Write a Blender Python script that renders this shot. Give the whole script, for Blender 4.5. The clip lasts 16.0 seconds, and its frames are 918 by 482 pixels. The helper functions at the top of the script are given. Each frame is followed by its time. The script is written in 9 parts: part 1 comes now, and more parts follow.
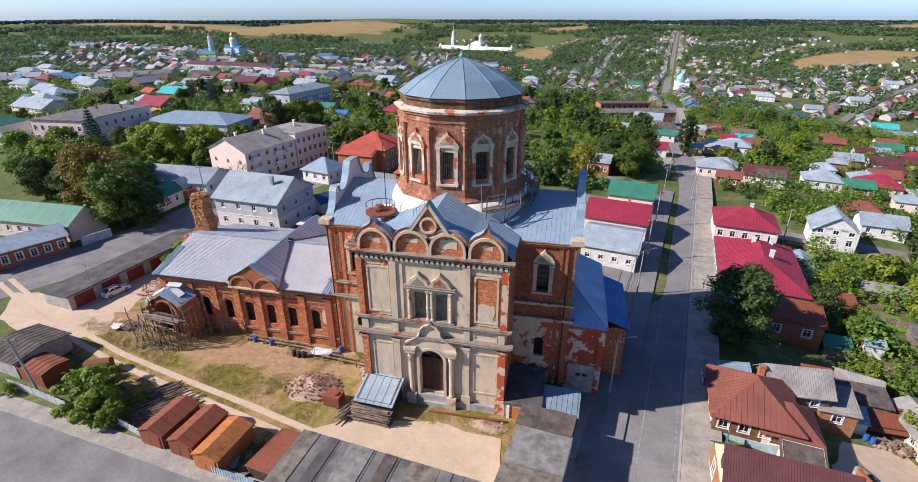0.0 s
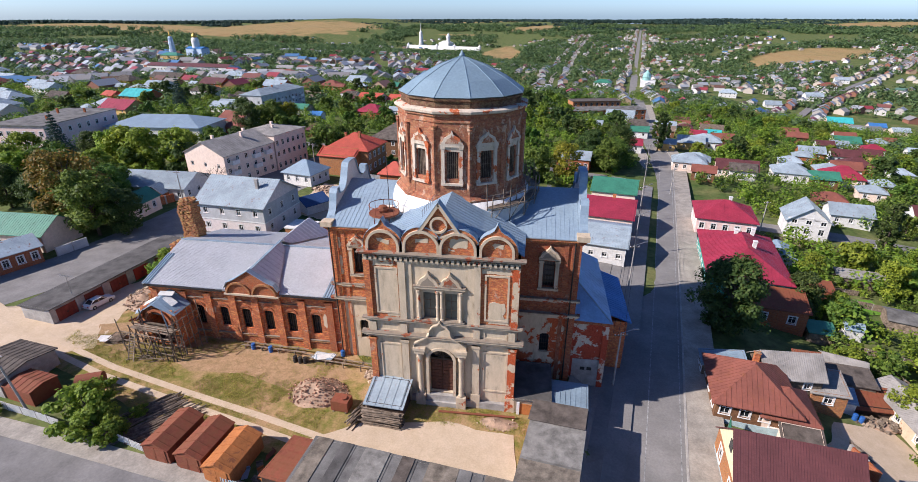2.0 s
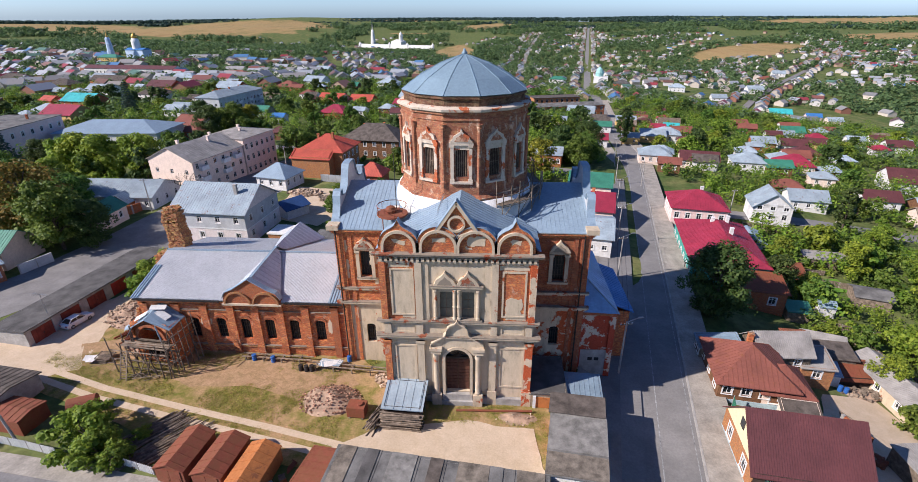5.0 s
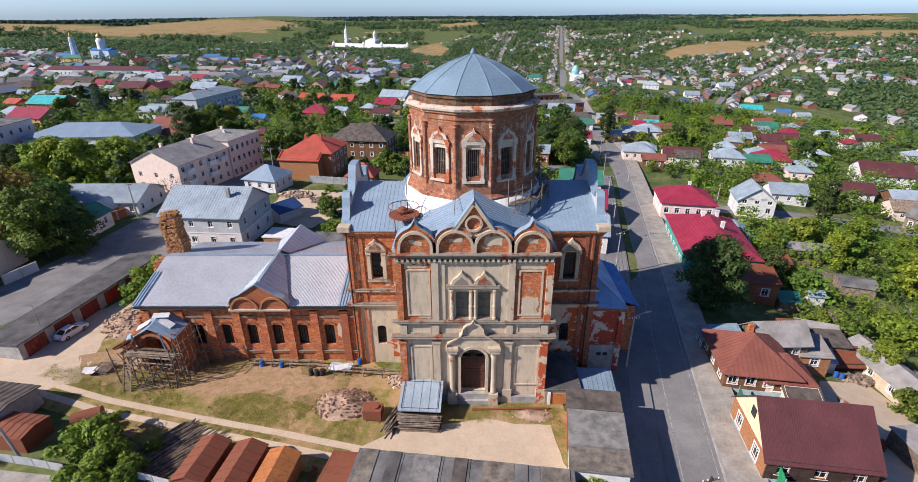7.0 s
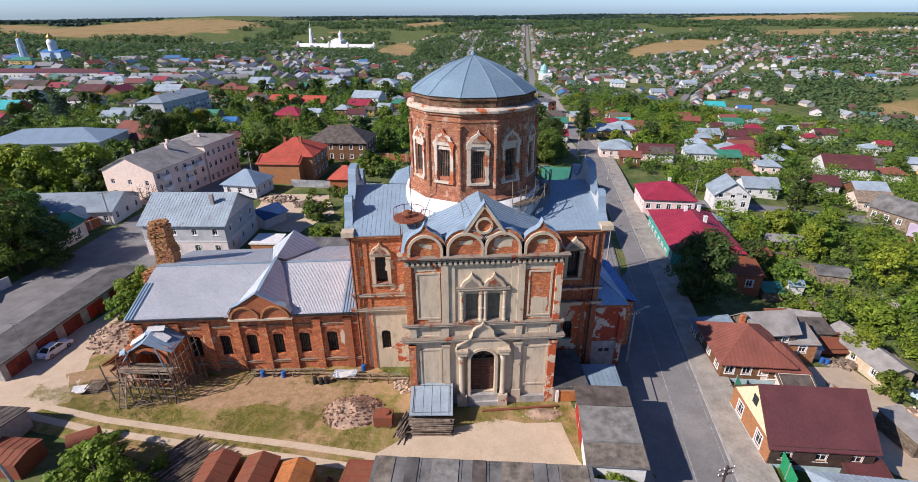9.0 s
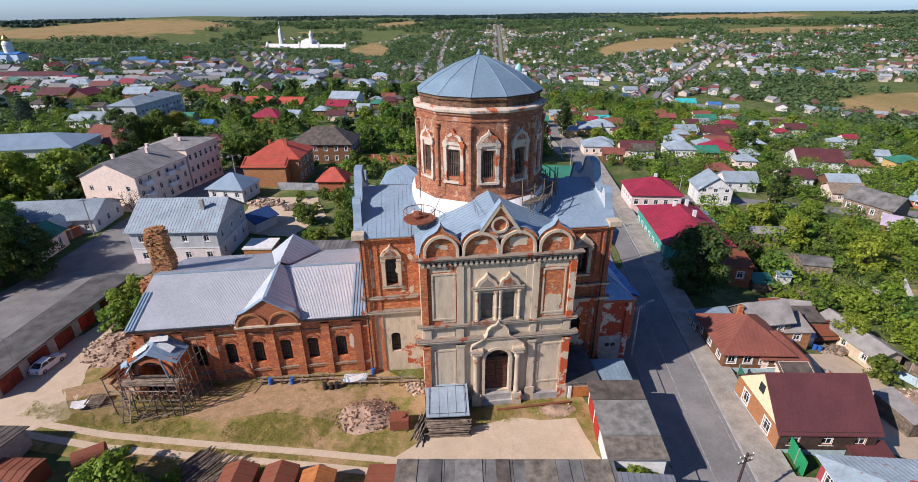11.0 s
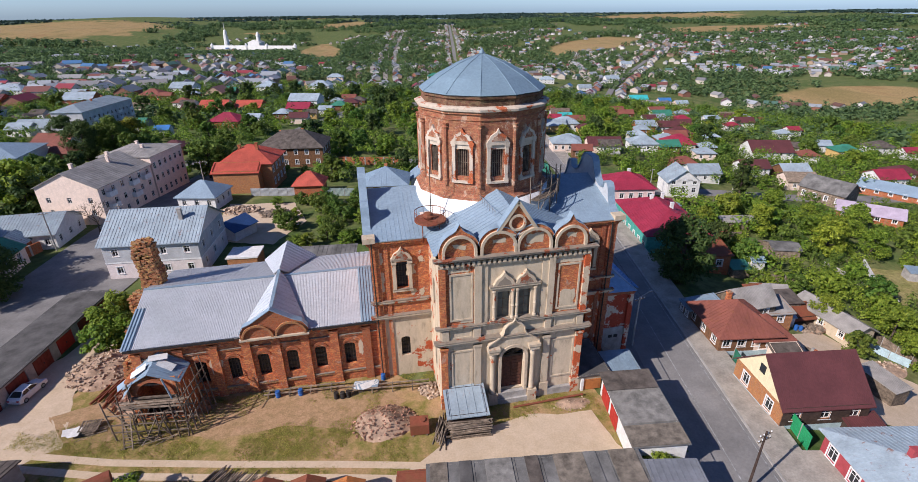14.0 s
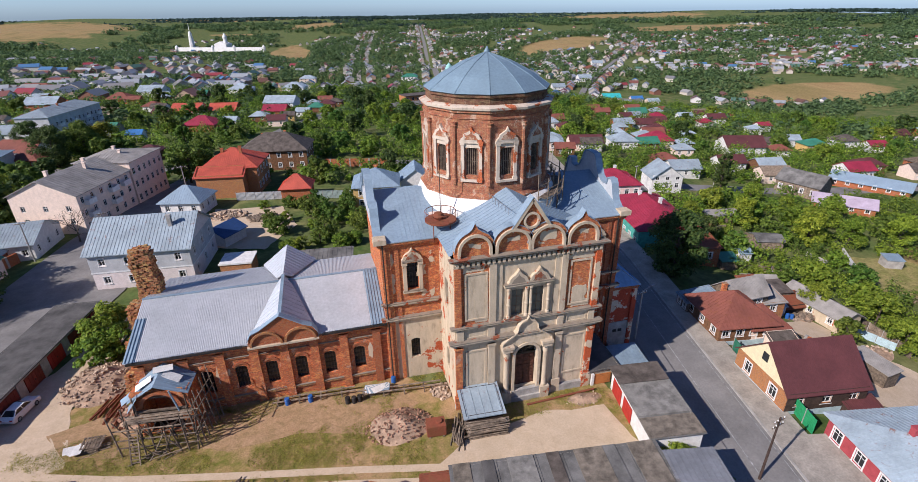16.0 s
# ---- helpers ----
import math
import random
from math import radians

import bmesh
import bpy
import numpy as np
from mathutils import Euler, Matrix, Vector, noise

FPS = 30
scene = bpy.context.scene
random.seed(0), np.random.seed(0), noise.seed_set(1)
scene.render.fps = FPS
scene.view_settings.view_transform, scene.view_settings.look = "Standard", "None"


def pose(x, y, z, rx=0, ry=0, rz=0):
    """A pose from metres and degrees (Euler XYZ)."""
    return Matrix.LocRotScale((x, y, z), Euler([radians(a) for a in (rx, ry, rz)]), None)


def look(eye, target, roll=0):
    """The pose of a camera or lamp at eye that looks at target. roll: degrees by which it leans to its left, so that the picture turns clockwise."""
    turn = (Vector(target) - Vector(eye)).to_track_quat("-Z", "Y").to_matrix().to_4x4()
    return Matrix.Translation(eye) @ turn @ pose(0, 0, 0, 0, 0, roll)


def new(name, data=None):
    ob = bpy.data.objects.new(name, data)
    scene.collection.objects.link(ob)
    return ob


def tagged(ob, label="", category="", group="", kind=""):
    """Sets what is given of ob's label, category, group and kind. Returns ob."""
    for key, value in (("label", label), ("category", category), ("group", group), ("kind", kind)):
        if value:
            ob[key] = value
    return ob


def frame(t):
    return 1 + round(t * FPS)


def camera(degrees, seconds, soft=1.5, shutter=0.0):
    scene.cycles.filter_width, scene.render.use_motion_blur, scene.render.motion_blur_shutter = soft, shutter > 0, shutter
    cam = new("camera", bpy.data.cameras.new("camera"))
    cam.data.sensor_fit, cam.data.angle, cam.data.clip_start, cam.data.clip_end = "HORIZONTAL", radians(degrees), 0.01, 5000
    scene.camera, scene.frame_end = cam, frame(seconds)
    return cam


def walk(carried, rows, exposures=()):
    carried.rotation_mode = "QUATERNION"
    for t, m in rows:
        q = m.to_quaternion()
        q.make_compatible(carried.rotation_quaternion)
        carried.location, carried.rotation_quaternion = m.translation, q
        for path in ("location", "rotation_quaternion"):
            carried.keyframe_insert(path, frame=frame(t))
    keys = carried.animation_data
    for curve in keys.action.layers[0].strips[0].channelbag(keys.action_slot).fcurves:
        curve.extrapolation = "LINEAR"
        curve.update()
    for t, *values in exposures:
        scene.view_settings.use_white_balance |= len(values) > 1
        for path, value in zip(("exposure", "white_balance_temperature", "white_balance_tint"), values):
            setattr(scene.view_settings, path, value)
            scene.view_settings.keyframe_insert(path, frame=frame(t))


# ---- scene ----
# camera and its way
cam = camera(86.2, 16.0, 0.55)
METRES, EYE, TILT, LEAN, TURN = 34.0, 44.4, -24.5, 0.0, 12.3
ROWS = [
    (0.0, 0.0, 0.0, 0.0, 0.0, 0.0, -0.0),
    (0.5, -0.0305, 0.0008, -0.0004, -1.2, -0.01, 0.61),
    (1.0, -0.0605, 0.0011, 0.0002, -1.78, -0.04, 0.9),
    (1.5, -0.0916, 0.0013, -0.0008, -2.57, -0.03, 1.24),
    (2.0, -0.1221, 0.0033, -0.0004, -3.27, -0.08, 1.58),
    (2.5, -0.1523, 0.006, 0.0004, -4.15, -0.13, 2.01),
    (3.0, -0.1834, 0.0083, 0.0019, -4.85, -0.16, 2.38),
    (3.5, -0.2137, 0.0123, 0.0031, -5.52, -0.23, 2.71),
    (4.0, -0.2445, 0.0167, 0.0036, -6.33, -0.31, 3.13),
    (6.5, -0.4002, 0.0368, 0.016, -10.12, -0.71, 4.96),
    (7.0, -0.431, 0.0428, 0.0202, -10.65, -0.8, 5.2),
    (7.5, -0.4608, 0.0491, 0.025, -11.42, -0.89, 5.54),
    (8.0, -0.4913, 0.0565, 0.0311, -12.26, -0.99, 5.93),
    (8.5, -0.5218, 0.0635, 0.0371, -13.0, -1.1, 6.28),
    (9.0, -0.5507, 0.0717, 0.0424, -14.05, -1.21, 6.75),
    (11.5, -0.7009, 0.118, 0.0648, -17.61, -1.73, 8.45),
    (12.0, -0.7301, 0.1285, 0.0707, -18.43, -1.85, 8.81),
    (12.5, -0.7575, 0.1397, 0.0761, -19.2, -1.98, 9.13),
    (13.0, -0.7859, 0.1518, 0.0806, -20.15, -2.12, 9.56),
    (13.5, -0.814, 0.1643, 0.0847, -21.18, -2.28, 10.0),
    (14.0, -0.843, 0.1776, 0.0886, -21.85, -2.4, 10.31),
    (14.5, -0.8716, 0.1906, 0.0933, -22.36, -2.48, 10.56),
    (15.0, -0.8992, 0.2042, 0.0986, -23.05, -2.59, 10.87),
    (15.5, -0.9271, 0.2185, 0.1039, -23.97, -2.76, 11.27),
    (16.0, -0.954, 0.2323, 0.1084, -24.83, -2.92, 11.67),
]
walk(cam, [(t, pose(13.5, -46.9, EYE, TILT, LEAN, TURN) @ pose(METRES * x, METRES * y, METRES * z, 90 + pitch, roll, yaw)) for t, x, y, z, yaw, pitch, roll in ROWS],
     [(0.0, 0.60, 6150, 14), (7.0, 0.50, 6150, 14), (16.0, 0.29, 6100, 14)])

# ---------------------------------------------------------------- light
SUN_AZ, SUN_EL = radians(202.0), radians(36.0)      # where the sun stands, from +x turning to +y
sun_dir = Vector((math.cos(SUN_AZ) * math.cos(SUN_EL), math.sin(SUN_AZ) * math.cos(SUN_EL), math.sin(SUN_EL)))
world = bpy.data.worlds.new("sky")
scene.world = world
world.use_nodes = True
wn, wl = world.node_tree.nodes, world.node_tree.links
sky = wn.new("ShaderNodeTexSky")
sky.sky_type, sky.sun_disc = "NISHITA", False
sky.sun_elevation, sky.sun_rotation = SUN_EL, math.atan2(sun_dir.x, sun_dir.y)
sky.air_density, sky.dust_density, sky.ozone_density = 1.0, 0.8, 3.0
tint = wn.new("ShaderNodeMix")
tint.data_type, tint.blend_type = "RGBA", "MULTIPLY"
tint.inputs[0].default_value, tint.inputs[7].default_value = 1.0, (0.74, 0.95, 1.36, 1)
wl.new(sky.outputs[0], tint.inputs[6])
wl.new(tint.outputs[2], wn["Background"].inputs[0])
# summer haze: the sky pales evenly all round towards the horizon
where = wn.new("ShaderNodeTexCoord")
split = wn.new("ShaderNodeSeparateXYZ")
wl.new(where.outputs["Generated"], split.inputs[0])
pale = wn.new("ShaderNodeMapRange")
pale.interpolation_type = "SMOOTHSTEP"
pale.inputs[1].default_value, pale.inputs[2].default_value = 0.0, 0.22
pale.inputs[3].default_value, pale.inputs[4].default_value = 2.1, 1.0
wl.new(split.outputs[2], pale.inputs[0])
haze = wn.new("ShaderNodeVectorMath")
haze.operation = "SCALE"
wl.new(tint.outputs[2], haze.inputs[0])
wl.new(pale.outputs[0], haze.inputs["Scale"])
wl.new(haze.outputs[0], wn["Background"].inputs[0])
wn["Background"].inputs[1].default_value = 0.058
sun = new("sun", bpy.data.lights.new("sun", "SUN"))
sun.data.energy, sun.data.angle, sun.data.color = 5.0, radians(0.55), (1.0, 0.895, 0.80)
sun.matrix_world = look(sun_dir * 400, (0, 0, 0))

# ---------------------------------------------------------------- ground heights
NEAR_PTS = [(63, 11, -7.6), (80, 80, -7), (45, 60, -3.8), (47, 91, -4.5), (30, 110, -4.5), (60, 160, -9), (125, 85, -14), (184, 147, -22), (110, 0, -10),
            (-60, 80, 0.2), (-100, 30, 0.8), (-130, 200, -1), (-137, 270, -5), (-84, 220, -4), (-37, 160, -1.5),
            (-17, 317, -17), (-44, 268, -9), (-200, 120, 2), (87, 317, -26), (-150, -60, 2), (0, -120, 0), (120, -120, -10)]
FAR_PTS = [(54, 576, -46), (300, 430, -47), (343, 300, -52), (442, 416, -58), (566, 628, -44), (660, 936, -36), (240, 1085, -80),
           (-160, 1609, -64), (-400, 1600, -50), (-230, 690, -28), (-473, 650, -14), (-900, 900, -12), (-1200, 2400, 0),
           (300, 2600, -12), (1200, 2000, -10), (1500, 800, -25), (2500, 0, 10), (-1500, 0, 5), (0, -1200, 5)]
CTRL = np.array(NEAR_PTS + FAR_PTS + [(4400 * math.cos(a * math.pi / 8), 4400 * math.sin(a * math.pi / 8), 22) for a in range(16)], float)


def sstep(e0, e1, v):
    k = np.clip((v - e0) / (e1 - e0), 0, 1)
    return k * k * (3 - 2 * k)


def heights(xs, ys):
    """Ground heights over arrays of places."""
    xs, ys = np.asarray(xs, float), np.asarray(ys, float)
    r = np.hypot(xs, ys - 15)
    soft = (30 + 0.12 * r) ** 2
    num, den = np.zeros_like(xs), np.zeros_like(xs)
    for cx, cy, cz in CTRL:
        w = 1.0 / ((xs - cx) ** 2 + (ys - cy) ** 2 + soft) ** 1.6
        num += w * cz
        den += w
    near = np.interp(xs, [-70, 8, 16.3, 18, 27, 34, 37, 46, 62, 105], [0.93, -0.55, -0.95, -2.6, -2.9, -3.1, -3.6, -4.7, -7.5, -10.5])
    k = sstep(55, 150, r)
    roll = 6 * np.sin(xs / 310 + 1) * np.cos(ys / 270) * sstep(500, 1500, r)
    return near * (1 - k) + num / den * k + roll


def H(x, y):
    return float(heights(np.array([x]), np.array([y]))[0])


# ---------------------------------------------------------------- mesh and material helpers
class Build:
    """Collects faces; makes one mesh."""

    def __init__(self):
        self.v, self.f, self.mi = [], [], []

    def poly(self, pts, m=0):
        n = len(self.v)
        self.v += [tuple(p) for p in pts]
        self.f.append(tuple(range(n, n + len(pts))))
        self.mi.append(m)
        return self

    def box(self, x0, y0, z0, x1, y1, z1, m=0):
        c = [(x0, y0, z0), (x1, y0, z0), (x1, y1, z0), (x0, y1, z0), (x0, y0, z1), (x1, y0, z1), (x1, y1, z1), (x0, y1, z1)]
        n = len(self.v)
        self.v += c
        for q in ((0, 3, 2, 1), (4, 5, 6, 7), (0, 1, 5, 4), (1, 2, 6, 5), (2, 3, 7, 6), (3, 0, 4, 7)):
            self.f.append(tuple(n + i for i in q))
            self.mi.append(m)
        return self

    def beam(self, p0, p1, w, h=None, m=0, up=(0, 0, 1)):
        """A square bar from p0 to p1, w wide and h high."""
        p0, p1 = Vector(p0), Vector(p1)
        h = h or w
        d = (p1 - p0)
        if d.length < 1e-6:
            return self
        d.normalize()
        u = Vector(up)
        if abs(d.dot(u)) > 0.98:
            u = Vector((0, 1, 0))
        s = d.cross(u).normalized()
        t = s.cross(d)
        n = len(self.v)
        for p in (p0, p1):
            for a, b in ((-1, -1), (1, -1), (1, 1), (-1, 1)):
                self.v.append(tuple(p + s * (a * w / 2) + t * (b * h / 2)))
        for q in ((0, 1, 2, 3), (7, 6, 5, 4), (0, 4, 5, 1), (1, 5, 6, 2), (2, 6, 7, 3), (3, 7, 4, 0)):
            self.f.append(tuple(n + i for i in q))
            self.mi.append(m)
        return self

    def tube(self, p0, p1, r0, r1=None, n=8, caps=True, m=0):
        r1 = r0 if r1 is None else r1
        p0, p1 = Vector(p0), Vector(p1)
        d = (p1 - p0).normalized()
        u = Vector((1, 0, 0)) if abs(d.x) < 0.9 else Vector((0, 1, 0))
        s = d.cross(u).normalized()
        t = d.cross(s)
        k = len(self.v)
        for p, r in ((p0, r0), (p1, r1)):
            for i in range(n):
                a = 2 * math.pi * i / n
                self.v.append(tuple(p + s * (r * math.cos(a)) + t * (r * math.sin(a))))
        for i in range(n):
            j = (i + 1) % n
            self.f.append((k + i, k + j, k + n + j, k + n + i))
            self.mi.append(m)
        if caps:
            self.f += [tuple(k + i for i in reversed(range(n))), tuple(k + n + i for i in range(n))]
            self.mi += [m, m]
        return self

    def lathe(self, prof, n, c=(0, 0), turn=0.0, m=0, closed=True):
        """prof: (radius, z) from the bottom up; radius to the corners."""
        k = len(self.v)
        for r, z in prof:
            for i in range(n):
                a = turn + 2 * math.pi * i / n
                self.v.append((c[0] + r * math.cos(a), c[1] + r * math.sin(a), z))
        for j in range(len(prof) - 1):
            for i in range(n):
                q = (i + 1) % n
                self.f.append((k + j * n + i, k + j * n + q, k + (j + 1) * n + q, k + (j + 1) * n + i))
                self.mi.append(m)
        if closed:
            self.f += [tuple(k + i for i in reversed(range(n))), tuple(k + (len(prof) - 1) * n + i for i in range(n))]
            self.mi += [m, m]
        return self

    def prism(self, prof, a, b, axis="y", m=0):
        """A profile of (u, z) drawn along an axis from a to b: u is x for axis y, y for axis x."""
        n, k = len(prof), len(self.v)
        for s in (a, b):
            for u, z in prof:
                self.v.append((u, s, z) if axis == "y" else (s, u, z))
        for i in range(n):
            j = (i + 1) % n
            self.f.append((k + i, k + j, k + n + j, k + n + i))
            self.mi.append(m)
        self.f += [tuple(k + i for i in reversed(range(n))), tuple(k + n + i for i in range(n))]
        self.mi += [m, m]
        return self

    def ring(self, c, r, w, y0, y1, a0=0.0, a1=math.pi, n=20, m=0):
        """A band of an arch in the xz plane, from radius r to r + w, between y0 and y1."""
        k = len(self.v)
        for i in range(n + 1):
            a = a0 + (a1 - a0) * i / n
            for rr in (r, r + w):
                for y in (y0, y1):
                    self.v.append((c[0] + rr * math.cos(a), y, c[1] + rr * math.sin(a)))
        for i in range(n):
            b = k + 4 * i
            for q in ((0, 1, 5, 4), (2, 6, 7, 3), (0, 4, 6, 2), (1, 3, 7, 5)):
                self.f.append(tuple(b + j for j in q))
                self.mi.append(m)
        for b, q in ((k, (0, 2, 3, 1)), (k + 4 * n, (0, 1, 3, 2))):
            self.f.append(tuple(b + j for j in q))
            self.mi.append(m)
        return self

    def strap(self, line, across, t, m=0):
        """A bent strip of sheet along a line of places: across gives its half width."""
        k, a = len(self.v), Vector(across)
        for p in line:
            p = Vector(p)
            for q in (p - a, p + a, p + a + Vector((0, 0, t)), p - a + Vector((0, 0, t))):
                self.v.append(tuple(q))
        for i in range(len(line) - 1):
            o = k + 4 * i
            for q in ((0, 1, 5, 4), (1, 2, 6, 5), (2, 3, 7, 6), (3, 0, 4, 7)):
                self.f.append(tuple(o + j for j in q))
                self.mi.append(m)
        o = k + 4 * (len(line) - 1)
        self.f += [(k, k + 3, k + 2, k + 1), (o, o + 1, o + 2, o + 3)]
        self.mi += [m, m]
        return self

    def folded(self, w, h, t, n, m=0):
        """An upright sheet w wide and h high with n folded ribs."""
        pts = []
        for i in range(n):
            x = -w / 2 + w * i / n
            pts += [(x, 0), (x + w / n * 0.3, 0), (x + w / n * 0.4, -t), (x + w / n * 0.8, -t), (x + w / n * 0.9, 0)]
        pts.append((w / 2, 0))
        k, c = len(self.v), len(pts)
        for z in (0.02, h):
            self.v += [(x, y, z) for x, y in pts] + [(x, y + 0.03, z) for x, y in pts]
        for i in range(c - 1):
            for a, b in ((k + i, k + 2 * c + i), (k + c + i, k + 3 * c + i)):
                self.f.append((a, a + 1, b + 1, b))
                self.mi.append(m)
            self.f.append((k + 2 * c + i, k + 2 * c + i + 1, k + 3 * c + i + 1, k + 3 * c + i))
            self.mi.append(m)
        return self

    def moved(self, mat, start=0):
        for i in range(start, len(self.v)):
            self.v[i] = tuple(mat @ Vector(self.v[i]))
        return self

    def mesh(self, name, mats, smooth=False, fix=True, weld=False):
        me = bpy.data.meshes.new(name)
        me.from_pydata(self.v, [], self.f)
        for mt in (mats if isinstance(mats, (list, tuple)) else [mats]):
            me.materials.append(mt)
        me.polygons.foreach_set("material_index", self.mi)
        if smooth:
            me.polygons.foreach_set("use_smooth", [True] * len(self.f))
        if fix or weld:
            bm = bmesh.new()
            bm.from_mesh(me)
            if weld:
                bmesh.ops.remove_doubles(bm, verts=bm.verts, dist=0.002)
            if fix:
                bmesh.ops.recalc_face_normals(bm, faces=bm.faces)
            bm.to_mesh(me)
            bm.free()
        me.update()
        return me

    def ob(self, name, mats, parent=None, label="", smooth=False, fix=True):
        o = new(name, self.mesh(name, mats, smooth, fix, not fix))
        if parent is not None:
            o.parent = parent
        if label:
            o["label"] = label
        return o


def empty(name, m, label, category, group="", kind=""):
    e = new(name)
    e.empty_display_size = 0.3
    e.matrix_basis = m
    return tagged(e, label, category, group, kind)


def share(name, me, parent, m=None, label=""):
    o = new(name, me)
    o.parent = parent
    if m is not None:
        o.matrix_basis = m
    if label:
        o["label"] = label
    return o


def cut_strip(pts, s, lo, hi):
    """The part of a convex outline between two lines across it."""
    for lim, sg in ((lo, 1), (hi, -1)):
        out = []
        for a, c in zip(pts, pts[1:] + pts[:1]):
            da, dc = (a.dot(s) - lim) * sg, (c.dot(s) - lim) * sg
            if da >= 0:
                out.append(a)
            if da * dc < 0:
                out.append(a.lerp(c, da / (da - dc)))
        pts = out
        if len(pts) < 3:
            return []
    return pts


def ribbed(b, pts, down, gap, w, h, m=0):
    """A flat, convex roof face of sheets with raised seams, one joined surface. down: the way the seams run."""
    pts = [Vector(p) for p in pts]
    nrm = Vector((0, 0, 0))
    for i in range(len(pts)):
        nrm += pts[i].cross(pts[(i + 1) % len(pts)])
    nrm.normalize()
    if nrm.z < 0:
        nrm = -nrm
    d = Vector(down)
    d = (d - nrm * d.dot(nrm)).normalized()
    s = nrm.cross(d)
    us = [p.dot(s) for p in pts]
    lo, hi = min(us), max(us)
    n = max(1, round((hi - lo) / gap))
    edge = lo - 1
    for k in range(n + 1):
        u = lo + (hi - lo) * (k + 0.5) / n
        nxt = u - w / 2 if k < n else hi + 1
        q = cut_strip(pts, s, edge, nxt)
        if q:
            b.poly(q, m)
        if k < n:
            q = cut_strip(pts, s, u - w / 2, u + w / 2)
            if q:
                up = [p + nrm * h for p in q]
                b.poly(up, m)
                for i in range(len(q)):
                    j = (i + 1) % len(q)
                    b.poly([q[i], q[j], up[j], up[i]], m)
        edge = u + w / 2


# ---------------------------------------------------------------- materials
def nodes_of(name):
    mt = bpy.data.materials.new(name)
    mt.use_nodes = True
    nt = mt.node_tree
    return mt, nt.nodes, nt.links, nt.nodes["Principled BSDF"]


def noise_tex(n, l, scale, detail=4, rough=0.55, vec=None, dist=0.0):
    t = n.new("ShaderNodeTexNoise")
    t.inputs["Scale"].default_value, t.inputs["Detail"].default_value = scale, detail
    t.inputs["Roughness"].default_value, t.inputs["Distortion"].default_value = rough, dist
    if vec is not None:
        l.new(vec, t.inputs["Vector"])
    return t.outputs["Fac"]


def ramp(n, l, fac, stops, mode="LINEAR"):
    r = n.new("ShaderNodeValToRGB")
    r.color_ramp.interpolation = mode
    el = r.color_ramp.elements
    while len(el) < len(stops):
        el.new(0.5)
    for e, (p, c) in zip(el, stops):
        e.position = p
        e.color = (*c, 1) if isinstance(c, (tuple, list)) else (c, c, c, 1)
    l.new(fac, r.inputs[0])
    return r.outputs[0]


def mixc(n, l, fac, a, b, mode="MIX"):
    x = n.new("ShaderNodeMix")
    x.data_type, x.blend_type = "RGBA", mode
    for v, s in ((fac, 0), (a, 6), (b, 7)):
        if isinstance(v, (int, float)):
            x.inputs[s].default_value = v
        elif isinstance(v, (tuple, list)):
            x.inputs[s].default_value = (*v, 1)
        else:
            l.new(v, x.inputs[s])
    return x.outputs[2]


def bump(n, l, height, strength, dist, bsdf, prev=None):
    b = n.new("ShaderNodeBump")
    b.inputs["Strength"].default_value, b.inputs["Distance"].default_value = strength, dist
    l.new(height, b.inputs["Height"])
    if prev is not None:
        l.new(prev, b.inputs["Normal"])
    l.new(b.outputs[0], bsdf.inputs["Normal"])
    return b.outputs[0]


def geo_pos(n, l, stretch=None):
    g = n.new("ShaderNodeNewGeometry")
    if stretch is None:
        return g.outputs["Position"]
    m = n.new("ShaderNodeMapping")
    m.inputs["Scale"].default_value = stretch
    l.new(g.outputs["Position"], m.inputs[0])
    return m.outputs[0]


def obj_random(n):
    return n.new("ShaderNodeObjectInfo").outputs["Random"]


def island(n):
    return n.new("ShaderNodeNewGeometry").outputs["Random Per Island"]


def plain(name, col, rough=0.8, metal=0.0, var=0.18, scale=1.5, fine=9.0, bumpy=0.15, vary=0.0, spec=0.3):
    """A surface with stains at two scales and a fine grain."""
    mt, n, l, b = nodes_of(name)
    p = geo_pos(n, l)
    big = noise_tex(n, l, scale, 5, 0.6, p)
    sm = noise_tex(n, l, fine, 5, 0.65, p)
    dark = tuple(c * (1 - var * 1.6) for c in col)
    light = tuple(min(1, c * (1 + var)) for c in col)
    c1 = ramp(n, l, big, [(0.3, dark), (0.7, light)])
    c2 = mixc(n, l, 0.5, c1, ramp(n, l, sm, [(0.3, 0.55), (0.7, 1.0)]), "MULTIPLY")
    if vary:
        hs = n.new("ShaderNodeHueSaturation")
        mr = n.new("ShaderNodeMapRange")
        mr.inputs[3].default_value, mr.inputs[4].default_value = 1 - vary, 1 + vary
        l.new(obj_random(n), mr.inputs[0])
        l.new(mr.outputs[0], hs.inputs["Value"])
        l.new(c2, hs.inputs["Color"])
        c2 = hs.outputs[0]
    l.new(c2, b.inputs["Base Color"])
    b.inputs["Roughness"].default_value, b.inputs["Metallic"].default_value = rough, metal
    b.inputs["Specular IOR Level"].default_value = spec
    if bumpy:
        bump(n, l, sm, bumpy, 0.03, b)
    return mt


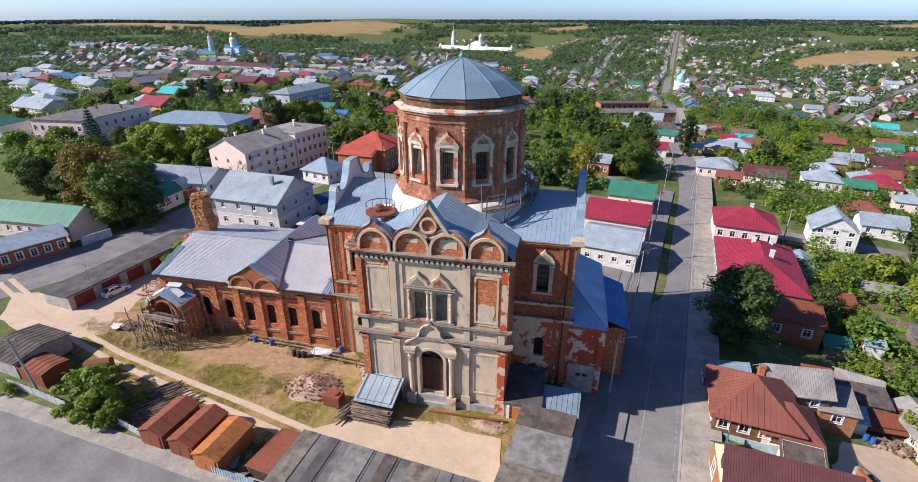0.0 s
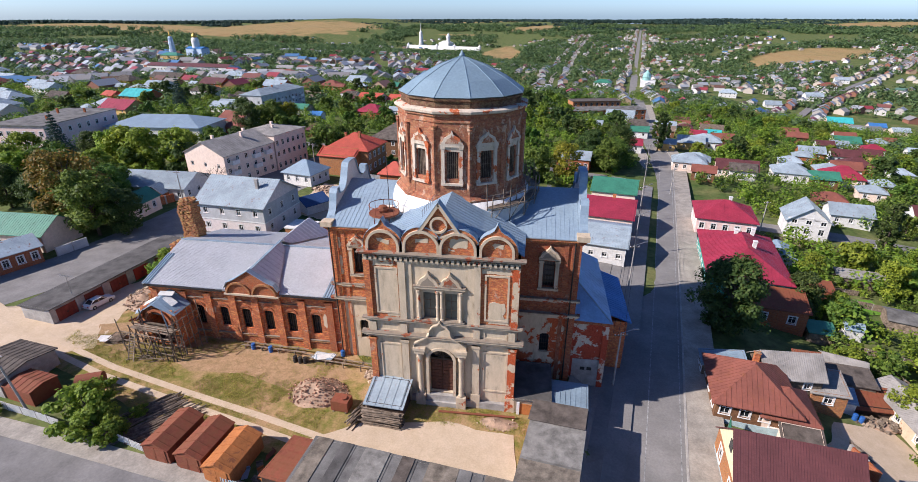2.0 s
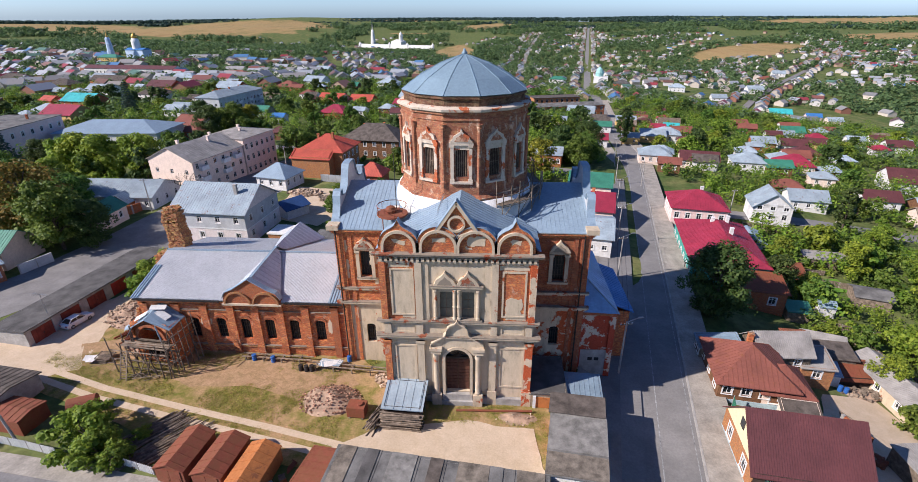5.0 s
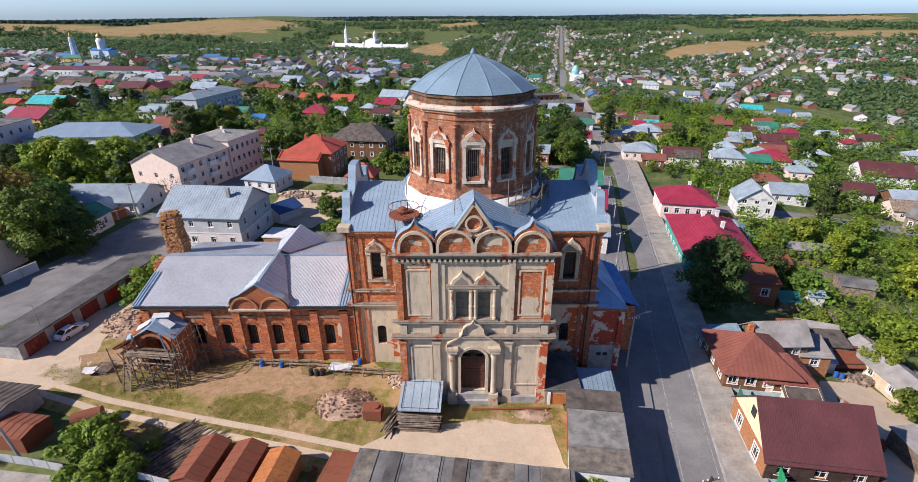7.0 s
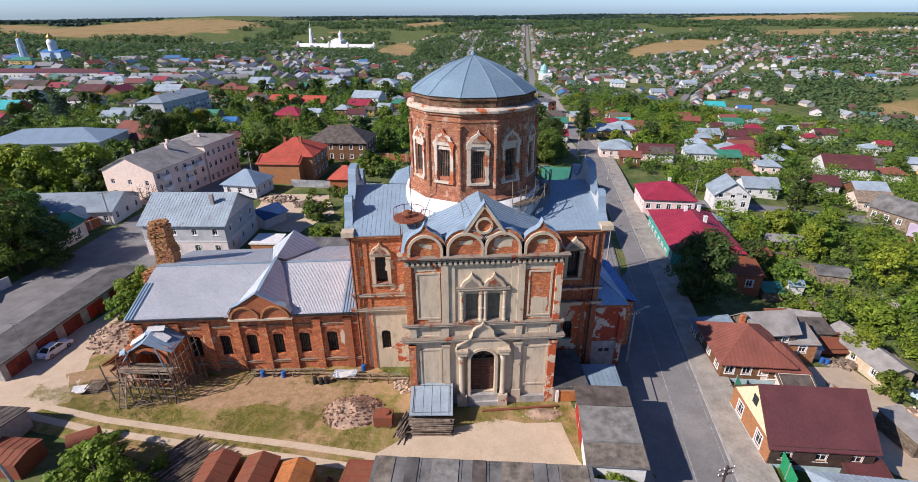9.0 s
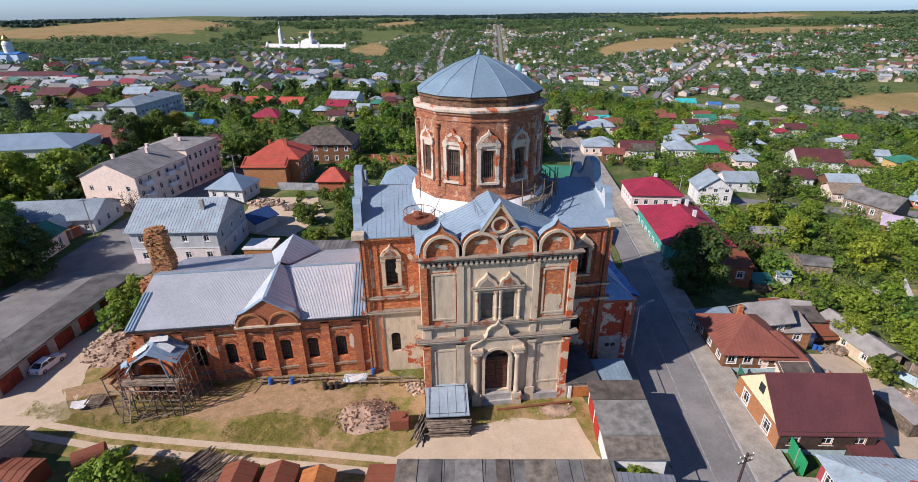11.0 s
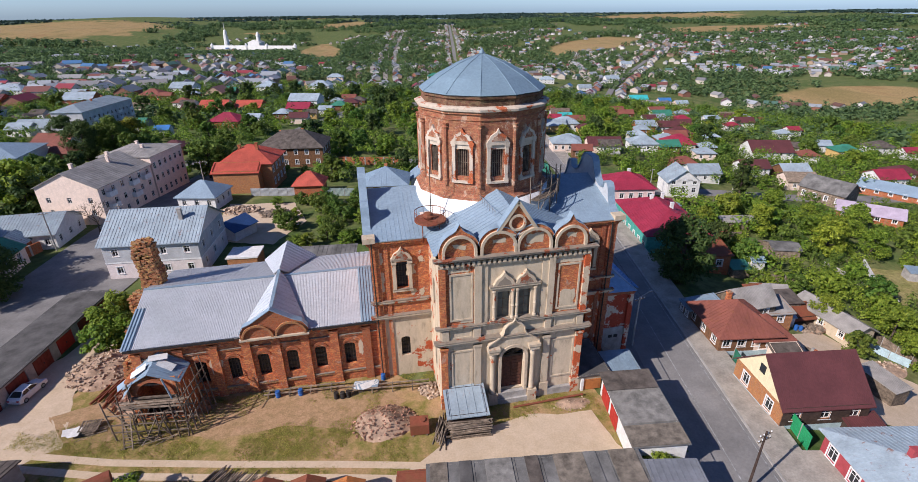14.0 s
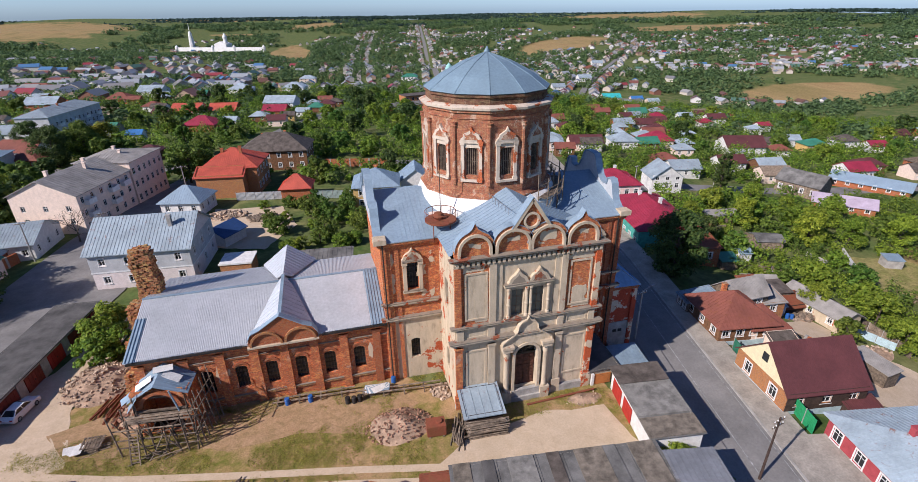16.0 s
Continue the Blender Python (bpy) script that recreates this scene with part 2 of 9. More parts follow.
def brick_mat(name, col=(0.36, 0.105, 0.052), dirt=0.35, white=0.3, wash_at=0.6, worn=0.5):
    """Old brickwork: courses, uneven bricks, soot and rests of whitewash."""
    mt, n, l, b = nodes_of(name)
    g = n.new("ShaderNodeNewGeometry")
    sep = n.new("ShaderNodeSeparateXYZ")
    l.new(g.outputs["Position"], sep.inputs[0])
    add = n.new("ShaderNodeMath")
    l.new(sep.outputs[0], add.inputs[0])
    l.new(sep.outputs[1], add.inputs[1])
    cmb = n.new("ShaderNodeCombineXYZ")
    l.new(add.outputs[0], cmb.inputs[0])
    l.new(sep.outputs[2], cmb.inputs[1])
    t = n.new("ShaderNodeTexBrick")
    l.new(cmb.outputs[0], t.inputs["Vector"])
    t.inputs["Scale"].default_value = 1.0
    t.inputs["Brick Width"].default_value, t.inputs["Row Height"].default_value = 0.27, 0.085
    t.inputs["Mortar Size"].default_value = 0.012
    t.inputs["Color1"].default_value = (*col, 1)
    t.inputs["Color2"].default_value = (col[0] * 0.62, col[1] * 0.62, col[2] * 0.7, 1)
    t.inputs["Mortar"].default_value = (0.31, 0.19, 0.125, 1)
    p = g.outputs["Position"]
    soot = noise_tex(n, l, 0.55, 6, 0.65, p)
    c = mixc(n, l, ramp(n, l, soot, [(0.42, dirt), (0.62, 0.0)]), t.outputs[0], (0.06, 0.035, 0.025))
    wash = noise_tex(n, l, 0.9, 8, 0.72, geo_pos(n, l, (1, 1, 0.6)), 0.6)
    fine = noise_tex(n, l, 7, 6, 0.7, p)
    if worn:
        # lost brick faces: paler orange cores and dark hollows
        core = noise_tex(n, l, 1.7, 7, 0.7, geo_pos(n, l, (1, 1, 2.2)), 0.3)
        c = mixc(n, l, ramp(n, l, core, [(0.48, 0.0), (0.60, worn)]), c, (min(1, col[0] * 1.15), col[1] * 2.1, col[2] * 1.9))
        pit = noise_tex(n, l, 3.2, 5, 0.75, geo_pos(n, l, (1, 1, 2.8)))
        c = mixc(n, l, ramp(n, l, pit, [(0.33, worn * 1.3), (0.43, 0.0)]), c, (col[0] * 0.22, col[1] * 0.3, col[2] * 0.4))
    c = mixc(n, l, ramp(n, l, wash, [(wash_at, 0.0), (wash_at + 0.05, white)]), c, (0.60, 0.47, 0.35))
    c = mixc(n, l, 0.6, c, ramp(n, l, fine, [(0.3, 0.45), (0.65, 1.15)]), "MULTIPLY")
    l.new(c, b.inputs["Base Color"])
    b.inputs["Roughness"].default_value = 0.92
    b.inputs["Specular IOR Level"].default_value = 0.12
    nb = bump(n, l, t.outputs["Fac"], -0.5, 0.02, b)
    bump(n, l, fine, 0.8, 0.09, b, nb)
    return mt


def plaster_mat(name, col=(0.56, 0.46, 0.33), peel=0.55, brick=(0.36, 0.10, 0.05)):
    """Lime plaster that has fallen off in patches and shows the brick."""
    mt, n, l, b = nodes_of(name)
    p = geo_pos(n, l)
    big = noise_tex(n, l, 0.5, 10, 0.68, p, 0.15)
    edge = ramp(n, l, big, [(peel, 0.0), (peel + 0.018, 1.0)])
    stain = noise_tex(n, l, 1.4, 6, 0.65, geo_pos(n, l, (1, 1, 0.35)))
    fine = noise_tex(n, l, 9, 5, 0.7, p)
    c = ramp(n, l, stain, [(0.27, tuple(v * 0.55 for v in col)), (0.44, tuple(v * 0.92 for v in col)), (0.72, tuple(min(1, v * 1.12) for v in col))])
    bc = ramp(n, l, fine, [(0.3, tuple(v * 0.5 for v in brick)), (0.7, tuple(v * 1.25 for v in brick))])
    c = mixc(n, l, edge, c, bc)
    c = mixc(n, l, 0.3, c, ramp(n, l, fine, [(0.3, 0.6), (0.65, 1.1)]), "MULTIPLY")
    l.new(c, b.inputs["Base Color"])
    b.inputs["Roughness"].default_value = 0.93
    b.inputs["Specular IOR Level"].default_value = 0.12
    inv = ramp(n, l, edge, [(0.0, 1.0), (1.0, 0.0)])
    nb = bump(n, l, inv, 0.6, 0.04, b)
    bump(n, l, fine, 0.35, 0.03, b, nb)
    return mt


def metal_mat(name, col, rough=0.42, metal=0.35, rust=0.0, var=0.2, vary=0.0):
    """Painted or zinc roofing sheet with dull streaks down the slope."""
    mt, n, l, b = nodes_of(name)
    p = geo_pos(n, l)
    big = noise_tex(n, l, 0.35, 5, 0.6, p)
    sm = noise_tex(n, l, 3.0, 6, 0.65, p)
    c = ramp(n, l, big, [(0.3, tuple(v * (1 - var) for v in col)), (0.7, tuple(min(1, v * (1 + var)) for v in col))])
    c = mixc(n, l, 0.4, c, ramp(n, l, sm, [(0.3, 0.6), (0.65, 1.05)]), "MULTIPLY")
    if rust:
        rs = noise_tex(n, l, 1.1, 8, 0.7, p, 0.5)
        c = mixc(n, l, ramp(n, l, rs, [(0.62 - rust * 0.3, 0.0), (0.72 - rust * 0.3, 0.85)]), c, (0.19, 0.065, 0.028))
    if vary:
        hs = n.new("ShaderNodeHueSaturation")
        mr = n.new("ShaderNodeMapRange")
        mr.inputs[3].default_value, mr.inputs[4].default_value = 1 - vary, 1 + vary
        l.new(obj_random(n), mr.inputs[0])
        l.new(mr.outputs[0], hs.inputs["Value"])
        l.new(c, hs.inputs["Color"])
        c = hs.outputs[0]
    l.new(c, b.inputs["Base Color"])
    b.inputs["Metallic"].default_value = metal
    l.new(ramp(n, l, sm, [(0.3, min(1, rough + 0.2)), (0.7, rough)]), b.inputs["Roughness"])
    bump(n, l, sm, 0.12, 0.03, b)
    return mt


def leaf_mat(name, dark, light, hue=0.03):
    mt, n, l, b = nodes_of(name)
    rnd = island(n)
    c = ramp(n, l, rnd, [(0.0, dark), (0.55, tuple((a + d) / 2 for a, d in zip(dark, light))), (1.0, light)])
    big = noise_tex(n, l, 0.25, 3, 0.5, geo_pos(n, l))
    c = mixc(n, l, 0.6, c, ramp(n, l, big, [(0.3, (0.55, 0.6, 0.5)), (0.7, (1.15, 1.1, 0.9))]), "MULTIPLY")
    hs = n.new("ShaderNodeHueSaturation")
    mr = n.new("ShaderNodeMapRange")
    mr.inputs[3].default_value, mr.inputs[4].default_value = 0.5 - hue, 0.5 + hue
    l.new(obj_random(n), mr.inputs[0])
    l.new(mr.outputs[0], hs.inputs["Hue"])
    l.new(c, hs.inputs["Color"])
    l.new(hs.outputs[0], b.inputs["Base Color"])
    b.inputs["Roughness"].default_value = 0.6
    b.inputs["Specular IOR Level"].default_value = 0.25
    tr = n.new("ShaderNodeBsdfTranslucent")
    l.new(hs.outputs[0], tr.inputs[0])
    mx = n.new("ShaderNodeMixShader")
    mx.inputs[0].default_value = 0.38
    l.new(b.outputs[0], mx.inputs[1])
    l.new(tr.outputs[0], mx.inputs[2])
    l.new(mx.outputs[0], n["Material Output"].inputs[0])
    return mt


def ground_mat(name, grass, dry, soil, scale=0.05, dryness=0.5, fine=2.5, fields=(), grain=0.75):
    mt, n, l, b = nodes_of(name)
    p = geo_pos(n, l)
    big = noise_tex(n, l, scale, 6, 0.6, p, 0.4)
    mid = noise_tex(n, l, scale * 8, 6, 0.65, p, 0.3)
    fin = noise_tex(n, l, fine, 6, 0.7, p)
    c = ramp(n, l, mid, [(0.35, grass), (0.52, tuple((a + d) / 2 for a, d in zip(grass, dry))), (0.66, dry)])
    c = mixc(n, l, ramp(n, l, big, [(dryness, 0.0), (dryness + 0.12, 0.9)]), c, soil)
    if fields:
        rim = noise_tex(n, l, 0.011, 7, 0.6, p)
        straw = ramp(n, l, noise_tex(n, l, 0.02, 5, 0.6, geo_pos(n, l, (1, 0.25, 1)), 0.3), [(0.3, (0.24, 0.19, 0.075)), (0.55, (0.36, 0.255, 0.115)), (0.7, (0.30, 0.19, 0.085))])
        for cx, cy, rx, ry, a in fields:
            mp = n.new("ShaderNodeMapping")
            mp.vector_type = "TEXTURE"
            mp.inputs["Location"].default_value = (cx, cy, 0)
            mp.inputs["Rotation"].default_value = (0, 0, radians(a))
            mp.inputs["Scale"].default_value = (rx, ry, 1e5)
            l.new(p, mp.inputs["Vector"])
            ln = n.new("ShaderNodeVectorMath")
            ln.operation = "LENGTH"
            l.new(mp.outputs[0], ln.inputs[0])
            ad = n.new("ShaderNodeMath")
            l.new(ln.outputs["Value"], ad.inputs[0])
            l.new(rim, ad.inputs[1])
            half = n.new("ShaderNodeMath")
            half.operation = "MULTIPLY"
            half.inputs[1].default_value = 0.5
            l.new(ad.outputs[0], half.inputs[0])
            c = mixc(n, l, ramp(n, l, half.outputs[0], [(0.70, 1.0), (0.76, 0.0)]), c, straw)
    c = mixc(n, l, grain, c, ramp(n, l, fin, [(0.28, 0.4), (0.68, 1.2)]), "MULTIPLY")
    l.new(c, b.inputs["Base Color"])
    b.inputs["Roughness"].default_value = 0.97
    b.inputs["Specular IOR Level"].default_value = 0.08
    bump(n, l, fin, grain * 0.9, 0.12, b)
    return mt


def varied(name, stops, rough=0.7, metal=0.0, by="object", grain=0.35):
    """One of several paints, chosen for each object or each piece."""
    mt, n, l, b = nodes_of(name)
    r = obj_random(n) if by == "object" else island(n)
    k = len(stops)
    c = ramp(n, l, r, [(i / k, s) for i, s in enumerate(stops)], "CONSTANT")
    fin = noise_tex(n, l, 2.0, 6, 0.65, geo_pos(n, l))
    c = mixc(n, l, grain, c, ramp(n, l, fin, [(0.3, 0.5), (0.65, 1.05)]), "MULTIPLY")
    l.new(c, b.inputs["Base Color"])
    b.inputs["Roughness"].default_value, b.inputs["Metallic"].default_value = rough, metal
    b.inputs["Specular IOR Level"].default_value = 0.3
    return mt


M_BRICK = brick_mat("old_brick", (0.73, 0.175, 0.064), 0.2, 0.5, 0.59, 0.6)
M_BRICK_DRUM = brick_mat("drum_brick", (0.50, 0.155, 0.082), 0.3, 0.6, 0.545, 0.45)
M_BRICK_RUIN = brick_mat("broken_brick", (0.55, 0.21, 0.085), 0.15, 0.4, 0.62, 0.7)
M_ATTIC = brick_mat("overgrown_brick", (0.24, 0.10, 0.06), 0.85, 0.25)
M_BRICK_DARK = brick_mat("sooty_brick", (0.46, 0.10, 0.045), 0.3, 0.3)
M_BRICK_NEW = brick_mat("new_brick", (0.50, 0.125, 0.045), 0.05, 0.0, worn=0.2)
M_BRICK_ORANGE = brick_mat("orange_brick", (0.55, 0.22, 0.08), 0.05, 0.0, worn=0.15)
M_PLASTER = plaster_mat("peeling_plaster", (0.565, 0.465, 0.335), 0.675)
M_PLASTER_HALF = plaster_mat("half_lost_plaster", (0.56, 0.455, 0.325), 0.50, (0.50, 0.11, 0.042))
M_PLASTER_RED = plaster_mat("mostly_lost_plaster", (0.56, 0.47, 0.37), 0.44, (0.42, 0.075, 0.04))
M_PLASTER_WORN = plaster_mat("worn_plaster", (0.555, 0.455, 0.325), 0.575, (0.48, 0.11, 0.045))
M_TRIM = plaster_mat("limewashed_trim", (0.53, 0.435, 0.315), 0.62, (0.46, 0.12, 0.05))
M_LEDGE = plaster_mat("grimy_ledge", (0.27, 0.225, 0.175), 0.57, (0.30, 0.10, 0.055))
M_GABLE = plain("cream_gable_boards", (0.80, 0.70, 0.45), 0.8, var=0.06)
M_DRUMTRIM = plaster_mat("flaking_whitewash", (0.58, 0.49, 0.39), 0.54, (0.50, 0.14, 0.06))
M_ZINC = metal_mat("zinc_sheet", (0.255, 0.34, 0.415), 0.5, 0.1, var=0.1)
M_ZINC_PALE = metal_mat("pale_zinc_sheet", (0.50, 0.53, 0.56), 0.5, 0.1, var=0.1)
M_ZINC_DULL = metal_mat("dull_zinc_sheet", (0.195, 0.28, 0.34), 0.5, 0.15, var=0.1)
M_ANNEX = metal_mat("annex_roof_sheet", (0.22, 0.36, 0.55), 0.45, 0.15)
M_DRUMBASE = plaster_mat("whitewash", (0.78, 0.76, 0.72), 0.66)
M_ZINC_BLUE = metal_mat("blue_zinc_sheet", (0.235, 0.315, 0.38), 0.45, 0.15)
M_BLUE = metal_mat("blue_roof_sheet", (0.06, 0.20, 0.46), 0.4, 0.2)
M_SLATE = metal_mat("corrugated_slate", (0.47, 0.48, 0.495), 0.8, 0.0, var=0.08)
M_GREYMETAL = metal_mat("grey_roof_sheet", (0.31, 0.375, 0.415), 0.55, 0.1, 0.12, vary=0.15)
M_FELT = plain("tar_felt", (0.105, 0.10, 0.095), 0.9, var=0.3, scale=0.5, bumpy=0.3)
M_FELT_GREY = plain("grey_felt", (0.17, 0.165, 0.155), 0.92, var=0.35, scale=0.45, bumpy=0.35)
M_GREYFLAT = plain("weathered_sheet", (0.33, 0.31, 0.285), 0.75, var=0.2, scale=0.5)
M_CONCRETE_PALE = plain("pale_concrete", (0.50, 0.51, 0.52), 0.9, var=0.12, scale=0.6)
M_FELT_BROWN = plain("old_felt", (0.12, 0.10, 0.085), 0.95, var=0.35, scale=0.8, bumpy=0.4)
M_RUST = metal_mat("rusty_sheet", (0.22, 0.06, 0.03), 0.75, 0.1, 0.6)
M_RUST_ORANGE = metal_mat("orange_rust_sheet", (0.42, 0.15, 0.04), 0.75, 0.1, 0.25)
M_REDROOF = metal_mat("crimson_roof", (0.30, 0.028, 0.055), 0.45, 0.05)
M_ORANGEROOF = metal_mat("red_tile_sheet", (0.46, 0.085, 0.05), 0.5, 0.05)
M_BROWNROOF = metal_mat("chestnut_roof", (0.11, 0.035, 0.035), 0.5, 0.05)
M_RUSTROOF = metal_mat("oxide_red_roof", (0.215, 0.07, 0.048), 0.7, 0.05, 0.25)
M_GREENROOF = metal_mat("green_roof", (0.045, 0.20, 0.13), 0.45, 0.05)
M_PINK = plain("pink_render", (0.84, 0.62, 0.57), 0.85, var=0.08)
M_PINK_PALE = plain("pale_pink_render", (0.76, 0.67, 0.64), 0.85, var=0.08)
M_CREAM = plain("cream_render", (0.82, 0.66, 0.55), 0.85, var=0.08)
M_WHITE = plain("white_render", (0.74, 0.73, 0.70), 0.85, var=0.1)
M_YELLOW = plain("yellow_render", (0.62, 0.42, 0.16), 0.85, var=0.12)
M_CRIMSONWALL = plain("crimson_render", (0.40, 0.07, 0.08), 0.8, var=0.12)
M_TEAL = plain("teal_boards", (0.08, 0.36, 0.30), 0.7, var=0.2)
M_GREEN = plain("green_sheet", (0.03, 0.30, 0.12), 0.5, var=0.1)
M_WOOD = plain("grey_timber", (0.22, 0.17, 0.125), 0.9, var=0.4, scale=2.0, bumpy=0.4, vary=0.35)
M_WOOD_BROWN = plain("brown_boards", (0.20, 0.10, 0.05), 0.85, var=0.3, scale=2.0, bumpy=0.3)
M_WOOD_DARK = plain("dark_boards", (0.07, 0.045, 0.035), 0.85, var=0.3, scale=2.0, bumpy=0.3)
M_DOOR = plain("dark_red_door", (0.11, 0.045, 0.03), 0.7, var=0.3, scale=3.0)
M_FRAME = plain("white_frame", (0.78, 0.78, 0.76), 0.6, var=0.08)
M_IRON = plain("dark_iron", (0.05, 0.045, 0.042), 0.6, 0.4, var=0.3)
M_STEEL = plain("galvanised_steel", (0.36, 0.38, 0.40), 0.45, 0.6, var=0.2)
M_CONCRETE = plain("concrete", (0.40, 0.38, 0.35), 0.92, var=0.2, scale=0.8, bumpy=0.3)
M_ASPHALT = plain("asphalt", (0.235, 0.226, 0.215), 0.9, var=0.14, scale=0.25, fine=3.5, bumpy=0.2)
M_ASPHALT_PALE = plain("worn_asphalt", (0.225, 0.215, 0.205), 0.93, var=0.16, scale=0.3, fine=3.5, bumpy=0.2)
M_PAVE = plain("dusty_pavement", (0.37, 0.335, 0.285), 0.95, var=0.18, scale=0.5, fine=4.0, bumpy=0.25)
M_PAINT = plain("road_paint", (0.33, 0.33, 0.325), 0.8, var=0.35, scale=2.0, bumpy=0.0)
M_SAND = ground_mat("sandy_track", (0.50, 0.39, 0.27), (0.58, 0.46, 0.335), (0.53, 0.42, 0.30), 0.08, 0.6, 5.0, grain=0.28)
M_RUBBLE = plain("brick_rubble", (0.38, 0.21, 0.14), 0.95, var=0.35, scale=2.5, vary=0.5, bumpy=0.4)
M_PLASTIC = plain("blue_plastic", (0.03, 0.12, 0.38), 0.4, var=0.05)
M_REDDOOR = plain("faded_red_paint", (0.22, 0.045, 0.03), 0.7, var=0.25, scale=1.2)
M_REDDOOR_BRIGHT = plain("bright_red_paint", (0.45, 0.04, 0.03), 0.6, var=0.15, scale=1.2)
M_PALEBLUE = plain("pale_blue_paint", (0.45, 0.58, 0.62), 0.7, var=0.15)
M_GREEN_DARK = plain("dark_green_sheet", (0.03, 0.16, 0.10), 0.5, var=0.12)
M_TEALGREY = plain("grey_green_paint", (0.34, 0.42, 0.40), 0.7, var=0.15)
M_LILAC = metal_mat("lilac_roof_sheet", (0.46, 0.38, 0.46), 0.55, 0.05)
M_NAVY = metal_mat("navy_roof_sheet", (0.03, 0.07, 0.18), 0.4, 0.1)
M_TYRE = plain("tyre_rubber", (0.02, 0.02, 0.02), 0.85, var=0.1)
M_CARWHITE = plain("white_car_paint", (0.78, 0.78, 0.78), 0.25, var=0.02, bumpy=0.0, spec=0.6)
M_BARK = plain("bark", (0.11, 0.085, 0.065), 0.95, var=0.3, scale=3.0, bumpy=0.6)
M_LEAF = leaf_mat("leaves", (0.05, 0.11, 0.018), (0.20, 0.29, 0.052))
M_LEAF_LIGHT = leaf_mat("fresh_leaves", (0.10, 0.175, 0.018), (0.31, 0.39, 0.05), 0.02)
M_LEAF_DARK = leaf_mat("dark_leaves", (0.032, 0.068, 0.018), (0.12, 0.17, 0.045), 0.015)
M_LEAF_AUTUMN = leaf_mat("turning_leaves", (0.10, 0.115, 0.02), (0.34, 0.205, 0.05), 0.02)
M_LEAF_LIME = leaf_mat("lime_green_leaves", (0.13, 0.21, 0.02), (0.38, 0.46, 0.055), 0.015)
M_LEAF_YELLOW = leaf_mat("yellowing_leaves", (0.10, 0.12, 0.015), (0.42, 0.34, 0.04), 0.02)
# needle green shifted to blue: the skyline's haze painted into the colour
M_LEAF_PINE_HAZE = leaf_mat("hazy_pine_forest", (0.036, 0.07, 0.06), (0.06, 0.105, 0.09), 0.0)
# far leaves carry a bluish distance haze in their base colour
M_LEAF_FAR_HAZE = leaf_mat("woodland", (0.06, 0.115, 0.05), (0.17, 0.25, 0.10), 0.0)
# dry fields and clearings on the slopes: middle, half lengths, turn
FIELDS = [(-1330, 2620, 540, 900, 8), (-570, 4000, 520, 190, 0), (660, 1320, 270, 105, 45), (0, 2950, 150, 380, -12), (-95, 1450, 60, 360, 2), (1230, 1690, 150, 110, 20), (1450, 1650, 260, 190, -20),
          (545, 432, 95, 58, 0), (-2300, 2500, 520, 520, 0), (1900, 3000, 600, 350, 10), (700, 3300, 500, 220, -5), (118, 22, 14, 10, 0), (-330, 2300, 120, 60, 0)]


def field_at(x, y):
    """Below 1 inside one of the dry fields."""
    best = 9.0
    for cx, cy, rx, ry, a in FIELDS:
        ca, sa = math.cos(radians(a)), math.sin(radians(a))
        dx, dy = x - cx, y - cy
        best = min(best, math.hypot((dx * ca + dy * sa) / rx, (dy * ca - dx * sa) / ry))
    return best


M_GROUND = ground_mat("meadow", (0.065, 0.115, 0.03), (0.19, 0.19, 0.075), (0.115, 0.145, 0.05), 0.012, 0.52, 0.6, FIELDS)
M_YARD = ground_mat("churchyard_grass", (0.165, 0.165, 0.035), (0.40, 0.265, 0.125), (0.46, 0.29, 0.165), 0.11, 0.50, 5.0, grain=0.55)
M_EARTH = ground_mat("bare_earth", (0.30, 0.205, 0.105), (0.45, 0.29, 0.17), (0.40, 0.25, 0.145), 0.16, 0.55, 5.0, grain=0.5)
M_LAWN = ground_mat("lawn", (0.09, 0.23, 0.025), (0.16, 0.28, 0.045), (0.12, 0.24, 0.035), 0.2, 0.5, 3.0, grain=0.4)
M_FIELDGRASS = ground_mat("dry_meadow", (0.20, 0.20, 0.06), (0.36, 0.29, 0.12), (0.30, 0.26, 0.12), 0.04, 0.52, 1.5)
M_WEED = leaf_mat("weeds", (0.19, 0.215, 0.035), (0.42, 0.36, 0.10), 0.0)
gm, gn, gl, gb = nodes_of("window_glass")
gb.inputs["Base Color"].default_value = (0.018, 0.022, 0.026, 1)
gb.inputs["Roughness"].default_value = 0.08
gb.inputs["Specular IOR Level"].default_value = 0.6
M_GLASS = gm
M_DUSTY = plain("dusty_glass", (0.17, 0.175, 0.145), 0.35, var=0.25, scale=0.9, bumpy=0.0, spec=0.5)

